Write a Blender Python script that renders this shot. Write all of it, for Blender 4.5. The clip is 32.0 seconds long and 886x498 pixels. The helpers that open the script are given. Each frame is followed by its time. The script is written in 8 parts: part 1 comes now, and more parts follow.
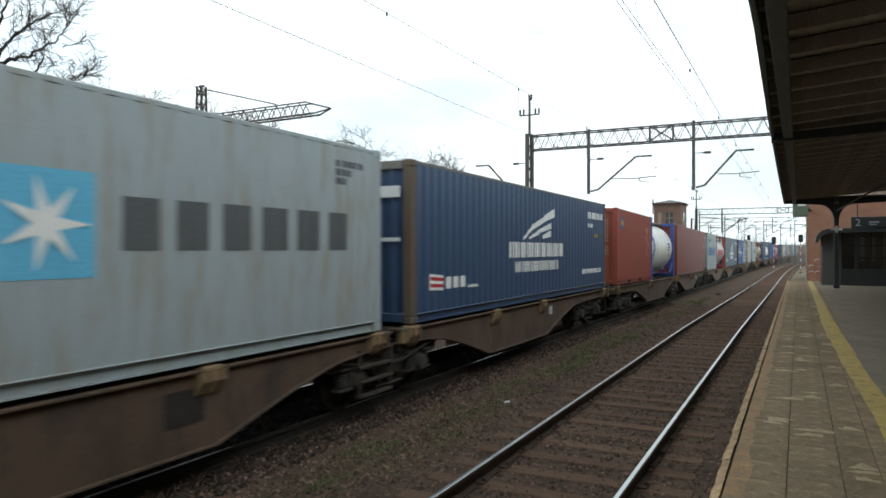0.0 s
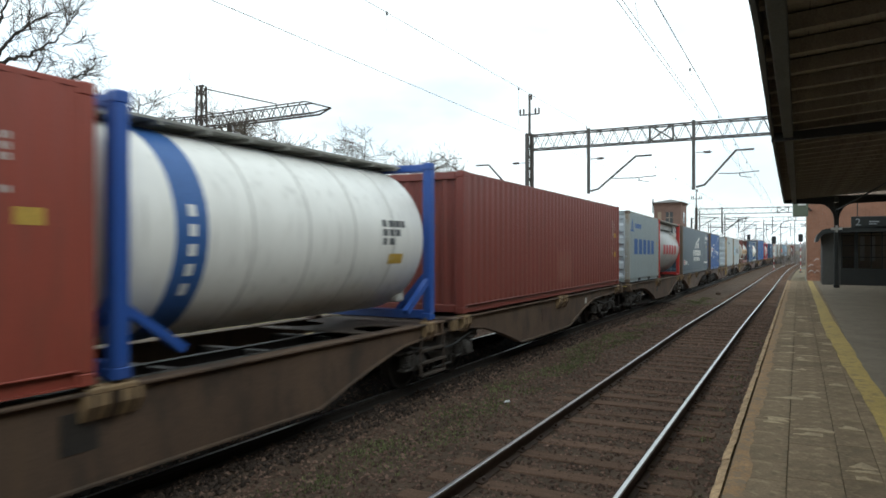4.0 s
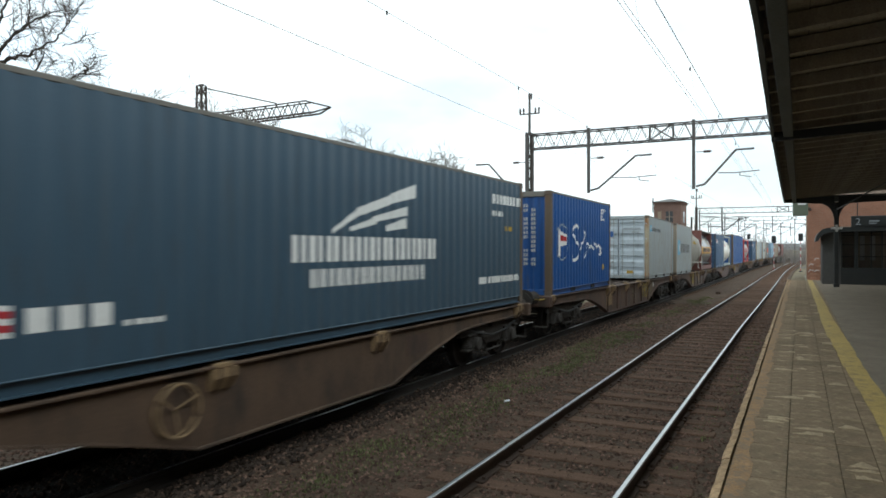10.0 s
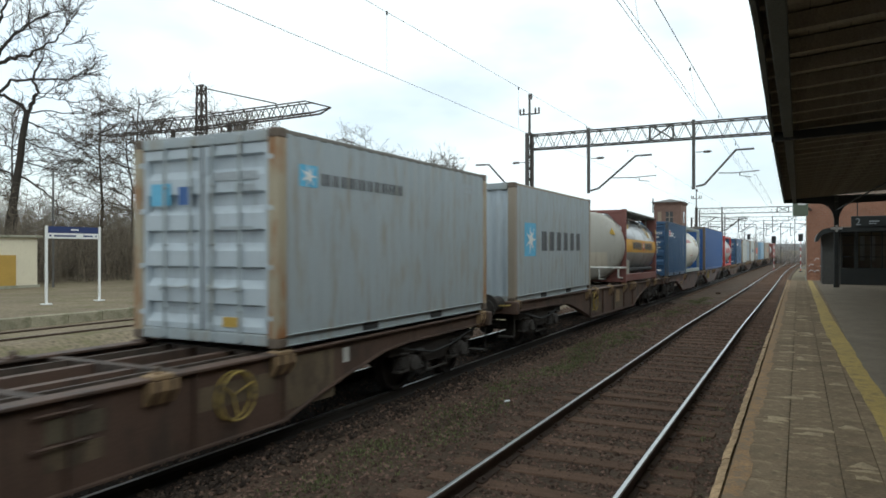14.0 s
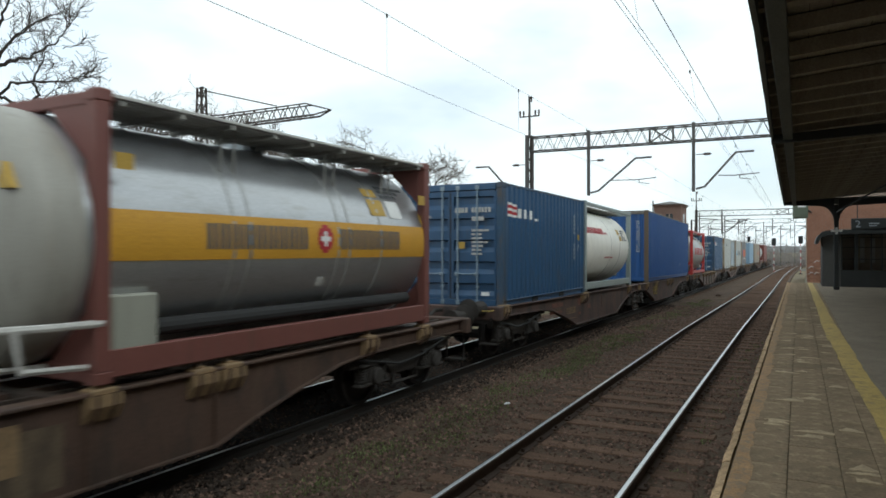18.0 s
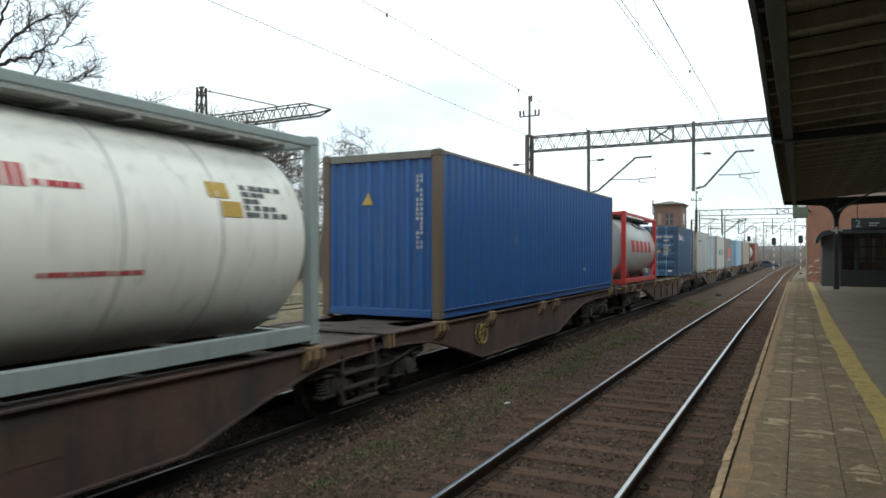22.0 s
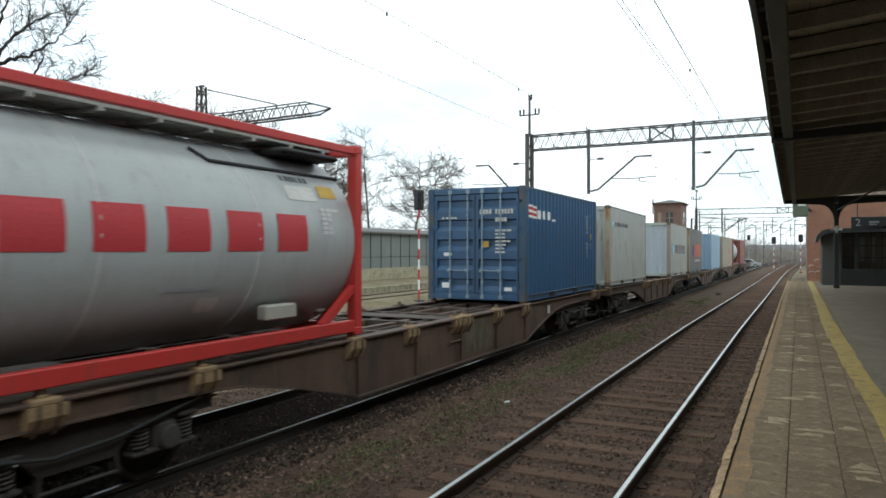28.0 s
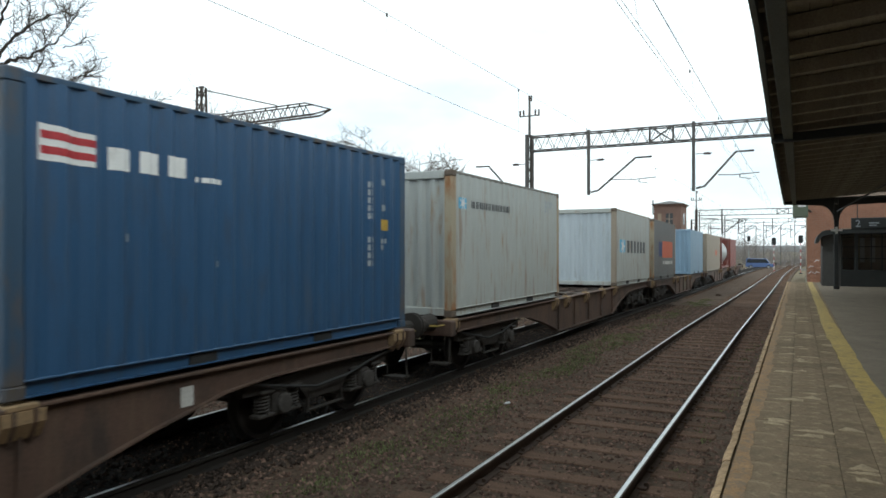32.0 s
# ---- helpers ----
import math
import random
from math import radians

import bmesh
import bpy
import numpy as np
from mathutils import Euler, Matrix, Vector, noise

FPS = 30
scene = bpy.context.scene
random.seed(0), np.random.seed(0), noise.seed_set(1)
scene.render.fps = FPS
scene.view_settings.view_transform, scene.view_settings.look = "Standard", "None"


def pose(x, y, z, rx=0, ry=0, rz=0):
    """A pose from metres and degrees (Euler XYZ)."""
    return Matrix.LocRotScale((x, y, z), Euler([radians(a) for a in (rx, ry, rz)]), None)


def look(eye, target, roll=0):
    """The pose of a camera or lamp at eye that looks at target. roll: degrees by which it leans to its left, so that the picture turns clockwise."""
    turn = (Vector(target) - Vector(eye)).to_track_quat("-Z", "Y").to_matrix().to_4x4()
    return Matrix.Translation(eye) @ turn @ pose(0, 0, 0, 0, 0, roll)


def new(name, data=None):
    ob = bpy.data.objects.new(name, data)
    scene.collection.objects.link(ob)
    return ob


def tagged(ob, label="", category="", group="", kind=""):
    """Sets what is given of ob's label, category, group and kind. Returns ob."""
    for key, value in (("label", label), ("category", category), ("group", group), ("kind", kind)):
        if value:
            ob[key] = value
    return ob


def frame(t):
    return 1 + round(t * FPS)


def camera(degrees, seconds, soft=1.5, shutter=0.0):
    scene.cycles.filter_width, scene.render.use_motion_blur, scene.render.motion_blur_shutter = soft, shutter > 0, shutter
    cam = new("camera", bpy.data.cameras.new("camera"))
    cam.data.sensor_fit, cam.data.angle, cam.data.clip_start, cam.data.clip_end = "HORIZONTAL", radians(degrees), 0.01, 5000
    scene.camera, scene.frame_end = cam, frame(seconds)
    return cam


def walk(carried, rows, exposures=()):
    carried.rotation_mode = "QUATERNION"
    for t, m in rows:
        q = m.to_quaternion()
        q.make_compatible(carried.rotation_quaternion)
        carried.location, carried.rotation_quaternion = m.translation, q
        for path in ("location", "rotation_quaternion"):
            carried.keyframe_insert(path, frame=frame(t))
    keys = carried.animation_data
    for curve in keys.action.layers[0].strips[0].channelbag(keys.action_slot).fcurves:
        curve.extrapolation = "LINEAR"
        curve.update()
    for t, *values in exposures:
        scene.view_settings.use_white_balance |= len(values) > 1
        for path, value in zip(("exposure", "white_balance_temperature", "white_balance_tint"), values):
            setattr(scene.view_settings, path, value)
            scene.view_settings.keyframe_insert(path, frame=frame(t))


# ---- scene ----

# ---------------- camera ----------------
EYE = Vector((0.0, 0.0, 2.28))
YAW, PITCH, FOCAL = 27.10, 0.128, 1230.1
cam = camera(65.02, 32.0, soft=1.65, shutter=0.5)
SWAY = ((0, -1.8), (0.5, -3), (1, -2.8), (3.5, -2.6), (5.5, -1.4), (6, 0), (7, 0.5), (7.5, 0), (8, -1.4), (8.5, -2.1), (9, -2.8),
        (10, -3.7), (11, -4.2), (12, -4.6), (13, -4.8), (13.5, -4), (14, -3.3), (14.5, -2.4), (16.5, 0.8), (17.5, 1), (18.5, 0.3),
        (20, 0), (22, 0), (25, -0.8), (27.5, -1.7), (28.5, -2), (31, -2), (31.5, -1.4), (32, -0.2))


def aim(dip):
    p, a = radians(PITCH) + dip / FOCAL, radians(YAW)
    return EYE + Vector((-math.sin(a) * math.cos(p), math.cos(a) * math.cos(p), math.sin(p)))


METER = ((0, 0.12), (2, 0.15), (7, 0.12), (8, 0.15), (10, 0.14), (12.5, 0.12), (13.2, 0.08), (14, -0.04), (18, -0.08), (19.5, 0.02), (21, 0.14), (22, 0.12), (23, 0.12),
         (24, 0.25), (25, 0.28), (28, 0.2), (29, 0.08), (30, 0.08), (31, 0.0), (32, 0.15))
walk(cam, [(t, look(EYE, aim(d))) for t, d in SWAY], [(t, s, 6150, 1) for t, s in METER])

# ---------------- world and light: bright overcast ----------------
SUN_EL, SUN_AZ = 42.0, 250.0
world = bpy.data.worlds.new("overcast_sky")
scene.world = world
world.use_nodes = True
wn, wl = world.node_tree.nodes, world.node_tree.links
wn.clear()
sky = wn.new("ShaderNodeTexSky")
sky.sky_type, sky.sun_disc = "NISHITA", False
sky.sun_elevation, sky.sun_rotation = radians(SUN_EL), radians(SUN_AZ)
sky.air_density, sky.dust_density = 1.0, 2.0
dim = wn.new("ShaderNodeMix")
dim.data_type, dim.blend_type = "RGBA", "MULTIPLY"
dim.inputs[0].default_value = 1.0
dim.inputs[7].default_value = (0.15, 0.15, 0.15, 1)
wl.new(sky.outputs[0], dim.inputs[6])
wco = wn.new("ShaderNodeTexCoord")
wmap = wn.new("ShaderNodeMapping")
wmap.inputs["Scale"].default_value = (1.0, 1.0, 2.6)
wl.new(wco.outputs["Generated"], wmap.inputs[0])
wno = wn.new("ShaderNodeTexNoise")
wno.inputs["Scale"].default_value, wno.inputs["Detail"].default_value = 2.6, 5
wl.new(wmap.outputs[0], wno.inputs["Vector"])
wra = wn.new("ShaderNodeValToRGB")
wra.color_ramp.elements[0].position, wra.color_ramp.elements[0].color = 0.36, (0.62, 0.62, 0.62, 1)
wra.color_ramp.elements[1].position, wra.color_ramp.elements[1].color = 0.52, (1, 1, 1, 1)
wl.new(wno.outputs["Fac"], wra.inputs[0])
cloud = wn.new("ShaderNodeMix")
cloud.data_type = "RGBA"
cloud.inputs[7].default_value = (0.97, 1.0, 1.03, 1)
wl.new(wra.outputs[0], cloud.inputs[0])
wl.new(dim.outputs[2], cloud.inputs[6])
wbg = wn.new("ShaderNodeBackground")
wbg.inputs["Strength"].default_value = 1.18
wl.new(cloud.outputs[2], wbg.inputs[0])
wout = wn.new("ShaderNodeOutputWorld")
wl.new(wbg.outputs[0], wout.inputs[0])

sun = new("sun", bpy.data.lights.new("sun", "SUN"))
sun.data.energy, sun.data.angle, sun.data.color = 0.7, radians(25), (1, 0.97, 0.92)
sun.matrix_world = look((0, 0, 60), (-math.sin(radians(SUN_AZ)) * -20, -math.cos(radians(SUN_AZ)) * 20, 60 - 20 * math.tan(radians(SUN_EL))))


# ---------------- materials ----------------
def surf(name, base, rough=0.65, metal=0.0, var=0.18, big=1.3, fine=45.0, bump=0.12, stain=None, amount=0.35, stretch=(1, 1, 1),
         cut=0.55, rand=0.0, coords="Object", grain=0.15, island=0.0, streak=None, runs=0.0):
    """Paint, stone or metal: base colour, two scales of variation, patches of a second colour, fine relief."""
    m = bpy.data.materials.new(name)
    m.use_nodes = True
    n, l = m.node_tree.nodes, m.node_tree.links
    b = n["Principled BSDF"]
    b.inputs["Roughness"].default_value, b.inputs["Metallic"].default_value = rough, metal
    if rough >= 0.95:
        b.inputs["Specular IOR Level"].default_value = 0.15
    co = n.new("ShaderNodeTexCoord")
    mp = n.new("ShaderNodeMapping")
    mp.inputs["Scale"].default_value = stretch
    l.new(co.outputs[coords], mp.inputs[0])
    n1 = n.new("ShaderNodeTexNoise")
    n1.inputs["Scale"].default_value, n1.inputs["Detail"].default_value = big, 6
    l.new(mp.outputs[0], n1.inputs["Vector"])
    n2 = n.new("ShaderNodeTexNoise")
    n2.inputs["Scale"].default_value, n2.inputs["Detail"].default_value = fine, 4
    l.new(co.outputs[coords], n2.inputs["Vector"])
    col = n.new("ShaderNodeMix")
    col.data_type = "RGBA"
    hi, lo = [min(1, c * (1 + var)) for c in base], [c * (1 - var) for c in base]
    col.inputs[6].default_value, col.inputs[7].default_value = (*lo, 1), (*hi, 1)
    l.new(n1.outputs["Fac"], col.inputs[0])
    g = n.new("ShaderNodeMix")
    g.data_type, g.blend_type = "RGBA", "OVERLAY"
    g.inputs[0].default_value = grain * 3
    l.new(col.outputs[2], g.inputs[6])
    l.new(n2.outputs["Fac"], g.inputs[7])
    out = g.outputs[2]
    if stain:
        n3 = n.new("ShaderNodeTexNoise")
        n3.inputs["Scale"].default_value, n3.inputs["Detail"].default_value = big * 2.3, 8
        n3.inputs["Roughness"].default_value = 0.65
        mp3 = n.new("ShaderNodeMapping")
        mp3.inputs["Location"].default_value, mp3.inputs["Scale"].default_value = (7.3, 2.1, 5.7), stretch
        l.new(co.outputs[coords], mp3.inputs[0])
        l.new(mp3.outputs[0], n3.inputs["Vector"])
        r = n.new("ShaderNodeMapRange")
        r.inputs[1].default_value, r.inputs[2].default_value, r.inputs[4].default_value = cut, cut + 0.16, amount
        l.new(n3.outputs["Fac"], r.inputs[0])
        st = n.new("ShaderNodeMix")
        st.data_type = "RGBA"
        st.inputs[7].default_value = (*stain, 1)
        l.new(r.outputs[0], st.inputs[0])
        l.new(out, st.inputs[6])
        out = st.outputs[2]
    if streak:
        n4 = n.new("ShaderNodeTexNoise")
        n4.inputs["Scale"].default_value, n4.inputs["Detail"].default_value = 3.0, 5
        mp4 = n.new("ShaderNodeMapping")
        mp4.inputs["Location"].default_value, mp4.inputs["Scale"].default_value = (3.1, 9.2, 1.4), (3.0, 3.0, 0.28)
        l.new(co.outputs[coords], mp4.inputs[0])
        l.new(mp4.outputs[0], n4.inputs["Vector"])
        r4 = n.new("ShaderNodeMapRange")
        r4.inputs[1].default_value, r4.inputs[2].default_value, r4.inputs[4].default_value = 0.56, 0.72, runs
        l.new(n4.outputs["Fac"], r4.inputs[0])
        s4 = n.new("ShaderNodeMix")
        s4.data_type = "RGBA"
        s4.inputs[7].default_value = (*streak, 1)
        l.new(r4.outputs[0], s4.inputs[0])
        l.new(out, s4.inputs[6])
        out = s4.outputs[2]
    if rand:
        oi = n.new("ShaderNodeObjectInfo")
        mr = n.new("ShaderNodeMapRange")
        mr.inputs[3].default_value, mr.inputs[4].default_value = 1 - rand, 1 + rand
        l.new(oi.outputs["Random"], mr.inputs[0])
        hs = n.new("ShaderNodeHueSaturation")
        l.new(mr.outputs[0], hs.inputs["Value"])
        l.new(out, hs.inputs["Color"])
        out = hs.outputs[0]
    if island:
        gi = n.new("ShaderNodeNewGeometry")
        mi = n.new("ShaderNodeMapRange")
        mi.inputs[3].default_value, mi.inputs[4].default_value = 1 - island, 1 + island * 1.4
        l.new(gi.outputs["Random Per Island"], mi.inputs[0])
        hi_ = n.new("ShaderNodeHueSaturation")
        l.new(mi.outputs[0], hi_.inputs["Value"])
        l.new(out, hi_.inputs["Color"])
        out = hi_.outputs[0]
    l.new(out, b.inputs["Base Color"])
    if bump:
        bp = n.new("ShaderNodeBump")
        bp.inputs["Strength"].default_value, bp.inputs["Distance"].default_value = bump, 0.02
        l.new(n2.outputs["Fac"], bp.inputs["Height"])
        l.new(bp.outputs[0], b.inputs["Normal"])
    return m


def paint(name, base, rust=0.3, rough=0.5, dirt=(0.16, 0.12, 0.085), var=0.14, cut=0.57, streak=(0.10, 0.075, 0.055), runs=0.22):
    """Weathered container paint with dirt streaks that run down it."""
    return surf(name, base, rough, 0.0, var, 1.1, 60, 0.05, dirt, rust, (2.2, 2.2, 0.5), cut, 0, "Object", 0.06, 0, streak, runs)


M_BALLAST = surf("ballast_stone", (0.096, 0.067, 0.047), 0.95, 0, 0.4, 0.7, 28, 1.0, (0.052, 0.037, 0.025), 0.7, cut=0.48, grain=0.35)
# stones near-black: the train's shade is put into their colour
M_SHADESTONE = surf("shaded_ballast_pieces", (0.046, 0.034, 0.027), 0.95, 0, 0.3, 3, 60, 0.5, island=0.5)
M_STONE = surf("ballast_pieces", (0.138, 0.090, 0.068), 0.95, 0, 0.3, 3, 60, 0.5, (0.070, 0.042, 0.030), 0.6, cut=0.5, grain=0.25, island=0.5)
M_GRAVEL = surf("pale_ground", (0.186, 0.150, 0.102), 0.97, 0, 0.35, 0.35, 9, 0.6, (0.125, 0.115, 0.055), 0.75, cut=0.47, grain=0.3)
M_WEED = surf("weeds", (0.125, 0.135, 0.055), 0.9, 0, 0.35, 3, 30, 0, island=0.4)
M_DRYGRASS = surf("dry_grass", (0.25, 0.20, 0.105), 0.9, 0, 0.35, 0.8, 30, 0, island=0.4)
M_FARRAIL = surf("rusty_rail_top", (0.20, 0.165, 0.125), 0.6, 0.3, 0.2, 4, 60, 0.1)
M_RAIL = surf("rail_running_surface", (0.62, 0.63, 0.62), 0.28, 1.0, 0.15, 4, 60, 0.03)
M_RAILSIDE = surf("rusty_rail_web", (0.075, 0.048, 0.034), 0.85, 0.2, 0.25, 4, 60, 0.2)
# rail sides coloured black for the shade beside the wagons
M_SHADERAIL = surf("shaded_black_rail_web", (0.020, 0.016, 0.013), 0.8, 0.1, 0.25, 4, 60, 0.2)
M_SLEEPER = surf("tarred_wooden_sleeper", (0.124, 0.077, 0.052), 0.95, 0, 0.4, 2.5, 40, 0.6, (0.046, 0.032, 0.023), 0.6, (1, 6, 6), rand=0.2)
M_MOSSCONC = surf("mossy_concrete", (0.27, 0.245, 0.175), 0.95, 0, 0.35, 1.2, 40, 0.4, (0.13, 0.125, 0.075), 0.7, cut=0.48, rand=0.15)
M_CONC = surf("old_concrete", (0.29, 0.275, 0.21), 0.9, 0, 0.25, 0.8, 40, 0.3, (0.13, 0.14, 0.085), 0.65, cut=0.47)
M_SLAB = surf("platform_slab", (0.245, 0.182, 0.116), 0.95, 0, 0.42, 4.0, 40, 0.5, (0.37, 0.29, 0.178), 0.85, cut=0.52, rand=0.15, streak=(0.12, 0.095, 0.062), runs=0.7)
M_SLABBASE = surf("platform_bed", (0.085, 0.070, 0.042), 0.95, 0, 0.3, 2, 40, 0.4)
M_EDGE = surf("platform_edge_stone", (0.45, 0.305, 0.165), 0.85, 0, 0.35, 6, 30, 0.6, (0.19, 0.12, 0.06), 0.85, cut=0.50, rand=0.15)
M_OCHRE = surf("worn_ochre_strip", (0.36, 0.215, 0.10), 0.9, 0, 0.35, 5, 40, 0.3, (0.235, 0.175, 0.112), 0.95, cut=0.45, streak=(0.22, 0.165, 0.105), runs=0.8)
M_YELLOW = surf("worn_yellow_line_paint", (0.50, 0.355, 0.105), 0.75, 0, 0.25, 2.5, 40, 0.2, (0.21, 0.165, 0.10), 0.85, cut=0.54, streak=(0.15, 0.115, 0.07), runs=0.6)
M_ASPH = surf("platform_asphalt", (0.268, 0.222, 0.168), 0.96, 0, 0.28, 1.6, 70, 0.5, (0.24, 0.195, 0.135), 0.5, streak=(0.13, 0.11, 0.085), runs=0.5)
M_ROAD = surf("road_asphalt", (0.09, 0.09, 0.09), 0.9, 0, 0.15, 0.5, 40, 0.2)
M_DARKWOOD = surf("dark_roof_boards", (0.33, 0.305, 0.25), 0.85, 0, 0.4, 1.2, 40, 0.3, (0.18, 0.16, 0.13), 0.6, (5, 0.6, 1))
M_DARKIRON = surf("dark_painted_iron", (0.028, 0.032, 0.032), 0.6, 0.0, 0.3, 2, 40, 0.15, (0.06, 0.04, 0.03), 0.4)
M_FASCIA = surf("canopy_fascia_tar", (0.12, 0.138, 0.13), 0.75, 0.0, 0.3, 1.5, 40, 0.2)
M_STEEL = surf("grey_weathered_steel", (0.105, 0.10, 0.095), 0.7, 0.3, 0.25, 2, 40, 0.2, (0.10, 0.058, 0.036), 0.5)
M_STEELRUST = surf("rusty_lattice_steel", (0.062, 0.05, 0.043), 0.8, 0.2, 0.35, 2, 40, 0.2, (0.12, 0.065, 0.04), 0.5)
M_WIRE = surf("copper_wire", (0.028, 0.026, 0.025), 0.85, 0.0, 0.1)
M_INSUL = surf("insulator_glaze", (0.05, 0.03, 0.025), 0.3, 0, 0.1)
M_WAGON = surf("brown_wagon_paint", (0.098, 0.062, 0.040), 0.78, 0.0, 0.4, 1.1, 40, 0.15, (0.035, 0.026, 0.021), 0.75, (0.9, 0.7, 0.35), 0.48, streak=(0.15, 0.092, 0.05), runs=0.4)
M_WAGON2 = surf("dark_red_brown_wagon_paint", (0.086, 0.051, 0.036), 0.72, 0.0, 0.4, 1.1, 40, 0.15, (0.032, 0.025, 0.021), 0.75, (0.9, 0.7, 0.35), 0.48, streak=(0.14, 0.095, 0.06), runs=0.4)
M_WAGON3 = surf("sooty_red_brown_wagon_paint", (0.088, 0.052, 0.041), 0.75, 0.0, 0.4, 1.1, 40, 0.15, (0.034, 0.030, 0.029), 0.8, (0.9, 0.7, 0.35), 0.46, streak=(0.11, 0.06, 0.038), runs=0.4)
M_DECK = surf("dirty_deck_steel", (0.072, 0.052, 0.040), 0.8, 0.1, 0.4, 2, 50, 0.2, (0.035, 0.028, 0.022), 0.85, cut=0.46)
M_BOGIE = surf("oily_bogie_steel", (0.034, 0.029, 0.025), 0.7, 0.2, 0.4, 4, 50, 0.3, (0.085, 0.068, 0.055), 0.5)
M_DUSTSTEEL = surf("brake_dust_on_steel", (0.050, 0.044, 0.039), 0.8, 0.1, 0.4, 6, 50, 0.3, (0.035, 0.03, 0.026), 0.8, cut=0.47)
M_WHEEL = surf("wheel_steel", (0.026, 0.022, 0.020), 0.65, 0.4, 0.25, 5, 50, 0.2)
M_CASTING = surf("corner_casting_steel", (0.13, 0.10, 0.075), 0.75, 0.2, 0.3, 5, 50, 0.2)
M_SEAT = surf("ochre_seat_paint", (0.25, 0.168, 0.088), 0.7, 0, 0.35, 6, 50, 0.2, (0.085, 0.06, 0.04), 0.75)
M_WALK = surf("dusty_walkway_steel", (0.27, 0.265, 0.24), 0.8, 0.1, 0.3, 3, 50, 0.2, (0.17, 0.15, 0.12), 0.7)
M_PLATE = surf("pale_plate", (0.5, 0.49, 0.46), 0.6, 0, 0.15, 4)
M_YELPAINT = surf("safety_yellow_paint", (0.36, 0.26, 0.06), 0.7, 0, 0.3, 6, 50, 0.1, (0.10, 0.07, 0.04), 0.8, cut=0.48)
M_BLACK = surf("black_rubber", (0.02, 0.02, 0.02), 0.8, 0, 0.1)
M_WHITE = surf("white_marking_paint", (0.74, 0.74, 0.72), 0.6, 0, 0.08, 3, 60, 0, (0.4, 0.38, 0.34), 0.35)
M_FAINT = surf("worn_pale_stencil", (0.34, 0.20, 0.16), 0.7, 0, 0.25, 9)
M_DKGREY = surf("dark_grey_marking_paint", (0.085, 0.088, 0.092), 0.6, 0, 0.1, 3)
M_RED = surf("red_marking_paint", (0.41, 0.032, 0.040), 0.55, 0, 0.1, 3)
M_BLUEMARK = surf("blue_marking_paint", (0.035, 0.105, 0.30), 0.55, 0, 0.1, 3)
M_SKYBLUE = surf("light_blue_marking_paint", (0.13, 0.42, 0.62), 0.55, 0, 0.1, 3)
M_BAND = surf("orange_yellow_band_paint", (0.56, 0.29, 0.028), 0.5, 0, 0.12, 2)
M_YELMARK = surf("yellow_marking_paint", (0.45, 0.29, 0.05), 0.55, 0, 0.1, 3)
M_ORANGE = surf("orange_marking_paint", (0.50, 0.12, 0.06), 0.55, 0, 0.1, 3)
M_BARK = surf("bare_bark", (0.045, 0.038, 0.032), 0.95, 0, 0.35, 2, 30, 0.4)
M_TWIG = surf("bare_twigs", (0.072, 0.060, 0.049), 0.95, 0, 0.3, 1, 20, 0)
M_WOODTWIG = surf("pale_bare_twigs", (0.125, 0.105, 0.086), 0.95, 0, 0.3, 1, 20, 0)
M_BRUSH = surf("brown_brush", (0.165, 0.138, 0.105), 0.95, 0, 0.4, 0.6, 20, 0, (0.19, 0.14, 0.10), 0.5, island=0.35)
M_CREAM = surf("cream_plaster", (0.62, 0.56, 0.42), 0.9, 0, 0.1, 1, 30, 0.15, (0.35, 0.30, 0.22), 0.4)
M_OCHREDOOR = surf("ochre_door_paint", (0.40, 0.25, 0.05), 0.6, 0, 0.15, 1.5)
M_NAVY = surf("navy_sign_enamel", (0.02, 0.035, 0.12), 0.45, 0, 0.1, 2)
M_GREYPAINT = surf("grey_painted_steel", (0.33, 0.36, 0.38), 0.55, 0.1, 0.1, 2)
M_WHITEPOST = surf("white_painted_steel", (0.70, 0.70, 0.68), 0.5, 0, 0.08, 2)
M_PAPER = surf("printed_paper", (0.72, 0.74, 0.74), 0.5, 0, 0.1, 6)
M_BRICKJ = surf("brick_mortar", (0.32, 0.25, 0.20), 0.95, 0, 0.2, 3)
M_BRICK = surf("red_brick", (0.40, 0.205, 0.135), 0.9, 0, 0.25, 2, 30, 0.3, (0.22, 0.10, 0.07), 0.5, rand=0.22)
M_GREEN = surf("green_sign_box", (0.105, 0.125, 0.085), 0.5, 0, 0.1, 2)
M_DARKGREEN = surf("dark_green_paint", (0.032, 0.045, 0.042), 0.6, 0, 0.3, 2, 30, 0.1, (0.07, 0.085, 0.08), 0.6)
M_DARKGLASS = surf("dark_window", (0.03, 0.035, 0.04), 0.15, 0, 0.1)
M_PANEL = surf("grey_shelter_panel", (0.145, 0.162, 0.148), 0.6, 0, 0.15, 1, 30, 0.1, (0.13, 0.13, 0.11), 0.5, (1, 1, 0.4))
M_ROOFTIN = surf("roof_sheet", (0.13, 0.125, 0.115), 0.7, 0.2, 0.2, 1)
# bark paled, with the haze of the distance put into its colour
M_HAZETREE = surf("hazed_bare_wood", (0.225, 0.205, 0.19), 0.95, 0, 0.3, 0.3, 10, 0)
M_TANPANE = surf("tan_window_pane", (0.30, 0.24, 0.17), 0.3, 0, 0.2, 1.5)
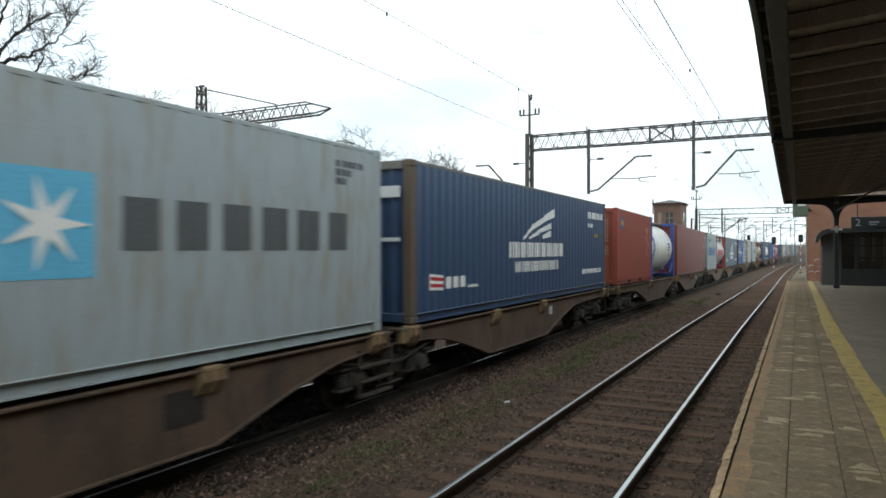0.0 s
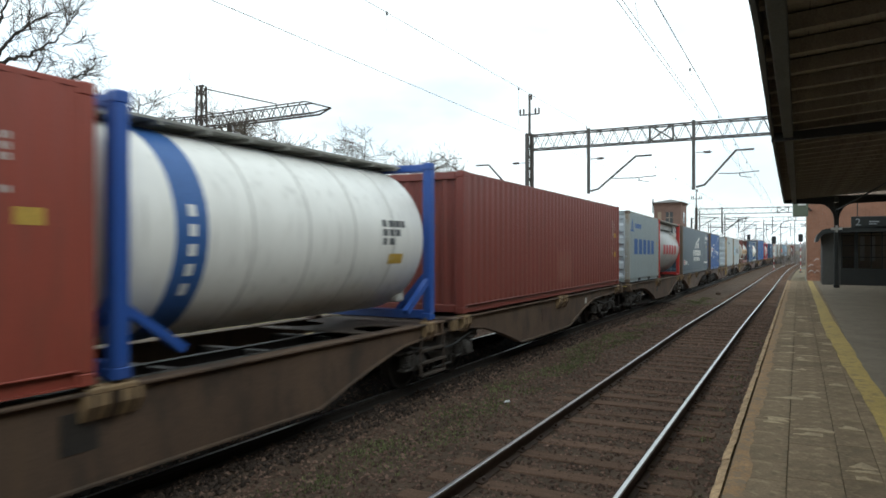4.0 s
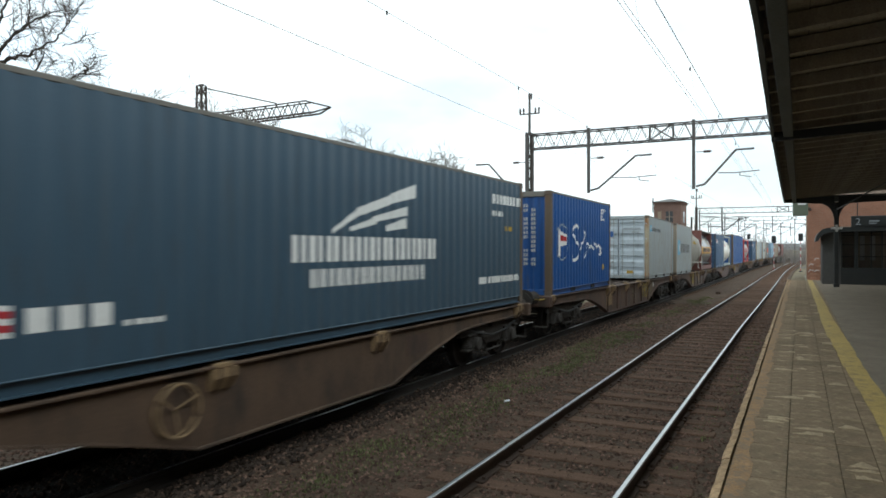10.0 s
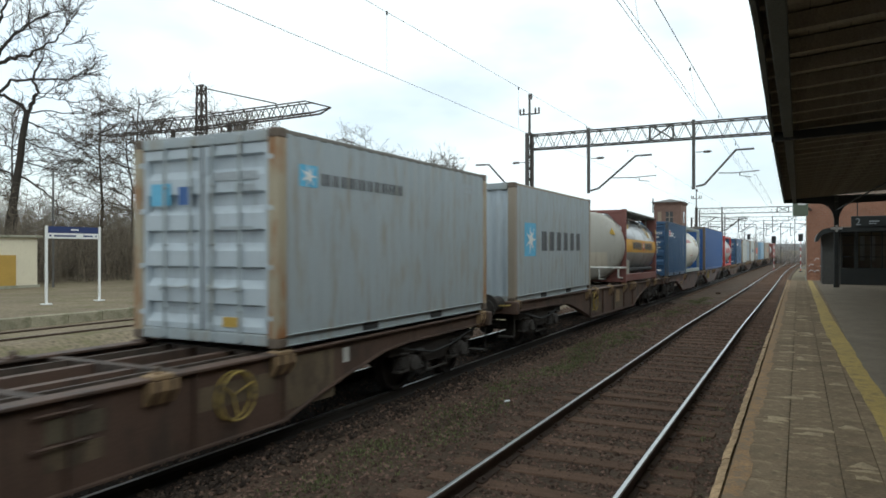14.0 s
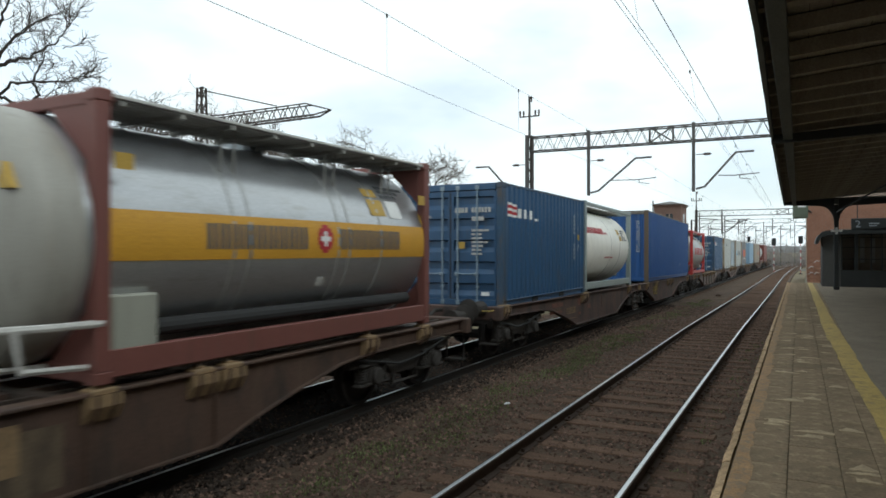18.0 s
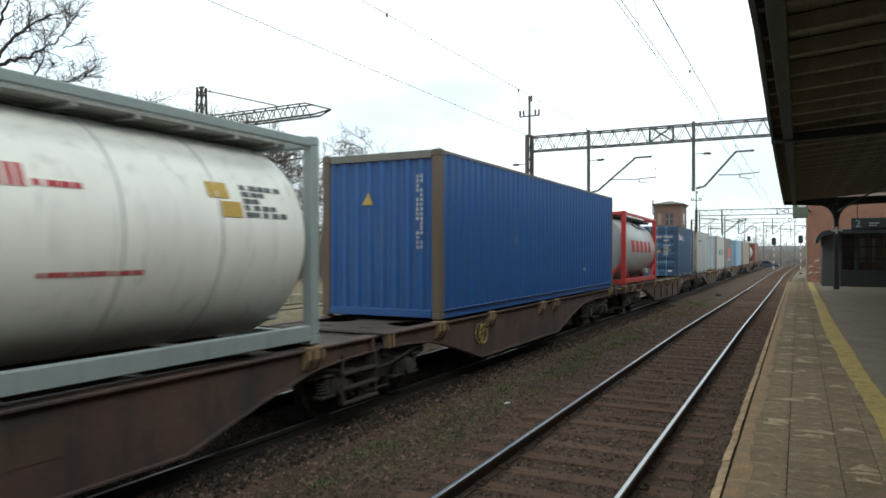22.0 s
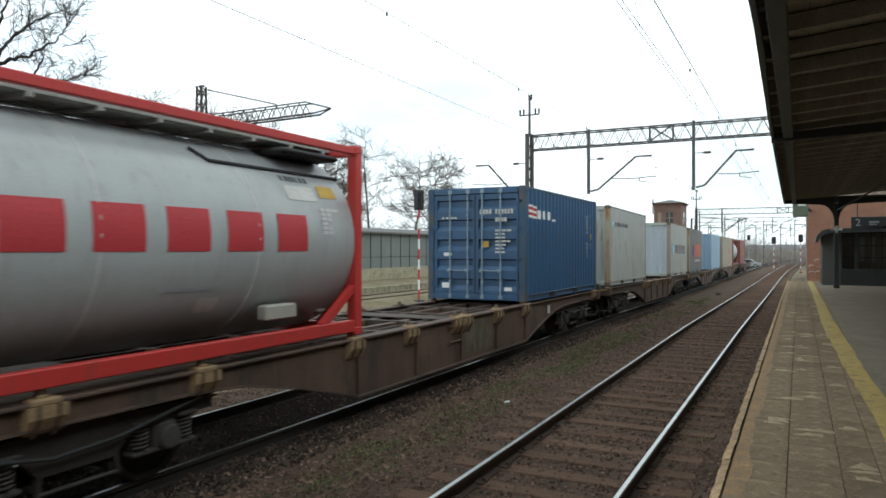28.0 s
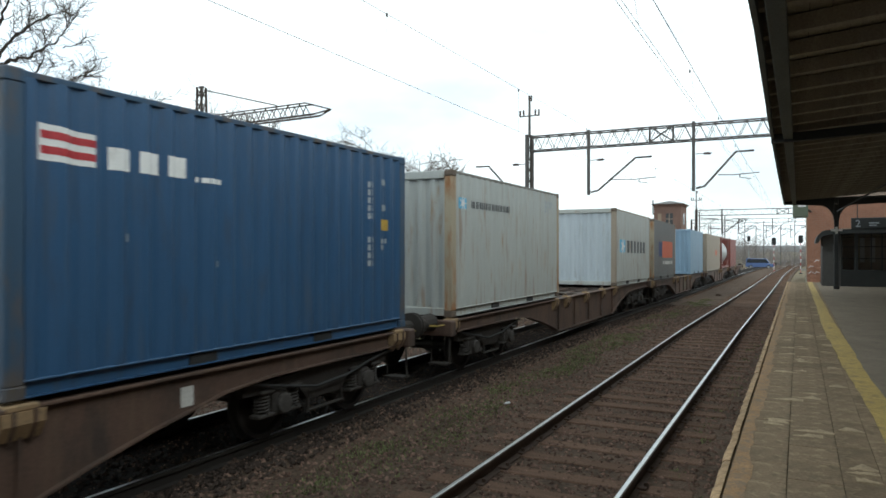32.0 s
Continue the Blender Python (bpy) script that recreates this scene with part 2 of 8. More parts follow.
# pale wear, with light off tilted slabs put into the colour
M_WEARGLINT = surf("pale_wear_and_glint", (0.45, 0.345, 0.21), 0.9, 0, 0.3, 9, 60, 0.2, (0.26, 0.195, 0.12), 0.75, cut=0.50)
M_SHELTER = surf("shelter_grey_panel", (0.085, 0.085, 0.082), 0.6, 0, 0.2, 1.5)
M_ROD = surf("blue_grey_rod_paint", (0.21, 0.27, 0.32), 0.5, 0.1, 0.25, 5)
# tower brick greyed: haze is put into the base colour
M_BRICKOLD = surf("hazed_brick", (0.19, 0.122, 0.10), 0.95, 0, 0.3, 1.2, 12, 0.3, (0.15, 0.10, 0.085), 0.5)
M_PATCHTAN = surf("faded_tan_wagon_patch", (0.135, 0.10, 0.062), 0.8, 0, 0.35, 2, 40, 0.15, (0.065, 0.048, 0.034), 0.85, (1.5, 1.5, 0.5), 0.46)
M_PATCHOLIVE = surf("olive_wagon_patch", (0.105, 0.086, 0.056), 0.8, 0, 0.3, 2, 40, 0.15, (0.05, 0.04, 0.03), 0.85, (1.5, 1.5, 0.5), 0.46)
M_FADERED = surf("faded_red_wagon_paint", (0.17, 0.068, 0.048), 0.75, 0, 0.3, 4, 40, 0.1, (0.08, 0.045, 0.035), 0.8, cut=0.47)
# near-black base paints in the shade under the train
M_SHADEBED = surf("shaded_ballast", (0.019, 0.015, 0.012), 0.96, 0, 0.4, 1.5, 28, 1.0, (0.034, 0.025, 0.018), 0.5)
M_CARBLUE = surf("blue_car_paint", (0.10, 0.16, 0.34), 0.3, 0.2, 0.05)
M_CARGREY = surf("silver_car_paint", (0.42, 0.44, 0.46), 0.3, 0.5, 0.05)
M_CARDARK = surf("dark_car_paint", (0.05, 0.06, 0.085), 0.3, 0.3, 0.05)
M_CARCYAN = surf("cyan_car_paint", (0.05, 0.25, 0.45), 0.3, 0.2, 0.05)


# ---------------- mesh helpers ----------------
class B:
    """Vertices and faces of one part."""

    def __init__(self):
        self.v, self.f = [], []

    def add(self, v, f):
        k = len(self.v)
        self.v.extend([tuple(p) for p in v])
        self.f.extend([tuple(k + i for i in q) for q in f])
        return self

    def box(self, x0, x1, y0, y1, z0, z1, c=0.0):
        """A box; c: chamfer."""
        x0, x1, y0, y1, z0, z1 = min(x0, x1), max(x0, x1), min(y0, y1), max(y0, y1), min(z0, z1), max(z0, z1)
        if c <= 0:
            v = [(x, y, z) for x in (x0, x1) for y in (y0, y1) for z in (z0, z1)]
            return self.add(v, [(0, 1, 3, 2), (4, 6, 7, 5), (0, 4, 5, 1), (2, 3, 7, 6), (0, 2, 6, 4), (1, 5, 7, 3)])
        c = min(c, (x1 - x0) / 2.1, (y1 - y0) / 2.1, (z1 - z0) / 2.1)
        rings = []
        for z, i in ((z0, c), (z0 + c, 0), (z1 - c, 0), (z1, c)):
            a, b, e, g = x0 + i, x1 - i, y0 + i, y1 - i
            rings.append([(a + c, e, z), (b - c, e, z), (b, e + c, z), (b, g - c, z), (b - c, g, z), (a + c, g, z), (a, g - c, z), (a, e + c, z)])
        v = [p for r in rings for p in r]
        f = [(k * 8 + i, k * 8 + (i + 1) % 8, k * 8 + 8 + (i + 1) % 8, k * 8 + 8 + i) for k in range(3) for i in range(8)]
        return self.add(v, f + [tuple(range(7, -1, -1)), tuple(range(24, 32))])

    def tube(self, pts, rad, n=8, caps=True):
        """A tube along points, with one radius or one for each."""
        pts = [Vector(p) for p in pts]
        rad = rad if isinstance(rad, (list, tuple)) else [rad] * len(pts)
        v, f = [], []
        for i, p in enumerate(pts):
            d = (pts[min(i + 1, len(pts) - 1)] - pts[max(i - 1, 0)]).normalized()
            s = d.cross(Vector((0, 0, 1)) if abs(d.z) < 0.9 else Vector((0, 1, 0))).normalized()
            u = s.cross(d)
            v += [p + (s * math.cos(2 * math.pi * k / n) + u * math.sin(2 * math.pi * k / n)) * rad[i] for k in range(n)]
        for i in range(len(pts) - 1):
            f += [(i * n + k, i * n + (k + 1) % n, (i + 1) * n + (k + 1) % n, (i + 1) * n + k) for k in range(n)]
        if caps:
            f += [tuple(range(n - 1, -1, -1)), tuple(range((len(pts) - 1) * n, len(pts) * n))]
        return self.add(v, f)

    def bar(self, a, b, w, h=None):
        """A square bar from a to b."""
        a, b = Vector(a), Vector(b)
        h = h or w
        d = (b - a).normalized()
        s = d.cross(Vector((0, 0, 1)) if abs(d.z) < 0.95 else Vector((0, 1, 0))).normalized()
        u = s.cross(d)
        v = [p + s * i * w / 2 + u * j * h / 2 for p in (a, b) for i, j in ((-1, -1), (1, -1), (1, 1), (-1, 1))]
        return self.add(v, [(3, 2, 1, 0), (4, 5, 6, 7)] + [(k, (k + 1) % 4, 4 + (k + 1) % 4, 4 + k) for k in range(4)])

    def prism(self, poly, lo, hi, axis="x"):
        """A polygon of (a, b) pushed along an axis from lo to hi."""
        n = len(poly)
        put = {"x": lambda a, b, c: (c, a, b), "y": lambda a, b, c: (a, c, b), "z": lambda a, b, c: (a, b, c)}[axis]
        v = [put(a, b, c) for c in (lo, hi) for a, b in poly]
        f = [tuple(range(n - 1, -1, -1)), tuple(range(n, 2 * n))] + [(k, (k + 1) % n, n + (k + 1) % n, n + k) for k in range(n)]
        return self.add(v, f)

    def spin(self, profile, n=24, axis="y", at=(0, 0, 0)):
        """A profile of (radius, height) turned about an axis."""
        v, f = [], []
        for r, h in profile:
            for k in range(n):
                c, s = r * math.cos(2 * math.pi * k / n), r * math.sin(2 * math.pi * k / n)
                q = {"x": (h, c, s), "y": (c, h, s), "z": (c, s, h)}[axis]
                v.append((q[0] + at[0], q[1] + at[1], q[2] + at[2]))
        for i in range(len(profile) - 1):
            f += [(i * n + k, i * n + (k + 1) % n, (i + 1) * n + (k + 1) % n, (i + 1) * n + k) for k in range(n)]
        f += [tuple(range(n - 1, -1, -1)), tuple(range((len(profile) - 1) * n, len(profile) * n))]
        return self.add(v, f)

    def mesh(self, name, smooth=False):
        me = bpy.data.meshes.new(name)
        me.from_pydata(self.v, [], self.f)
        me.update()
        fix = bmesh.new()
        fix.from_mesh(me)
        if len(fix.faces) < 4000:
            bmesh.ops.recalc_face_normals(fix, faces=fix.faces)
        if smooth:
            for q in fix.faces:
                q.smooth = len(q.verts) <= 4
            for e in fix.edges:
                if len(e.link_faces) == 2 and e.calc_face_angle(0) > 0.7:
                    e.smooth = False
        fix.to_mesh(me)
        fix.free()
        return me


def part(name, b, material, parent, label="", smooth=False, kind=""):
    """Links b as one mesh under a thing or a part."""
    me = b.mesh(name, smooth) if isinstance(b, B) else b
    if not me.materials:
        me.materials.append(material)
    ob = new(name, me)
    ob.parent = parent
    if label or kind:
        tagged(ob, label, "", "", kind)
    return ob


def thing(name, label, category, m=None, group="", kind="thing"):
    """An Empty that carries the parts of one thing."""
    ob = new(name)
    ob.empty_display_size = 0.3
    ob.matrix_world = m or Matrix()
    return tagged(ob, label, category, group, "" if kind == "thing" else kind)


def solid(name, b, material, label, category, m=None, group="", kind="", smooth=False):
    """A thing or piece of the setting that is one mesh."""
    me = b.mesh(name, smooth) if isinstance(b, B) else b
    if not me.materials:
        me.materials.append(material)
    ob = new(name, me)
    if m:
        ob.matrix_world = m
    return tagged(ob, label, category, group, kind)


def writing(text, size, m, material, parent, label=""):
    """Raised characters in the built-in font, centred, as one mesh part."""
    cu = bpy.data.curves.new("writing", "FONT")
    cu.body, cu.size, cu.extrude, cu.resolution_u = text, size, 0.004, 2
    cu.align_x, cu.align_y = "CENTER", "CENTER"
    tmp = bpy.data.objects.new("writing", cu)
    me = bpy.data.meshes.new_from_object(tmp)
    bpy.data.objects.remove(tmp)
    ob = part("writing", me, material, parent, label)
    ob.matrix_basis = m
    return ob


# ---------------- plan ----------------
NEAR, TRAIN, FAR = -2.25, -6.59, -18.6      # track centres
PLAT, PLAT2 = 0.60, 0.26                    # platform heights over the rail
EDGE = -0.546
BED = -0.17                                 # top of the ballast


def bend(y):
    """Sideways shift of the tracks, which curve away past 68 m."""
    return 0.00025 * max(0.0, y - 68.0) ** 2


def veer(y):
    """The freight track swings a little away from the platform track."""
    q = min(1.0, max(0.0, (y - 18.0) / 40.0))
    return -0.2 * q * q * (3 - 2 * q)


def shift(x, y):
    return bend(y) + (veer(y) if -9.5 < x < -4.4 else 0.0)


def grade(y):
    """The line falls gently past 22 m."""
    return -0.45 * math.tanh(max(0.0, y - 22.0) / 42.0)


def turn(y):
    return -math.degrees(math.atan((shift(TRAIN, y + 0.5) - shift(TRAIN, y - 0.5))))


def tip(y):
    return math.degrees(math.atan(grade(y + 0.5) - grade(y - 0.5)))


# ---------------- train data ----------------
GLIDE = (6.390741, -0.00781615, -0.001460118, 0.0000078400)


def gone(t):
    """Metres that the train has run since the start."""
    return sum(c * t ** (k + 1) for k, c in enumerate(GLIDE))


# ---------------- ground, tracks ----------------
def swept(xs_zs, y0, y1, step=4.0, falls=True):
    """A section of (x, z) points carried along the bent track."""
    n = max(1, int((y1 - y0) / step))
    ys = [y0 + (y1 - y0) * k / n for k in range(n + 1)]
    m = len(xs_zs)
    v = [(x + shift(x, y), y, z + (grade(y) if falls else 0.0)) for y in ys for x, z in xs_zs]
    f = [(k * m + i, k * m + (i + 1) % m, (k + 1) * m + (i + 1) % m, (k + 1) * m + i) for k in range(n) for i in range(m)]
    f += [tuple(range(m - 1, -1, -1)), tuple(range(n * m, (n + 1) * m))]
    return B().add(v, f)


def make_ground():
    rng = np.random.RandomState(3)
    xs = np.concatenate([[-2500, -900, -300, -120, -70], np.arange(-50, 1, 1.25), [6, 20, 60, 200, 900, 2500]])
    ys = np.concatenate([[-2500, -700, -180, -60], np.arange(-20, 70, 1.5), np.arange(70, 260, 10), [330, 600, 1400, 3500]])
    v = []
    for y in ys:
        for x in xs:
            z = -0.34
            if -60 < x < -21 and -40 < y < 200:
                z = -0.1
            if -50 < x < -8 and -20 < y < 70:
                z += rng.uniform(-0.03, 0.04)
            z += grade(y) * min(1.0, max(0.0, (x + 14) / 3, (y - 70) / 25))
            v.append((x, y, z))
    m = len(xs)
    f = [(j * m + i, j * m + i + 1, (j + 1) * m + i + 1, (j + 1) * m + i) for j in range(len(ys) - 1) for i in range(m - 1)]
    solid("ground", B().add(v, f), M_GRAVEL, "pale trampled gravel and dry grass beside the tracks", "ground", kind="structure")
    bed = swept([(-9.4, -0.36), (-8.7, BED), (EDGE - 0.16, BED), (EDGE - 0.16, -0.36)], -190, 340)
    solid("ballast_bed", bed, M_BALLAST, "dark brown oily crushed-stone ballast under two tracks", "ballast", kind="structure")
    # black strip laid where the train shades the ballast
    shade_bed = swept([(TRAIN - 1.35, BED - 0.02), (TRAIN - 1.2, BED + 0.018), (TRAIN + 0.95, BED + 0.018), (TRAIN + 1.1, BED - 0.02)], -190, 340)
    solid("ballast_bed", shade_bed, M_SHADEBED, "black ballast for the shade between the rails of the freight track", "ballast", kind="structure")
    bed = swept([(-21.4, -0.33), (-20.9, -0.055), (-16.9, -0.055), (-15.8, -0.36)], -190, 190, falls=False)
    solid("ballast_bed", bed, M_GRAVEL, "pale weathered ballast of a side track", "ballast", kind="structure")


def rail_section(x):
    s = [(-0.036, 0), (0.036, 0), (0.036, -0.035), (0.010, -0.05), (0.010, -0.135), (0.065, -0.155), (0.065, -0.17), (-0.065, -0.17),
         (-0.065, -0.155), (-0.010, -0.135), (-0.010, -0.05), (-0.036, -0.035)]
    return [(x + a, b) for a, b in s]


def make_track(x, label, y0, y1, near, bright, sleeper_mat, lift, web=M_RAILSIDE):
    tr = thing("track", label, "railway track", kind="structure")
    for side in (-0.7535, 0.7535):
        r = part("rail", swept(rail_section(x + side), y0, y1, falls=x > -10), web, tr, "rusty steel rail")
        part("running_surface", swept([(x + side - 0.016, 0.003), (x + side + 0.016, 0.003), (x + side + 0.021, 0.0012), (x + side + 0.021, -0.004),
                                       (x + side - 0.021, -0.004), (x + side - 0.021, 0.0012)], y0, y1, falls=x > -10), bright, r, "polished rail head")
    rng = random.Random(int(-x * 10))
    me = B().box(-1.3, 1.3, -0.125, 0.125, -0.14, 0.0, 0.012).mesh("sleeper")
    me.materials.append(sleeper_mat)
    clip = B().box(-0.11, 0.11, -0.08, 0.08, 0, 0.025, 0.008)
    clip.tube([(-0.085, 0, 0.02), (-0.085, 0, 0.06)], 0.022, 6).tube([(0.085, 0, 0.02), (0.085, 0, 0.06)], 0.022, 6)
    clipm = clip.mesh("rail_fastening")
    clipm.materials.append(M_RAILSIDE)
    rest, y = B(), y0
    while y < y1:
        if near[0] < y < near[1]:
            s = part("sleeper", me, M_SLEEPER, tr)
            s.matrix_basis = pose(x + shift(x, y) + rng.uniform(-0.03, 0.03), y + rng.uniform(-0.03, 0.03), lift + (grade(y) if x > -10 else 0.0) + rng.uniform(-0.012, 0.008), 0, 0, rng.uniform(-0.8, 0.8))
            if y < 22:
                for side in (-0.7535, 0.7535):
                    c = part("rail_fastening", clipm, M_RAILSIDE, s)
                    c.matrix_basis = pose(side, 0, 0.0)
        else:
            g = grade(y) if x > -10 else 0.0
            rest.box(x + shift(x, y) - 1.3, x + shift(x, y) + 1.3, y - 0.125, y + 0.125, g - 0.3, g - 0.158)
        y += 0.62
    part("far_sleepers", rest, M_SLEEPER, tr, "far row of dark sleepers", kind="stuff")


def stones(name, count, x0, x1, y0, y1, z, size, material, label, skip=()):
    """Loose broken stones, more of them near the platform."""
    rng = np.random.RandomState(int(count) % 97)
    q = rng.uniform(0, 1, count) ** 1.8
    y, x = y0 + (y1 - y0) * q, rng.uniform(x0, x1, count)
    keep = np.ones(count, bool)
    for a, b in skip:
        keep &= ~((x > a) & (x < b))
    x, y = x[keep], y[keep]
    base = np.array([(1, 0, 0), (0, 1, 0), (-1, 0, 0), (0, -1, 0), (0, 0, 1), (0, 0, -0.7)])
    tri = np.array([(0, 1, 4), (1, 2, 4), (2, 3, 4), (3, 0, 4), (1, 0, 5), (2, 1, 5), (3, 2, 5), (0, 3, 5)])
    k = len(x)
    s = rng.uniform(0.5, 1.3, (k, 1, 1)) * size
    p = base[None] * s * rng.uniform(0.6, 1.3, (k, 6, 3))
    a = rng.uniform(0, 6.28, k)
    c, w = np.cos(a)[:, None], np.sin(a)[:, None]
    out = np.stack([p[:, :, 0] * c - p[:, :, 1] * w + x[:, None], p[:, :, 0] * w + p[:, :, 1] * c + y[:, None], p[:, :, 2] * 0.75 + z + np.where(x > -10, -0.45 * np.tanh(np.maximum(0.0, y - 22.0) / 42.0), 0.0)[:, None]], -1).reshape(-1, 3)
    faces = (tri[None] + 6 * np.arange(k)[:, None, None]).reshape(-1, 3)
    me = bpy.data.meshes.new(name)
    me.from_pydata(out.tolist(), [], faces.tolist())
    me.materials.append(material)
    return tagged(new(name, me), label, "stones", "", "stuff")


def blades(name, patches, height, material, label, seed=5):
    """Grass and weeds: thin bent blades in patches of (x, y, radius, count)."""
    rng = np.random.RandomState(seed)
    v, f = [], []
    for px, py, pr, n in patches:
        for _ in range(n):
            a, r = rng.uniform(0, 6.28), pr * math.sqrt(rng.uniform(0, 1))
            x, y = px + r * math.cos(a) * 0.7, py + r * math.sin(a) * 1.4
            h, b, w = height * rng.uniform(0.4, 1.2), rng.uniform(0, 6.28), rng.uniform(0.006, 0.012)
            lean = h * rng.uniform(0.2, 0.9)
            dx, dy = math.cos(b), math.sin(b)
            k = len(v)
            z = BED + grade(y) if x > -9 else -0.34
            v += [(x - dy * w, y + dx * w, z), (x + dy * w, y - dx * w, z), (x + dx * lean * 0.4 - dy * w * 0.7, y + dy * lean * 0.4 + dx * w * 0.7, z + h * 0.7),
                  (x + dx * lean * 0.4 + dy * w * 0.7, y + dy * lean * 0.4 - dx * w * 0.7, z + h * 0.7), (x + dx * lean, y + dy * lean, z + h)]
            f += [(k, k + 1, k + 3, k + 2), (k + 2, k + 3, k + 4)]
    me = bpy.data.meshes.new(name)
    me.from_pydata(v, [], f)
    me.materials.append(material)
    return tagged(new(name, me), label, "weeds", "", "stuff")


make_ground()
make_track(NEAR, "railway track with polished rails on dark wooden sleepers beside the platform", -180, 335, (-8.0, 62), M_RAIL, M_SLEEPER, -0.152)
make_track(TRAIN, "railway track with polished rails that the freight train runs on", -180, 335, (2, 40), M_RAIL, M_SHADEBED, -0.166, M_SHADERAIL)
make_track(FAR, "disused-looking rusty side track along the far platform", -100, 200, (6, 40), M_FARRAIL, M_SLEEPER, -0.185)
stones("ballast_stones", 42000, -8.9, EDGE - 0.2, 1.2, 34, BED + 0.006, 0.030, M_STONE, "loose dark brown ballast stones",
       [(NEAR - 0.83, NEAR - 0.68), (NEAR + 0.68, NEAR + 0.83), (TRAIN - 0.83, TRAIN - 0.68), (TRAIN + 0.68, TRAIN + 0.83)])
stones("ballast_stones", 9000, -8.9, EDGE - 0.2, 1.2, -9, BED + 0.006, 0.026, M_STONE, "loose dark brown ballast stones",
       [(NEAR - 0.83, NEAR - 0.68), (NEAR + 0.68, NEAR + 0.83), (TRAIN - 0.83, TRAIN - 0.68), (TRAIN + 0.68, TRAIN + 0.83)])
# black stones carry the painted shade out past the rail
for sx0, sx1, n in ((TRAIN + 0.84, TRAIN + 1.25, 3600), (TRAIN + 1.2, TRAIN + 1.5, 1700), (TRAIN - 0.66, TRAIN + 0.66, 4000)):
    stones("ballast_stones", n, sx0, sx1, 1.2, 34, BED + 0.02, 0.03, M_SHADESTONE, "black ballast stones for the shade beside the freight track")
stones("gravel_stones", 5000, -21, -9.3, 6, 45, -0.33, 0.04, M_CONC, "pale scattered stones on the ground beside the side track")
wr = random.Random(8)
blades("weeds", [(wr.gauss(-4.45, 0.24), wr.uniform(3.5, 20) if k % 3 else wr.uniform(20, 40), wr.uniform(0.2, 0.6), 130) for k in range(120)]
       + [(EDGE - 0.45 + wr.gauss(0, 0.12), wr.uniform(3, 22), 0.15, 30) for k in range(26)], 0.03, M_WEED, "low green weeds growing between the two tracks")
blades("dry_grass", [(wr.uniform(-16, -9.6), wr.uniform(4, 45), wr.uniform(0.3, 0.8), 50) for k in range(160)], 0.10, M_DRYGRASS, "short dry yellow grass beside the tracks", 6)
solid("cable_box", B().box(-0.14, 0.14, -0.1, 0.1, -0.02, 0.13, 0.04), M_RAILSIDE, "small rusty cable box lying between the two tracks", "box", pose(-4.2, 43.6, BED + grade(43.6), 0, 0, 12))
litter = B().prism([(0, 0), (0.10, 0.01), (0.09, 0.07), (0.02, 0.06)], 0, 0.012, "z")
solid("litter", litter, M_PAPER, "crumpled pale scrap of paper on the ballast", "litter", pose(-4.1, 10.1, BED + 0.05, 8, -6, 20))


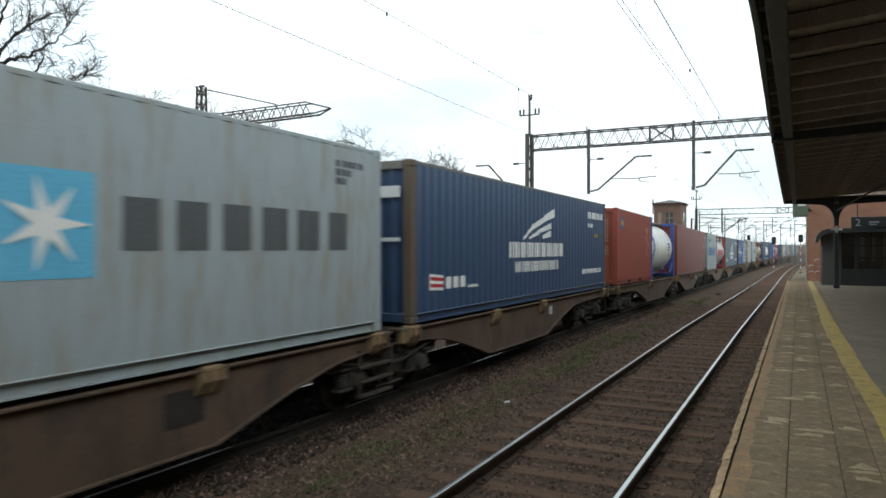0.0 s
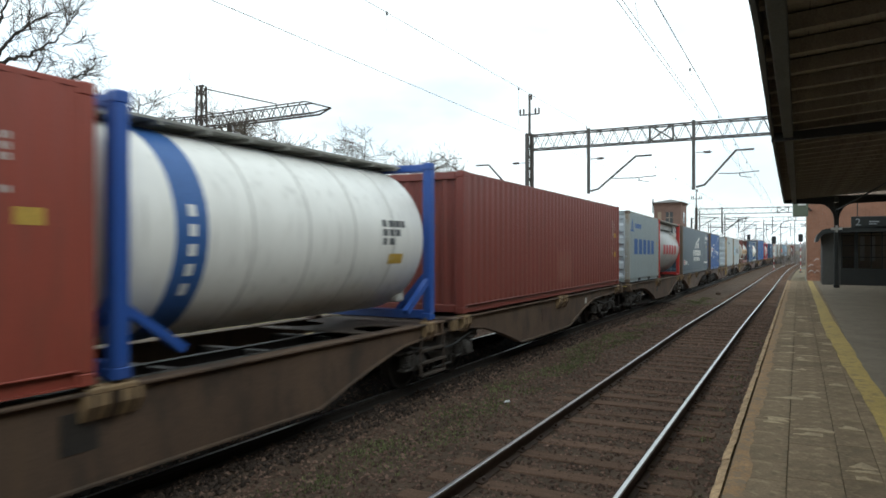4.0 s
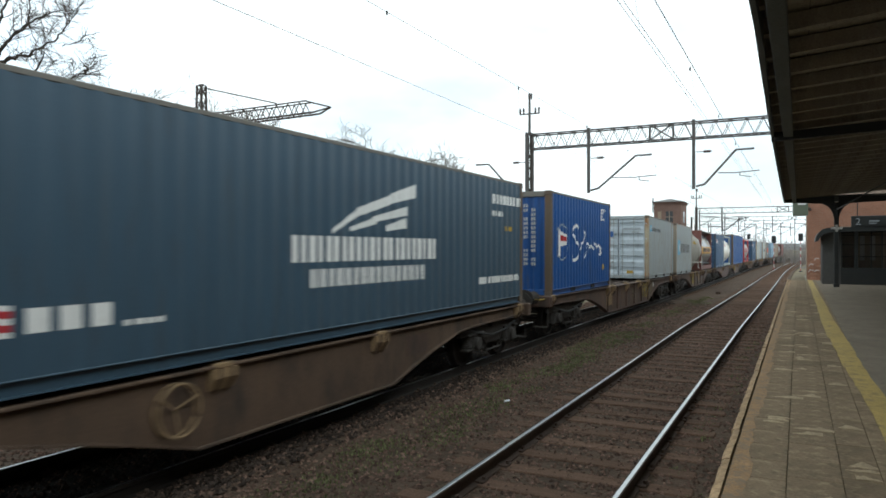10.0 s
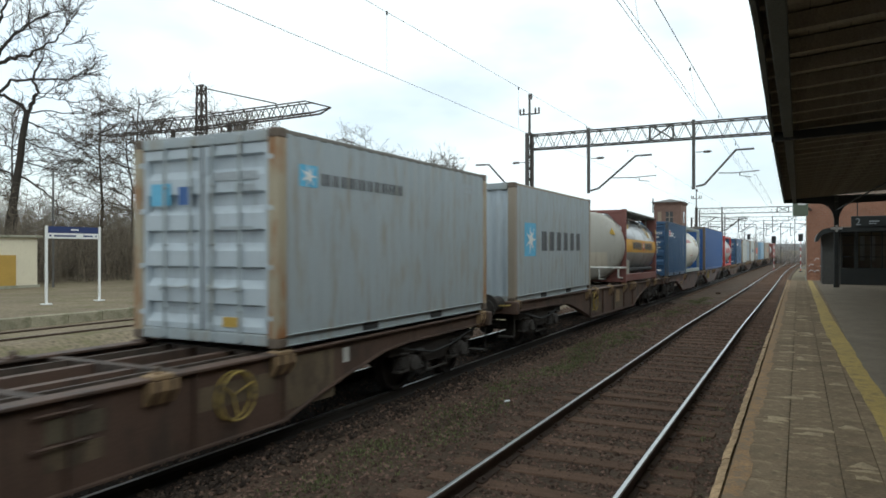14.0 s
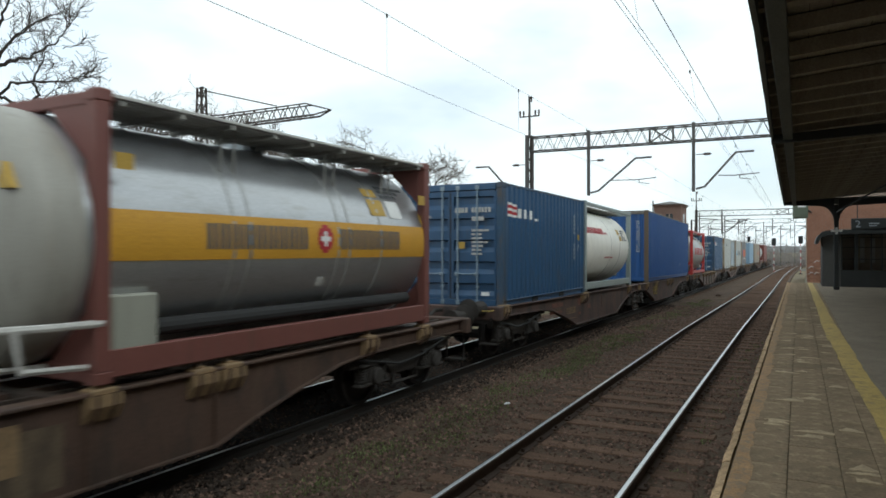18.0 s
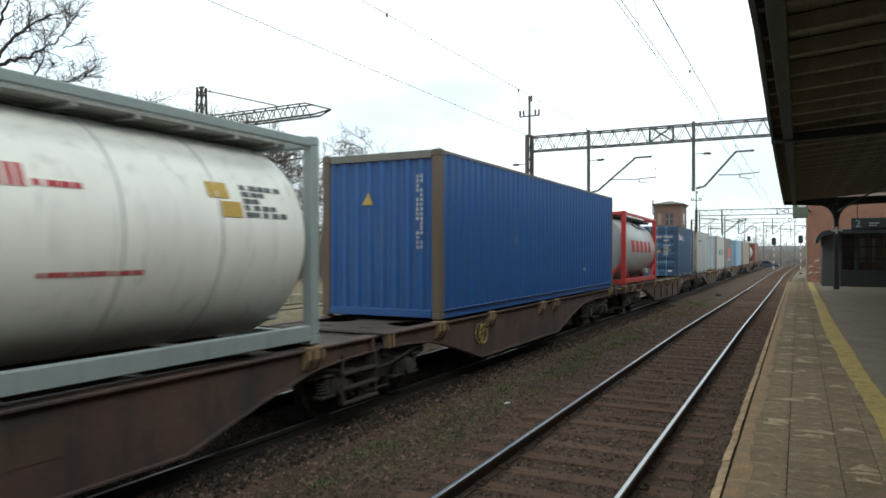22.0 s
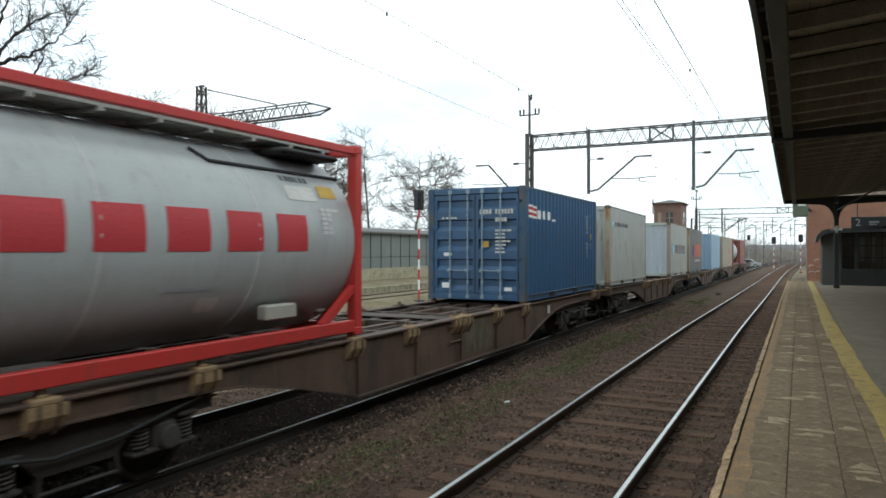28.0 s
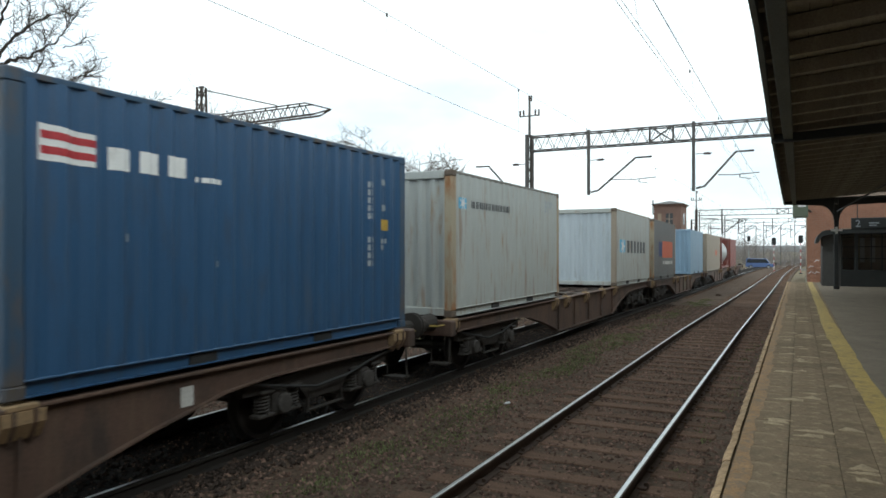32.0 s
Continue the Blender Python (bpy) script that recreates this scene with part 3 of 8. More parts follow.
# ---------------- platform ----------------
def make_platform():
    base = B().box(EDGE + 0.07, 0.795, -30, 41.5, -0.8, PLAT - 0.016)
    pl = solid("platform", base, M_SLABBASE, "station platform of worn concrete slabs with a yellow line", "platform", kind="structure")
    rng = random.Random(4)
    block = B().box(-0.06, 0.02, 0.004, 0.996, -0.6, PLAT - 0.13, 0.012).mesh("wall_block")
    block.materials.append(M_CONC)
    for k in range(50):
        w = part("wall_block", block, M_CONC, pl)
        w.matrix_basis = pose(EDGE + 0.06 + rng.uniform(-0.006, 0.006), -8 + k, 0)
    edge = []
    for i in range(5):
        b = B()
        n = 5
        top = [(-0.04 + rng.uniform(-0.007, 0.004)) for _ in range(n + 1)]
        hz_ = [PLAT + 0.004 + rng.uniform(-0.012, 0.006) for _ in range(n + 1)]
        v, f = [], []
        for j in range(n + 1):
            y = 0.004 + 0.492 * j / n
            v += [(top[j], y, PLAT - 0.13), (top[j] - 0.008, y, hz_[j] - 0.02), (top[j] + 0.012, y, hz_[j]), (0.014, y, PLAT + 0.001), (0.03, y, PLAT - 0.13)]
        for j in range(n):
            f += [(j * 5 + i2, j * 5 + (i2 + 1) % 5, j * 5 + 5 + (i2 + 1) % 5, j * 5 + 5 + i2) for i2 in range(5)]
        f += [(4, 3, 2, 1, 0), tuple(n * 5 + q for q in range(5))]
        me = b.add(v, f).mesh("edge_stone")
        me.materials.append(M_EDGE)
        edge.append(me)
    for k in range(100):
        s = part("edge_stone", rng.choice(edge), M_EDGE, pl, "chipped sandy edge stone")
        s.matrix_basis = pose(EDGE + 0.045 + rng.uniform(-0.006, 0.006), -8 + 0.5 * k, rng.uniform(-0.006, 0.004))
    strip = B().box(EDGE + 0.078, EDGE + 0.135, -8, 41.5, PLAT - 0.06, PLAT - 0.006)
    part("joint_filling", strip, M_OCHRE, pl, "dirt-filled joint behind the edge stones")
    cols = ((EDGE + 0.138, -0.079, M_SLAB), (-0.075, 0.286, M_SLAB), (0.29, 0.545, M_SLAB))
    for ci, (a, b_, mt) in enumerate(cols):
        ln = 0.5
        me = B().box(a, b_, 0.0035, ln - 0.0035, PLAT - 0.05, PLAT, 0.004).mesh("slab")
        me.materials.append(mt)
        y = -7.4 + 0.13 * ci
        while y < 41:
            if ci == 0 and y > 30 or ci == 2 and y > 30:
                break
            s = part("slab", me, mt, pl)
            s.matrix_basis = pose(0, y, rng.uniform(-0.003, 0.0), rng.uniform(-0.06, 0.06), rng.uniform(-0.06, 0.06), 0)
            y += ln
    # pale wear and painted glints of tilted slabs, most of them wedge-shaped
    for k in range(95):
        y, x = -3 + 27 * (rng.random() ** 1.3), rng.choice((-0.33, -0.07, 0.295)) + rng.uniform(0.0, 0.08)
        w, d = rng.uniform(0.12, 0.34), rng.uniform(0.06, 0.27)
        x1 = min(x + w, 0.54)
        n = 6
        low = [(x + (x1 - x) * i / n, y + rng.uniform(-0.012, 0.012)) for i in range(n + 1)]
        skew = rng.uniform(0.15, 0.85)
        high = [(x + (x1 - x) * i / n, y + 0.014 + d * max(0.05, 1 - abs(i / n - skew) / max(skew, 1 - skew)) * rng.uniform(0.5, 1.1)) for i in range(n, -1, -1)]
        poly = low + high
        part("worn_patch", B().prism(poly, PLAT - 0.004, PLAT + 0.0022 + 0.00002 * k, "z"), M_WEARGLINT, pl)
    tail = B().box(EDGE + 0.138, -0.079, 30.2, 41.4, PLAT - 0.05, PLAT - 0.003).box(0.295, 0.545, 30.2, 41.4, PLAT - 0.05, PLAT - 0.003)
    part("far_paving", tail, M_SLAB, pl, kind="stuff")
    # ochre strip: blotched paint along the edge slabs
    v, f, wide = [], [], 0.0
    for k in range(420):
        y = -8 + 49.4 * k / 419
        wide = 0.7 * wide + 0.3 * rng.uniform(-0.09, 0.06)
        v += [(EDGE + 0.088 + rng.uniform(0, 0.022), y, PLAT + 0.0015), (-0.335 + wide + rng.uniform(-0.012, 0.012), y, PLAT + 0.0015), (-0.36, y, PLAT - 0.03), (EDGE + 0.12, y, PLAT - 0.03)]
    f = [(k * 4 + i, k * 4 + (i + 1) % 4, k * 4 + 4 + (i + 1) % 4, k * 4 + 4 + i) for k in range(419) for i in range(4)]
    part("ochre_strip", B().add(v, f), M_OCHRE, pl, "worn blotchy ochre strip")
    # yellow line: ragged painted band on its own row of slabs
    v, f = [], []
    jog = 0.0
    for k in range(150):
        y = -8 + 49.4 * k / 149
        if k % 7 == 0:
            jog = rng.uniform(-0.014, 0.014)
        way = (-8, 7, 8.5, 10.7, 15, 20, 34, 42)
        w0 = float(np.interp(y, way, (0.68, 0.675, 0.663, 0.603, 0.492, 0.468, 0.440, 0.425))) + jog + rng.uniform(-0.010, 0.010)
        w1 = float(np.interp(y, way, (0.90, 0.893, 0.885, 0.838, 0.785, 0.732, 0.668, 0.645))) + jog * 0.6 + rng.uniform(-0.012, 0.006)
        v += [(w0, y, PLAT + 0.006), (w1, y, PLAT + 0.006), (w1, y, PLAT - 0.05), (w0, y, PLAT - 0.05)]
    f = [(k * 4 + i, k * 4 + (i + 1) % 4, k * 4 + 4 + (i + 1) % 4, k * 4 + 4 + i) for k in range(149) for i in range(4)]
    part("yellow_line", B().add(v, f), M_YELLOW, pl, "worn ochre-yellow safety line")
    part("line_bed", B().box(0.548, 0.794, -8, 41.4, PLAT - 0.06, PLAT - 0.002), M_SLAB, pl)
    solid("platform_pavement", B().box(0.80, 14, -30, 41.5, -0.8, PLAT - 0.002), M_ASPH, "dark grey asphalt platform surface under the canopy", "platform", kind="structure")
    solid("platform_pavement", B().box(EDGE + 0.3, 14, 41.5, 60, -0.9, PLAT - 0.12), M_GRAVEL, "bare ground behind the platform end", "ground", kind="structure")


make_platform()


def make_canopy():
    c = thing("platform_canopy", "dark timber and iron platform canopy with open rafters and iron post", "canopy")
    # the roof behind the camera is unseen, added to dim the nearest containers
    ys = (-45, 8, 11.7, 20, 30.7, 35.2)
    xe = (-0.37, -0.37, -0.43, -0.50, -0.575, -0.60)
    ze = 4.33

    def ex(y):
        return float(np.interp(y, ys, xe))

    v, f = [], []
    for y in ys:
        x = ex(y)
        v += [(x, y, ze), (x + 0.05, y, ze), (x + 0.05, y, ze + 0.34), (x, y, ze + 0.34)]
    for k in range(len(ys) - 1):
        f += [(k * 4 + i, k * 4 + (i + 1) % 4, k * 4 + 4 + (i + 1) % 4, k * 4 + 4 + i) for i in range(4)]
    f += [(3, 2, 1, 0), tuple(len(v) - 4 + i for i in range(4))]
    part("fascia_board", B().add(v, f), M_FASCIA, c)
    v, f = [], []
    for k in range(24):
        y = -45 + 80.2 * k / 23
        v += [(ex(y) - 0.05, y, ze + 0.345), (ex(y) - 0.05, y, ze + 0.40), (7.0, y, ze + 0.98), (7.0, y, ze + 0.925)]
    for k in range(23):
        f += [(k * 4 + i, k * 4 + (i + 1) % 4, k * 4 + 4 + (i + 1) % 4, k * 4 + 4 + i) for i in range(4)]
    f += [(3, 2, 1, 0), tuple(len(v) - 4 + i for i in range(4))]
    part("roof_covering", B().add(v, f), M_ROOFTIN, c)
    slope = 0.58 / 7.4
    # boards under the covering, laid along the platform
    for k in range(36):
        x0 = -0.30 + k * 0.2
        z = ze + 0.335 + (x0 + 0.6) * slope - 0.03
        part("roof_board", B().box(x0 + 0.006, x0 + 0.194, -45, 35.0, z - 0.012, z + 0.012), M_DARKWOOD, c)
    y = 1.2
    me = B().add([(0.02, -0.07, 0.12), (0.02, 0.07, 0.12), (0.02, 0.07, 0.285), (0.02, -0.07, 0.285), (7.2, -0.07, 0.12 + 7.2 * slope), (7.2, 0.07, 0.12 + 7.2 * slope),
                  (7.2, 0.07, 0.285 + 7.2 * slope), (7.2, -0.07, 0.285 + 7.2 * slope)],
                 [(0, 1, 2, 3), (7, 6, 5, 4), (0, 4, 5, 1), (1, 5, 6, 2), (2, 6, 7, 3), (3, 7, 4, 0)]).mesh("rafter")
    me.materials.append(M_DARKWOOD)
    while y < 35:
        r = part("rafter", me, M_DARKWOOD, c)
        r.matrix_basis = pose(ex(y) + 0.03, y, ze)
        y += 0.95
    part("edge_beam", B().box(-0.25, -0.09, -45, 35, ze - 0.02, ze + 0.13, 0.01), M_FASCIA, c)
    part("tie_beam", B().bar((ex(14), 14.2, ze - 0.0), (7, 14.2, ze + 0.32), 0.14, 0.16), M_DARKIRON, c)
    part("brace", B().bar((1.46, 34.0, 3.95), (3.1, 24.5, ze + 0.4), 0.04, 0.04), M_DARKIRON, c)
    # iron post with curved brackets
    px, py = 1.46, 34.7
    post = B().box(px - 0.09, px + 0.09, py - 0.09, py + 0.09, PLAT, PLAT + 3.7, 0.02)
    post = part("post", post, M_DARKIRON, c, "dark iron canopy post")
    part("post_base", B().box(px - 0.115, px + 0.115, py - 0.115, py + 0.115, PLAT, PLAT + 0.16, 0.02), M_DARKIRON, post)
    for s, reach in ((-1, 1.95), (1, 2.6)):
        poly = [(px + s * 0.08, 3.0)]
        for k in range(9):
            a = k / 8 * math.pi / 2
            poly.append((px + s * (0.085 + 0.55 * (1 - math.cos(a))), 3.45 + 0.80 * math.sin(a)))
        poly += [(px + s * reach, 4.32), (px + s * reach, 4.5), (px + s * 0.08, 4.55)]
        part("bracket", B().prism(poly, py - 0.06, py + 0.06, "y"), M_DARKIRON, c)
    part("gable_beam", B().box(-0.6, 7, 34.95, 35.15, ze + 0.005, ze + 0.3, 0.01), M_FASCIA, c)
    solid("platform_marker", B().box(px - 0.22, px + 0.22, py - 0.2, py - 0.185, 3.11, 3.2, 0.003).box(px - 0.05, px + 0.05, py - 0.203, py - 0.187, 3.0, 3.3, 0.003), M_WHITE,
          "small pale cross-shaped plate fixed to the canopy post", "sign")


make_canopy()


def brick_wall(parent, x0, x1, z0, z1, y, openings=(), bw=0.25, bh=0.075, limit=300):
    """Courses of single bricks on a wall that faces the camera's side."""
    me = {}
    rng = random.Random(12)
    n, row, z = 0, 0, z0
    rest = B()
    while z + bh <= z1:
        x = x0 + (row % 2) * bw / 2
        if row % 2:
            rest.box(x0 + 0.005, x - 0.005, y - 0.012, y + 0.05, z + 0.005, z + bh - 0.005)
        while x + bw <= x1 + 0.01:
            if not any(a < x + bw and x < b and c < z + bh and z < d for a, b, c, d in openings):
                if n < limit:
                    if "b" not in me:
                        me["b"] = B().box(0.005, bw - 0.005, -0.012, 0.05, 0.005, bh - 0.005).mesh("brick")
                        me["b"].materials.append(M_BRICK)
                    q = part("brick", me["b"], M_BRICK, parent)
                    q.matrix_basis = pose(x, y + rng.uniform(-0.004, 0.004), z)
                    n += 1
                else:
                    rest.box(x + 0.005, x + bw - 0.005, y - 0.012 + rng.uniform(-0.004, 0.004), y + 0.05, z + 0.005, z + bh - 0.005)
            x += bw
        z += bh
        row += 1
    if rest.v:
        part("brickwork", rest, M_BRICK, parent, kind="stuff")


def make_station():
    # brick house at the platform's end
    h = thing("brick_building", "red brick station house at the end of the platform", "building")
    part("wall", B().box(0.40, 9, 43.01, 50, -0.9, 6.2), M_BRICKJ, h, "red brick wall")
    brick_wall(h, 0.40, 9.0, 0.5, 4.9, 43.0, ((1.9, 2.9, 1.4, 3.4), (3.3, 4.6, 1.4, 3.4)), 0.3, 0.11, 280)
    part("plinth", B().box(0.34, 9.05, 42.9, 50, -0.9, 0.55, 0.02), M_CONC, h)
    for a, b in ((1.9, 2.9), (3.3, 4.6)):
        w = part("window", B().box(a, b, 42.96, 43.0, 1.4, 3.4), M_BRICKJ, h, "window with tan panes")
        part("pane", B().box(a + 0.08, (a + b) / 2 - 0.04, 42.945, 42.955, 1.48, 3.3), M_TANPANE, w)
        part("pane", B().box((a + b) / 2 + 0.04, b - 0.08, 42.945, 42.955, 1.48, 3.3), M_TANPANE, w)
    part("roof", B().prism([(0.0, 6.2), (9.4, 6.2), (4.7, 8.5)], 42.6, 50.4, "y"), M_ROOFTIN, h)
    # whitewashed scrawls on the wall beside the edge
    for k in range(5):
        a = (0.48 + (k % 3) * 0.28, 1.0 + 0.32 * (k // 2))
        part("scrawl", B().tube([(a[0], 42.97, a[1]), (a[0] + 0.1, 42.965, a[1] + 0.12), (a[0] + 0.24, 42.965, a[1] + 0.08)], 0.02, 5), M_WHITE, h, "white paint scrawl")
    # waiting shelter under the canopy
    s = thing("waiting_shelter", "dark glazed waiting shelter with a curved roof beside the brick house", "shelter")
    y0, y1 = 37.5, 40.2
    part("side_panel", B().box(0.99, 1.75, y0, y0 + 0.08, PLAT, 3.2, 0.01), M_SHELTER, s)
    part("lower_panel", B().box(1.75, 6.5, y0, y0 + 0.07, PLAT, 1.38, 0.01), M_DARKIRON, s)
    part("end_panel", B().box(0.99, 1.05, y0 + 0.08, y1, PLAT, 3.2, 0.01), M_DARKIRON, s)
    for x, w in ((1.80, 0.05), (2.38, 0.15), (2.98, 0.04), (3.4, 0.04), (3.9, 0.15), (4.6, 0.04), (5.3, 0.15)):
        part("mullion", B().box(x - w / 2, x + w / 2, y0, y0 + 0.07, 1.38, 3.1, 0.005), M_DARKIRON, s)
    for z in (1.9, 2.45, 2.9):
        part("glazing_bar", B().box(1.8, 6.5, y0 + 0.01, y0 + 0.04, z - 0.018, z + 0.018), M_DARKIRON, s)
    arc = [(0.70 + 0.55 * (1 - math.cos(a)), 2.62 + 0.62 * math.sin(a)) for a in [k / 8 * math.pi / 2 for k in range(9)]]
    part("back_panel", B().box(1.1, 6.5, y1 - 0.06, y1, PLAT, 3.1), M_TANPANE, s, "tan back panel")
    # pale upright strips stand in for reflections in the shelter's glass
    for x in (2.7, 3.15, 4.3):
        part("notice", B().box(x, x + 0.2, y1 - 0.085, y1 - 0.065, 1.7, 2.9), M_PLATE, s, "pale strip for a reflection in the glass")
    part("roof", B().prism(arc + [(7, 3.42), (7, 3.12), (1.35, 3.05), (1.0, 2.95), (0.80, 2.62)], y0 - 0.5, y1, "y"), M_DARKIRON, s, "dark curved roof")
    sb = thing("platform_sign", "dark display board with a platform number hanging beside the post", "sign")
    part("board", B().box(2.15, 4.6, 37.0, 37.16, 3.22, 3.78, 0.02), M_DARKIRON, sb)
    writing("2", 0.46, pose(2.42, 36.99, 3.5, 90, 0, 0), M_GREYPAINT, sb, "pale platform number")
    part("text_bar", B().box(2.85, 3.25, 36.985, 36.999, 3.5, 3.56).box(2.85, 3.15, 36.985, 36.999, 3.4, 3.45), M_GREYPAINT, sb)
    part("text_bar", B().box(3.6, 4.2, 36.985, 36.999, 3.5, 3.56), M_GREYPAINT, sb)
    for x in (2.4, 4.4):
        part("hanger", B().tube([(x, 37.08, 3.75), (x, 37.08, 4.6)], 0.02, 6), M_DARKIRON, sb)
    g = thing("green_exit_sign", "green box sign with a pale pictogram panel at the canopy end", "sign")
    part("box", B().box(-0.28, 0.44, 40.2, 40.6, 3.98, 4.86, 0.03), M_GREEN, g)
    part("pictogram", B().box(-0.04, 0.34, 40.185, 40.199, 4.52, 4.78), M_WHITE, g)
    part("arm", B().bar((0.4, 40.4, 4.4), (0.6, 43.1, 4.4), 0.08), M_DARKIRON, g)
    # wall out of view, carried back with the canopy to cut sky light
    solid("wall_unseen", B().box(7.0, 7.3, -45, 43, 0.55, 6.4), M_BRICKJ, "plain unseen wall added beside the platform", "wall", kind="structure")


make_station()


# ---------------- overhead line ----------------
def truss(b, a, c, w, h, n, bar=0.045):
    """Box truss between two points along x: four chords are added by the caller; this gives the lacing."""
    a, c = Vector(a), Vector(c)
    for k in range(n):
        p, q = a.lerp(c, k / n), a.lerp(c, (k + 1) / n)
        up = Vector((0, 0, h))
        for s in (-w / 2, w / 2):
            o = Vector((0, s, 0))
            m = (p + q) / 2
            b.bar(p + o, m + o + up, bar)
            b.bar(m + o + up, q + o, bar)
        b.bar(p + Vector((0, -w / 2, 0)), q + Vector((0, w / 2, 0)), bar * 0.8)
        b.bar(p + up + Vector((0, -w / 2, 0)), q + up + Vector((0, w / 2, 0)), bar * 0.8)
    return b


def cantilever(parent, x, y, z_low, z_top, wire_x, z_mess, z_cont):
    """Drop post with an inclined arm, steady arm and insulators that hold the wires of one track."""
    d = part("drop_post", B().box(x - 0.065, x + 0.065, y - 0.065, y + 0.065, z_low, z_top, 0.01), M_STEEL, parent)
    s = 1 if wire_x > x else -1
    part("arm", B().tube([(x + s * 0.1, y, z_low + 0.12), (x + s * 0.45, y, z_low + 0.2), (wire_x - s * 0.35, y, z_mess + 0.02), (wire_x + s * 0.35, y, z_mess + 0.03)], 0.045, 8), M_STEEL, d)
    part("stay", B().tube([(x + s * 0.1, y, z_mess + 0.02), (x + s * 0.75, y, z_mess + 0.02)], 0.02, 6), M_STEEL, d)
    part("insulator", B().spin([(0.02, 0), (0.07, 0.02), (0.04, 0.06), (0.07, 0.1), (0.04, 0.14), (0.07, 0.18), (0.04, 0.22), (0.07, 0.26), (0.02, 0.3)], 10, "x",
                               (x + s * 0.55 - 0.15, y, z_mess + 0.02)), M_INSUL, d, "brown insulator")
    part("steady_arm", B().tube([(x + s * 1.0, y, z_cont - 0.05), (wire_x - s * 0.4, y, z_cont - 0.08), (wire_x + s * 0.55, y, z_cont - 0.02)], 0.022, 6)
         .tube([(wire_x - s * 0.2, y, z_cont - 0.09), (wire_x - s * 0.2, y, z_cont - 0.2)], 0.02, 6).tube([(wire_x - s * 0.2, y, z_cont - 0.2), (wire_x + s * 0.25, y, z_cont - 0.28)], 0.016, 6), M_STEEL, d)
    return d


Z_MESS, Z_CONT = 6.55, 5.55


def gantry(y, xl, xr, z0, z1, posts, label, pole=True, width=0.5, bar=0.03, zm=6.42, lace=0.8, splices=(-5.9,)):
    g = thing("catenary_gantry", label, "gantry", group="gantries over the tracks")
    sh = bend(y)
    for x in (xl, xr):
        m = B()
        mw = 0.12 if bar > 0.0285 else 0.07
        for a in (-mw, mw):
            m.box(x + sh + a - 0.05, x + sh + a + 0.05, y - 0.16, y + 0.16, -0.4 + grade(y), z1 + 0.1)
        for k in range(14):
            z = grade(y) + k * (z1 - 0.3 - grade(y)) / 14
            m.bar((x + sh - mw, y - 0.12, z), (x + sh + mw, y - 0.12, z + 0.5), 0.04).bar((x + sh + mw, y + 0.12, z), (x + sh - mw, y + 0.12, z + 0.5), 0.04)
        part("mast", m, M_STEELRUST, g, "rusty steel mast")
    for z in (z0, z1):
        for s in (-width / 2, width / 2):
            part("chord", B().box(xl + sh, xr + sh, y + s - bar, y + s + bar, z - bar, z + bar), M_STEEL, g)
    part("lacing", truss(B(), (xl + sh, y, z0), (xr + sh, y, z0), width, z1 - z0, max(6, int((xr - xl) / 0.62)), bar * lace), M_STEEL, g)
    for x in splices:
        mid, f = B(), y - width / 2 - 0.01
        for e in (x, x + 1.0):
            mid.bar((e + sh, f, z0), (e + sh, f, z1), 0.08)
        mid.bar((x + sh, f, z0), (x + 1.0 + sh, f, z1), 0.06).bar((x + 1.0 + sh, f, z0), (x + sh, f, z1), 0.06)
        part("splice_panel", mid, M_STEEL, g)
    for x, low, wx in posts:
        cantilever(g, x + sh, y - width / 2 - 0.1, low, z1 + 0.08, wx + sh, zm, Z_CONT)
    if pole:
        p = part("pole", B().tube([(xl + sh, y, z1), (xl + sh, y, z1 + 2.0)], [0.07, 0.05], 8).tube([(xl + sh - 0.5, y, z1 + 1.05), (xl + sh + 0.5, y, z1 + 1.05)], 0.035, 6), M_STEEL, g)
        for dx, dz in ((-0.48, 1.05), (-0.3, 1.05), (0.3, 1.05), (0.48, 1.05), (0.1, 1.75), (-0.02, 1.75)):
            part("insulator", B().spin([(0.02, 0), (0.05, 0.03), (0.035, 0.1), (0.055, 0.14), (0.04, 0.2), (0.055, 0.24), (0.02, 0.3)], 8, "z", (xl + sh + dx, y, z1 + dz)), M_INSUL, p)
    return g


gantry(32.0, -11.65, 9.0, 7.09, 7.77, ((-8.64, 4.84, -6.15), (-4.04, 4.84, -2.0), (-11.65, 4.55, -14.0)), "grey steel lattice gantry with drop posts over two tracks")
gantry(76.0, -9.45, 11.2, 5.86, 6.42, ((-6.95, 4.0, -4.9),), "far grey steel lattice gantry over the tracks", True, 0.4, 0.028, zm=5.3, lace=0.4, splices=(-1.9, 2.3))
gantry(118.0, -16.0, 14.0, 6.6, 7.2, ((-9.0, 4.8, -6.4), (-4.2, 4.8, -2.3)), "distant steel lattice gantry behind the level crossing", False, 0.3, 0.026, lace=0.4, splices=(-9.0, -2.0, 4.0))
gantry(170.0, -24.0, 16.0, 7.2, 7.8, ((-9.0, 5.0, -6.4), (-4.2, 5.0, -2.3)), "distant steel lattice gantry behind the level crossing", False, 0.3, 0.026, lace=0.4, splices=(-9.0, -2.0, 4.0))


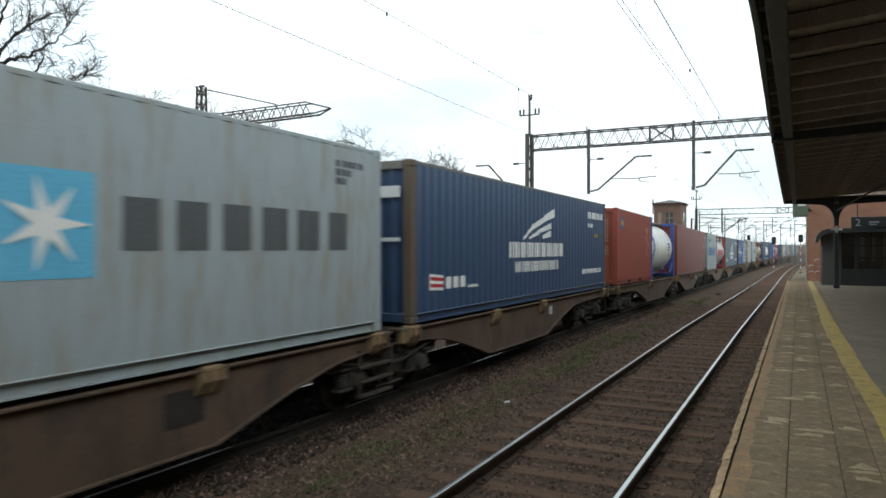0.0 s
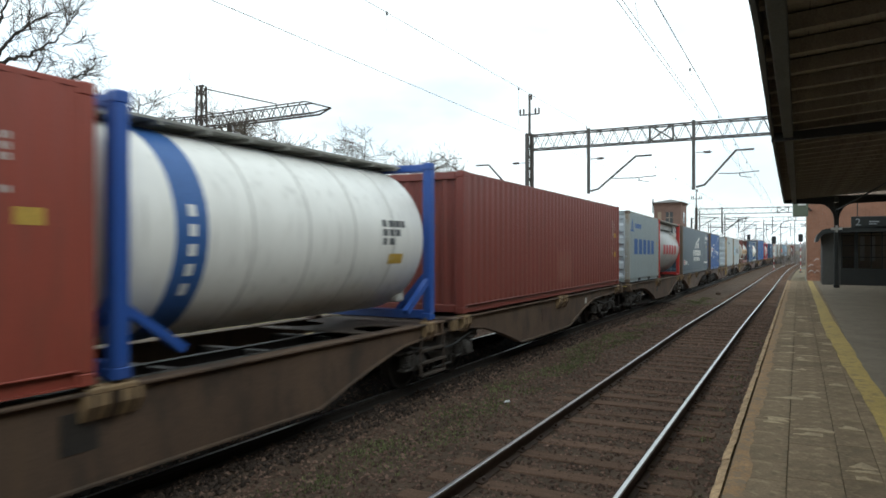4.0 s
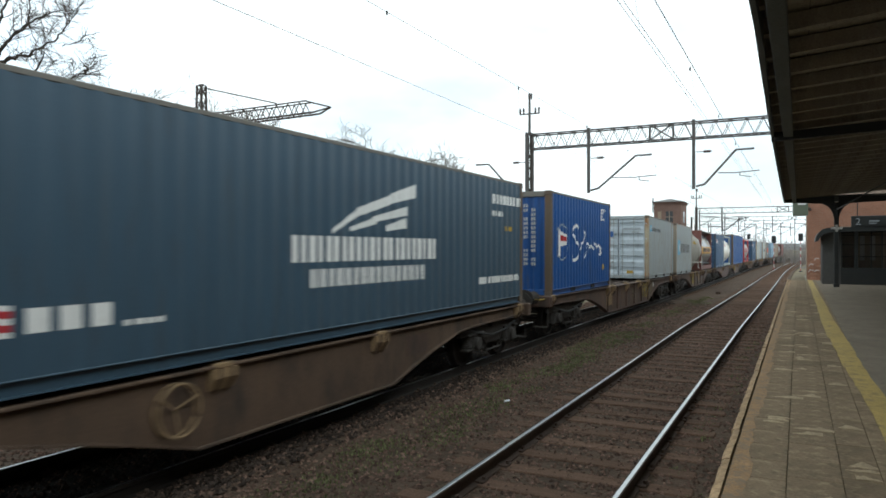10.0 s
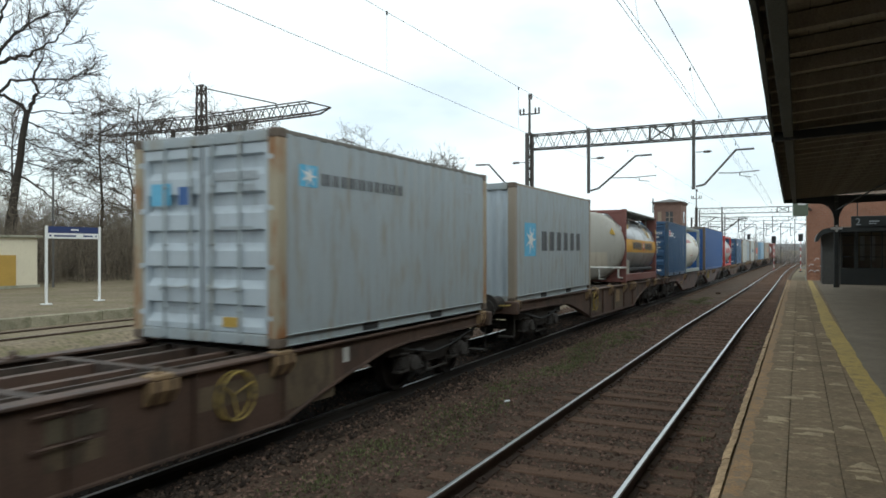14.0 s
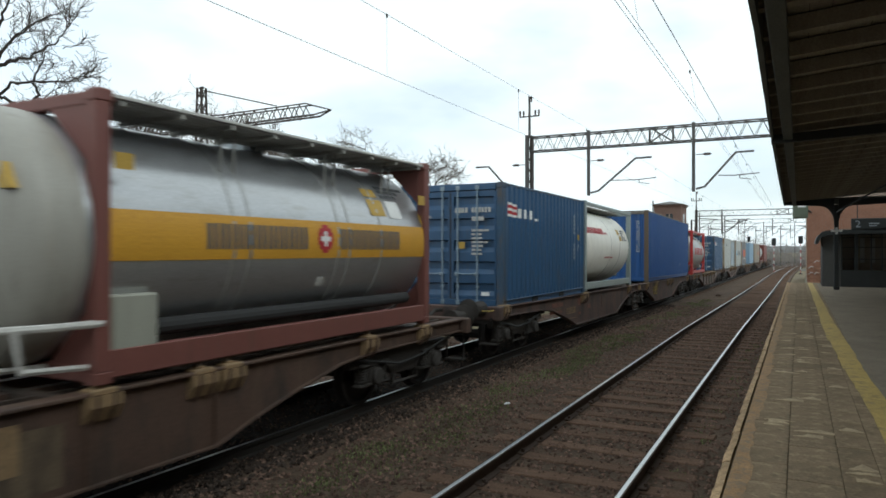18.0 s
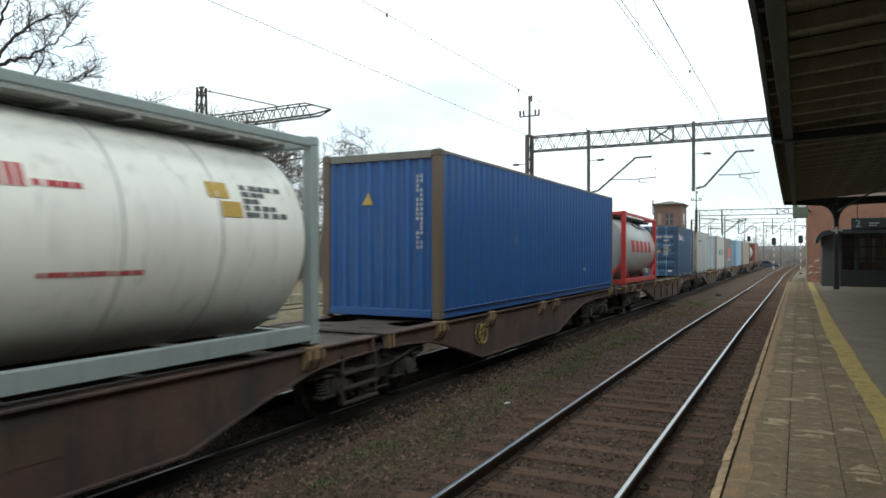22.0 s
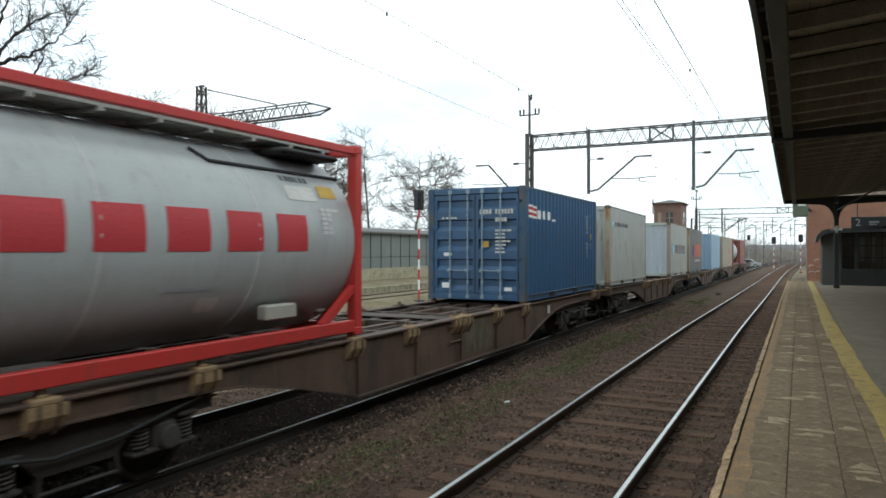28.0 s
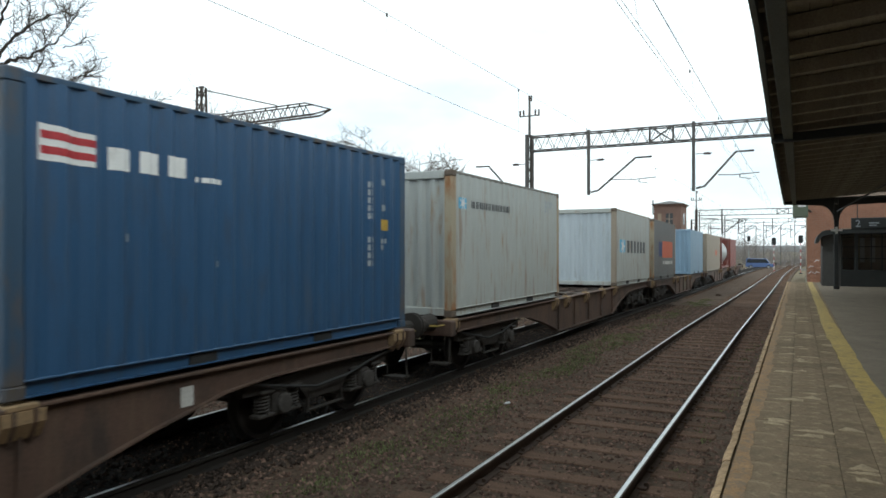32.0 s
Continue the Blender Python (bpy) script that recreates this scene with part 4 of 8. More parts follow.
def wires():
    spans = (-40.0, 32.0, 76.0, 118.0, 170.0, 300.0)

    def run(name, x, z, sag, r, label, slip=0.0):
        pts = []
        for a, b_ in zip(spans, spans[1:]):
            for k in range(12):
                y = a + (b_ - a) * k / 12
                q = k / 12
                pts.append((x + bend(y) + slip * 4 * q * (1 - q), y, z - sag * 4 * q * (1 - q)))
        return solid(name, B().tube(pts, r, 5), M_WIRE, label, "wire")

    for x, dx in ((NEAR, 0.0), (TRAIN, 0.1)):
        zc = Z_CONT if x == NEAR else 5.40
        run("contact_wire", x + dx + (0.122 if x == NEAR else -0.006), zc, 0.0 if x == NEAR else 0.03, 0.0042 if x == NEAR else 0.0021, "thin dark contact wire over the track")
        run("contact_wire", x + dx + (0.19 if x == NEAR else 0.006), zc, 0.0 if x == NEAR else 0.03, 0.0042 if x == NEAR else 0.0021, "thin dark contact wire over the track")
        run("messenger_wire", x + dx, Z_MESS, 0.0 if x == NEAR else 0.1, 0.008 if x == NEAR else 0.004, "thin dark messenger wire above the contact wire", 0.06 if x == NEAR else 0.0)
        y = 4.0
        while y < 110:
            solid("dropper", B().tube([(x + dx + (0.15 if x == NEAR else 0) + bend(y), y, zc), (x + dx + bend(y), y, Z_MESS - (0.09 if x == TRAIN else 0))], 0.0022, 4)
                  .spin([(0.008, 0.06), (0.02, 0.08), (0.02, 0.12), (0.008, 0.14)], 6, "z", (x + dx + bend(y), y, Z_MESS - 0.2)), M_WIRE, "thin dropper wire with a clamp between the two wires", "wire", group="droppers")
            y += 6.5


wires()


def cross_mast():
    """Lattice mast between the far tracks with two arms."""
    g = thing("lattice_mast", "rusty lattice catenary mast with two trussed arms on the far platform", "mast")
    x, y, top, zb = -25.5, 24.4, 10.1, 0.0
    legs = B()
    w0, w1 = 0.31, 0.14
    for sx in (-1, 1):
        for sy in (-1, 1):
            part("leg", B().bar((x + sx * w0, y + sy * w0, zb), (x + sx * w1, y + sy * w1, top), 0.075), M_STEELRUST, g)
    n = 16
    for k in range(n):
        z, zz = zb + (top - zb) * k / n, zb + (top - zb) * (k + 1) / n
        a, c = w0 + (w1 - w0) * k / n, w0 + (w1 - w0) * (k + 1) / n
        for s in (-1, 1):
            legs.bar((x - a, y + s * a, z), (x + c, y + s * c, zz), 0.032).bar((x + a, y + s * a, z), (x - c, y + s * c, zz), 0.032)
            legs.bar((x + s * a, y - a, z), (x + s * c, y + c, zz), 0.032)
    legs.bar((x - w1, y, top), (x + w1, y, top), 0.1)
    part("lacing", legs, M_STEELRUST, g)
    for xe, ztip in ((-17.9, 8.35), (-33.0, 8.3)):
        arm = B()
        s = 1 if xe > x else -1
        L = abs(xe - x)
        part_chords = B()
        for sy in (-0.22, 0.22):
            part_chords.bar((x, y + sy, 8.05), (xe - s * 0.75, y + sy, 8.05 + 0.12), 0.07).bar((x, y + sy, 8.62), (xe - s * 1.2, y + sy, 8.70), 0.05)
            part_chords.bar((xe - s * 0.75, y + sy, 8.17), (xe, y, ztip), 0.055).bar((xe - s * 1.2, y + sy, 8.70), (xe, y, ztip), 0.05)
        a = part("arm", part_chords, M_STEELRUST, g)
        k = 10
        for i in range(k):
            p, q = x + s * (L - 1.2) * i / k, x + s * (L - 1.2) * (i + 1) / k
            for sy in (-0.22, 0.22):
                arm.bar((p, y + sy, 8.07), ((p + q) / 2, y + sy, 8.66), 0.03).bar(((p + q) / 2, y + sy, 8.66), (q, y + sy, 8.1), 0.03)
        part("arm_lacing", arm, M_STEELRUST, a, kind="stuff")
    part("tie_rod", B().tube([(x, y, top - 0.1), (-20.9, y, 8.8)], 0.03, 6), M_STEELRUST, g)
    for px in (-23.7, -27.4):
        d = part("drop_post", B().box(px - 0.08, px + 0.08, y - 0.09, y + 0.09, 5.0, 8.1, 0.01), M_STEELRUST, g)
        if px > -26:
            part("hanger_arm", B().tube([(px + 0.1, y, 5.1), (px + 0.5, y, 5.5), (px + 2.2, y, 7.0), (px + 2.9, y, 7.0)], 0.05, 7), M_STEELRUST, d)
            part("steady_arm", B().tube([(px + 1.2, y, 6.2), (px + 4.3, y, 6.35)], 0.025, 6), M_STEELRUST, d)
    part("climb_guard", B().box(x - 0.42, x + 0.42, y - 0.42, y + 0.42, 2.05, 2.12), M_STEELRUST, g)
    part("warning_plate", B().box(x - 0.36, x - 0.1, y - 0.45, y - 0.43, 1.25, 1.5), M_WHITE, g)
    part("yellow_band", B().box(x + 0.15, x + 0.3, y - 0.42, y - 0.38, 0.9, 1.7), M_YELPAINT, g)


cross_mast()


# ---------------- far platform ----------------
def far_platform():
    base = B().box(-60, -20.62, -60, 62, -0.33, PLAT2 - 0.02)
    pl = solid("platform_far", base, M_GRAVEL, "low far platform of dry earth with a mossy concrete edge", "platform", kind="structure")
    rng = random.Random(2)
    me = B().box(-0.16, 0.16, 0.006, 1.194, -0.5, 0.0, 0.015).mesh("edge_block")
    me.materials.append(M_MOSSCONC)
    for k in range(46):
        q = part("edge_block", me, M_MOSSCONC, pl, "mossy concrete edge block")
        q.matrix_basis = pose(-20.46 + rng.uniform(-0.02, 0.02), 2 + 1.2 * k, PLAT2 + rng.uniform(-0.02, 0.015))
    # station name board between two white posts
    s = thing("station_name_board", "navy and white station name board on two white posts", "sign")
    for y in (15.9, 18.05):
        p = part("post", B().box(-24.35, -24.27, y - 0.04, y + 0.04, PLAT2, 3.12, 0.01), M_WHITEPOST, s)
        part("foot", B().box(-24.45, -24.17, y - 0.14, y + 0.14, PLAT2 - 0.01, PLAT2 + 0.03), M_WHITEPOST, p)
    part("board", B().box(-24.33, -24.29, 15.96, 17.99, 2.86, 3.1), M_NAVY, s)
    part("panel", B().box(-24.33, -24.29, 15.96, 17.99, 2.655, 2.855), M_WHITE, s)
    part("text_bar", B().box(-24.285, -24.28, 16.85, 17.15, 2.96, 3.01), M_WHITE, s)
    for a, b_ in ((16.0, 16.07), (16.18, 17.05), (17.35, 17.75), (17.84, 17.92)):
        part("text_bar", B().box(-24.285, -24.28, a, b_, 2.725, 2.785), M_NAVY, s)
    i = thing("notice_board", "grey steel notice board with two glazed poster panels", "notice board")
    for y in (21.55, 23.6):
        part("post", B().box(-26.38, -26.24, y - 0.09, y + 0.09, PLAT2 - 0.02, 2.27, 0.02), M_GREYPAINT, i)
    part("cabinet", B().box(-26.40, -26.26, 21.6, 23.5, 1.15, 2.25, 0.02), M_GREYPAINT, i)
    part("poster", B().box(-26.255, -26.25, 21.72, 22.46, 1.25, 2.15), M_PAPER, i)
    part("poster", B().box(-26.255, -26.25, 22.62, 23.4, 1.25, 2.15), M_PAPER, i)
    part("yellow_sheet", B().box(-26.247, -26.243, 21.85, 22.32, 1.6, 2.12), M_YELMARK, i)
    part("print", B().box(-26.247, -26.243, 22.0, 22.2, 1.32, 1.5).box(-26.247, -26.243, 22.9, 23.05, 1.95, 2.0), M_NAVY, i)
    h = thing("utility_hut", "cream plastered utility hut with an ochre door", "hut")
    part("wall", B().box(-41, -36.0, 18.0, 23.05, PLAT2 - 0.1, 2.85), M_CREAM, h)
    part("roof", B().box(-41.2, -35.8, 17.8, 23.25, 2.85, 2.98, 0.02), M_CONC, h)
    part("door", B().box(-35.995, -35.95, 19.3, 21.9, PLAT2 - 0.05, 1.95, 0.01), M_OCHREDOOR, h)
    part("plinth", B().box(-41.1, -35.9, 17.9, 23.15, PLAT2 - 0.1, PLAT2 + 0.12, 0.02), M_CONC, h)
    # stair cover, long grey panelled box with a shallow roof
    c = thing("stair_shelter", "grey panelled shelter over a stairway on the far platform", "shelter")
    x0, x1, y0, y1, top = -28.3, -25.3, 37.6, 53.5, 3.35
    part("roof", B().prism([(x0 - 0.3, top), (x1 + 0.3, top), (x1 + 0.3, top + 0.12), ((x0 + x1) / 2, top + 0.45), (x0 - 0.3, top + 0.12)], y0 - 0.5, y1 + 0.4, "y"), M_ROOFTIN, c)
    part("back_wall", B().box(x0, x0 + 0.1, y0, y1, PLAT2, PLAT2 + 0.8), M_PANEL, c)
    for k in range(13):
        part("back_post", B().box(x0, x0 + 0.08, y0 + 1.3 * k - 0.03, y0 + 1.3 * k + 0.03, PLAT2 + 0.8, top), M_PANEL, c)
    part("end_wall", B().box(x0, x1, y1 - 0.1, y1, PLAT2, top), M_PANEL, c)
    part("low_wall", B().box(x1 - 0.06, x1 + 0.1, y0, y1, PLAT2 - 0.05, PLAT2 + 0.75, 0.02), M_MOSSCONC, c)
    k, y = 0, y0
    while y < y1 - 0.5:
        p = part("side_panel", B().box(x1 - 0.05, x1, y + 0.03, y + 1.26, PLAT2 + 0.75, 1.75), M_PANEL, c)
        part("upper_panel", B().box(x1 - 0.05, x1, y + 0.03, y + 1.26, 1.79, top), M_PANEL, p)
        part("post", B().box(x1 - 0.07, x1 + 0.03, y - 0.03, y + 0.03, PLAT2, top), M_DARKIRON, c)
        y += 1.29
    for x in (x0 + 0.05, x0 + 1.0, x0 + 2.0, x1 - 0.05):
        part("end_post", B().box(x - 0.04, x + 0.04, y0 - 0.05, y0 + 0.05, PLAT2, top), M_PANEL, c)
    for k in range(14):
        x = x0 + 0.25 + k * 0.2
        part("baluster", B().tube([(x, y0, PLAT2), (x, y0, 2.1)], 0.016, 5), M_PANEL, c)
    part("parapet", B().box(x0, x1, y0 - 0.03, y0 + 0.03, PLAT2, PLAT2 + 0.95), M_DARKGREEN, c, "dark green parapet")
    # direction sign on a thin post
    d = thing("platform_number_sign", "small navy direction sign on a thin grey post", "sign")
    part("post", B().tube([(-26.9, 30.9, PLAT2 - 0.02), (-26.9, 30.9, 2.9)], 0.04, 6), M_GREYPAINT, d)
    part("board", B().box(-28.5, -25.4, 30.8, 30.86, 2.44, 2.84), M_NAVY, d)
    for text, x in (("12", -28.2), ("2", -26.6), ("10", -25.72)):
        writing(text, 0.38, pose(x, 30.795, 2.64, 90, 0, 0), M_WHITE, d, "white track or platform number")
    for x0, x1 in ((-27.9, -27.7), (-27.4, -26.85), (-26.3, -26.05)):
        part("text_bar", B().box(x0, x1, 30.785, 30.795, 2.63, 2.69), M_WHITE, d)
    # small warning post
    w = thing("sign_post", "thin grey post with a pale plate", "sign")
    part("post", B().tube([(-28.6, 28.5, PLAT2 - 0.02), (-28.6, 28.5, 2.9)], 0.04, 6), M_GREYPAINT, w)
    part("plate", B().box(-28.75, -28.45, 28.44, 28.46, 2.0, 2.9), M_PLATE, w)
    # street lamp
    l = thing("street_lamp", "tall grey street lamp with one curved arm", "lamp")
    part("pole", B().tube([(-35.05, 23.3, PLAT2 - 0.05), (-35.05, 23.3, 6.35), (-34.95, 23.4, 6.75), (-34.4, 23.9, 6.98)], [0.06, 0.045, 0.04, 0.035], 8), M_STEEL, l)
    part("lamp_head", B().box(-34.5, -33.9, 23.8, 24.08, 6.9, 7.06, 0.05), M_STEEL, l)
    # colour light signal between the tracks
    signal(-16.3, 29.3, 5.15, "signal with a black head on a red and white banded post", True)


def signal(x, y, top, label, banded, r=0.05):
    s = thing("railway_signal", label, "signal", group="railway signals")
    b0 = -0.35 + (grade(y) if y > 60 else 0.0)
    part("base", B().box(x - 0.2, x + 0.2, y - 0.2, y + 0.2, b0 - 0.02, b0 + 0.2, 0.02), M_DARKIRON, s)
    n = 9
    for k in range(n):
        z, zz = b0 + 0.2 + (top - 1.1 - b0) * k / n, b0 + 0.2 + (top - 1.1 - b0) * (k + 1) / n
        part("post_band", B().tube([(x, y, z), (x, y, zz)], r, 8), (M_RED if k % 2 == 0 else M_WHITE) if banded else M_GREYPAINT, s)
    part("head", B().box(x - 0.27, x + 0.27, y - 0.1, y + 0.1, top - 0.98, top, 0.08), M_BLACK, s)
    for k in range(3):
        part("lens", B().spin([(0.07, 0), (0.07, -0.06), (0.09, -0.14)], 10, "y", (x, y - 0.1, top - 0.2 - 0.27 * k)), M_DARKGLASS, s)


far_platform()
signal(-8.2, 140, 4.95, "signal with a round black head on a grey post", False)
signal(-3.13 + bend(100), 100, 3.95, "signal with a black head on a red and white banded post", True, 0.035)
signal(-0.03 + bend(100), 100, 4.2, "signal with a black head on a red and white banded post", True, 0.035)


# ---------------- bare trees ----------------
def brush(name, count, x0, x1, y0, y1, h0, h1, seed, label, r=0.017, z=0.0):
    """A thicket of thin bare stems with side twigs."""
    rng = np.random.RandomState(seed)
    b = B()
    fine = r < 0.03
    for _ in range(count):
        x, y = rng.uniform(x0, x1), rng.uniform(y0, y1)
        h = h0 + (h1 - h0) * rng.uniform(0, 1) ** 1.4 * (0.65 + 0.35 * math.sin(x * 0.9 + 2 * math.sin(y * 0.31)))
        dx, dy = rng.uniform(-0.55, 0.55, 2) * h
        p = [Vector((x, y, z)), Vector((x + dx * 0.3, y + dy * 0.3, z + h * 0.5)), Vector((x + dx, y + dy, z + h))]
        b.tube(p, [r, r * 0.65, r * 0.3], 3, False)
        for _ in range(14 if fine else 9):
            q = rng.uniform(0.1, 0.98)
            s = p[0].lerp(p[1], q * 2) if q < 0.5 else p[1].lerp(p[2], q * 2 - 1)
            e = s + Vector((rng.uniform(-0.8, 0.8), rng.uniform(-0.8, 0.8), rng.uniform(-0.2, 0.55))) * h * 0.36
            m = s.lerp(e, 0.5) + Vector((rng.uniform(-0.08, 0.08), rng.uniform(-0.08, 0.08), rng.uniform(-0.02, 0.12))) * h * 0.5
            b.tube([s, m, e], [r * 0.5, r * 0.38, r * 0.22], 3, False)
    # far stems take the bark that has haze mixed in
    return solid(name, b.mesh(name), M_HAZETREE if "far" in name else M_BRUSH, label, "brush", kind="stuff")


def spread_tree(x, y, limbs, seed, label, twigs=None, dense=2.6):
    """Tree with limbs of (thick radius, thin radius, line of (sideways, height), turn about the trunk) and fine spreading twigs along them."""
    rng = random.Random(seed)
    t = thing("bare_tree", label, "tree", pose(x, y, 0, 0, 0, YAW), "bare trees")
    wood, crown = B(), B()

    def twig(p, d, length, r, level):
        pts, rad, seg = [p], [r], 4 - level
        for k in range(seg):
            d = (d + Vector((rng.uniform(-1, 1), rng.uniform(-1, 1), rng.uniform(-0.7, 0.8))) * 0.38).normalized()
            p = p + d * length / seg
            pts.append(p)
            rad.append(max(0.0105, r * (1 - 0.6 * (k + 1) / seg)))
        crown.tube(pts, rad, 3, False)
        if level < 2:
            for k in range(5 if level == 0 else 3):
                q = 0.2 + 0.8 * (k + rng.random()) / (5 if level == 0 else 3)
                i = min(int(q * seg), seg - 1)
                side = Vector((rng.uniform(-1, 1), rng.uniform(-1, 1), rng.uniform(-0.45, 0.55)))
                twig(pts[i].lerp(pts[i + 1], min(1.0, q * seg - i)), (d * 0.9 + side).normalized(), length * rng.uniform(0.35, 0.6), max(0.0105, r * 0.55), level + 1)

    for n, (r0, r1, line, *az) in enumerate(limbs):
        deep = rng.uniform(-0.35, 0.35) if n and not az else 0.0
        ca, sa = (math.cos(az[0]), math.sin(az[0])) if az else (1.0, 0.0)
        ctrl = [Vector((u * ca, u * sa + deep * k, z)) for k, (u, z) in enumerate(line)]
        pts = []
        for k in range(len(ctrl) - 1):
            for j in range(4):
                pts.append(ctrl[k].lerp(ctrl[k + 1], j / 4) + Vector((rng.uniform(-1, 1), rng.uniform(-1, 1), rng.uniform(-1, 1))) * (0.08 if n else 0.03))
        pts.append(ctrl[-1])
        m = len(pts) - 1
        wood.tube(pts, [r0 + (r1 - r0) * k / m for k in range(m + 1)], 8 if n == 0 else 6, False)
        if n == 0:
            continue
        run = sum((q - p).length for p, q in zip(pts, pts[1:]))
        for _ in range(int(run * dense)):
            q = rng.uniform(0.12, 1.0) ** 0.8 * m
            i = min(int(q), m - 1)
            d = (pts[i + 1] - pts[i]).normalized()
            side = Vector((rng.uniform(-0.8, 0.8), rng.uniform(-1, 1), rng.uniform(-0.55, 0.75)))
            twig(pts[i].lerp(pts[i + 1], q - i), (d * 0.8 + side).normalized(), rng.uniform(0.7, 2.0), rng.uniform(0.018, 0.034), 0)
    part("trunk", wood, M_BARK, t)
    part("crown", crown, twigs or M_TWIG, t, kind="stuff")
    return t


def wood_tree(x, y, height, reach, seed):
    """Slender tree of the wood: a crooked trunk, and limbs that spread in its upper half."""
    rng = random.Random(seed)
    lean = rng.uniform(-0.06, 0.06) * height
    trunk = [(lean * q + (rng.uniform(-0.25, 0.25) if q else 0.0), height * q - 0.3) for q in (0.0, 0.2, 0.4, 0.6, 0.8, 0.98)]
    limbs = [(height * 0.0115, 0.03, trunk)]
    n = 13
    for k in range(n):
        q = 0.40 + 0.58 * (k + rng.random()) / n
        i = min(int(q / 0.2), 4)
        u0 = trunk[i][0] + (trunk[i + 1][0] - trunk[i][0]) * (q / 0.2 - i)
        ln, z = reach * (1.25 - 0.85 * q) * rng.uniform(0.6, 1.25), height * q - 0.3
        up, az = rng.uniform(0.05, 0.6), rng.uniform(-1.2, 1.2)
        side = rng.choice((-1, 1))
        limbs.append((0.045, 0.012, ((u0, z), (u0 + side * ln * 0.4, z + ln * up * 0.6), (u0 + side * ln, z + ln * up)), az))
    return spread_tree(x, y, limbs, seed, "slender bare tree at the edge of a leafless wood", M_WOODTWIG, 3.0 if y < 60 else 4.5)


spread_tree(-43.7, 25.9, (
    (0.28, 0.17, ((-0.1, -0.2), (0.3, 3.6), (0.8, 6.6), (1.1, 9.1), (1.4, 10.7))),
    (0.14, 0.04, ((1.4, 10.7), (1.8, 11.5), (2.0, 12.0), (1.7, 12.7), (2.0, 13.7), (2.3, 14.5))),
    (0.13, 0.08, ((1.4, 10.7), (1.1, 11.2), (0.4, 11.6), (-0.4, 11.8), (-1.3, 12.2))),
    (0.10, 0.02, ((-0.5, 11.8), (0.4, 12.7), (1.8, 12.8), (3.8, 12.7), (4.7, 13.1), (5.8, 13.2))),
    (0.05, 0.015, ((1.4, 10.7), (2.8, 10.8), (4.9, 10.7), (5.6, 10.6))),
    (0.06, 0.015, ((1.3, 10.3), (2.3, 9.7), (3.5, 9.2), (4.9, 8.4))),
    (0.05, 0.015, ((1.1, 9.1), (2.1, 8.6), (3.5, 8.3), (4.9, 8.2))),
    (0.05, 0.015, ((0.95, 7.7), (2.4, 7.3), (3.8, 7.0), (4.9, 6.9))),
    (0.07, 0.02, ((0.9, 6.8), (2.3, 5.9), (3.1, 5.0), (4.2, 4.2))),
    (0.05, 0.02, ((1.0, 8.4), (0.0, 8.6), (-1.0, 8.7))),
    (0.07, 0.03, ((0.8, 6.6), (0.0, 7.1), (-1.0, 7.3))),
    (0.04, 0.015, ((1.8, 11.5), (2.8, 12.0), (3.5, 12.6))),
    (0.04, 0.015, ((1.9, 11.8), (3.1, 11.5), (4.5, 11.2)))), 3, "tall bare tree with spreading twiggy branches behind the hut")
spread_tree(-45.6, 24.9, (
    (0.38, 0.20, ((-0.1, -0.2), (0.1, 7.3), (0.5, 11.9), (0.9, 15.7))),
    (0.14, 0.02, ((0.5, 11.9), (1.9, 13.7), (2.8, 13.9), (4.0, 14.0), (4.4, 14.2), (5.8, 14.8), (6.5, 15.4), (7.2, 16.1))),
    (0.13, 0.02, ((0.6, 12.5), (1.9, 14.2), (2.6, 15.2), (3.7, 15.9), (4.5, 16.4), (5.8, 16.8))),
    (0.12, 0.04, ((0.7, 14.0), (1.9, 16.4), (2.4, 17.3), (3.0, 18.5))),
    (0.06, 0.02, ((3.7, 15.9), (3.9, 17.1), (4.0, 18.2))),
    (0.05, 0.02, ((2.6, 15.2), (3.3, 16.2), (3.7, 17.4))),
    (0.04, 0.015, ((4.4, 14.2), (4.4, 15.2), (4.7, 16.1))),
    (0.03, 0.012, ((5.8, 14.8), (6.8, 15.0), (7.5, 15.2))),
    (0.10, 0.03, ((0.2, 9.0), (-1.5, 10.2), (-3.0, 11.4)))), 5, "tall bare tree with thick arching limbs behind the hut")
TREES = ((-47, 35, 13.9, 3.2), (-42.6, 35, 13.4, 3.2), (-44.7, 36, 11.5, 3.2), (-40, 33, 11.8, 3.0), (-36.5, 36, 11.6, 2.9), (-33, 35.5, 10.8, 2.9), (-31, 36, 9.6, 2.9), (-38, 42, 11, 3.2),
         (-34, 44, 9.8, 3.2), (-46.5, 65, 12.0, 3.4), (-42.4, 65, 14.5, 3.4), (-36.6, 65, 12.2, 4.2), (-34.2, 64, 10.4, 3.2), (-50, 50, 13, 3.4), (-45, 52, 11.5, 3.3), (-40, 55, 10.8, 3.3), (-53, 32, 12.5, 3.7),
         (-39.5, 47, 10.8, 3.0), (-48, 42, 12.8, 3.2), (-37.5, 38.5, 10.5, 2.9))
for k, (tx, ty, th, ts) in enumerate(TREES):
    wood_tree(tx, ty, th * 1.03, ts * 1.25, 11 + k)
brush("thicket", 2300, -58, -38.2, 20, 40, 2.0, 7.4, 31, "dense brown leafless thicket behind the far platform")
brush("thicket", 2500, -56, -30.5, 38, 66, 2.0, 7.2, 32, "dense brown leafless thicket behind the far platform")
brush("thicket", 1100, -90, -60, 10, 90, 5, 9, 35, "dense brown leafless thicket behind the far platform", 0.07)
brush("thicket", 900, -44, -24, 62, 110, 2.5, 5.5, 33, "dense brown leafless thicket along the line", 0.03)
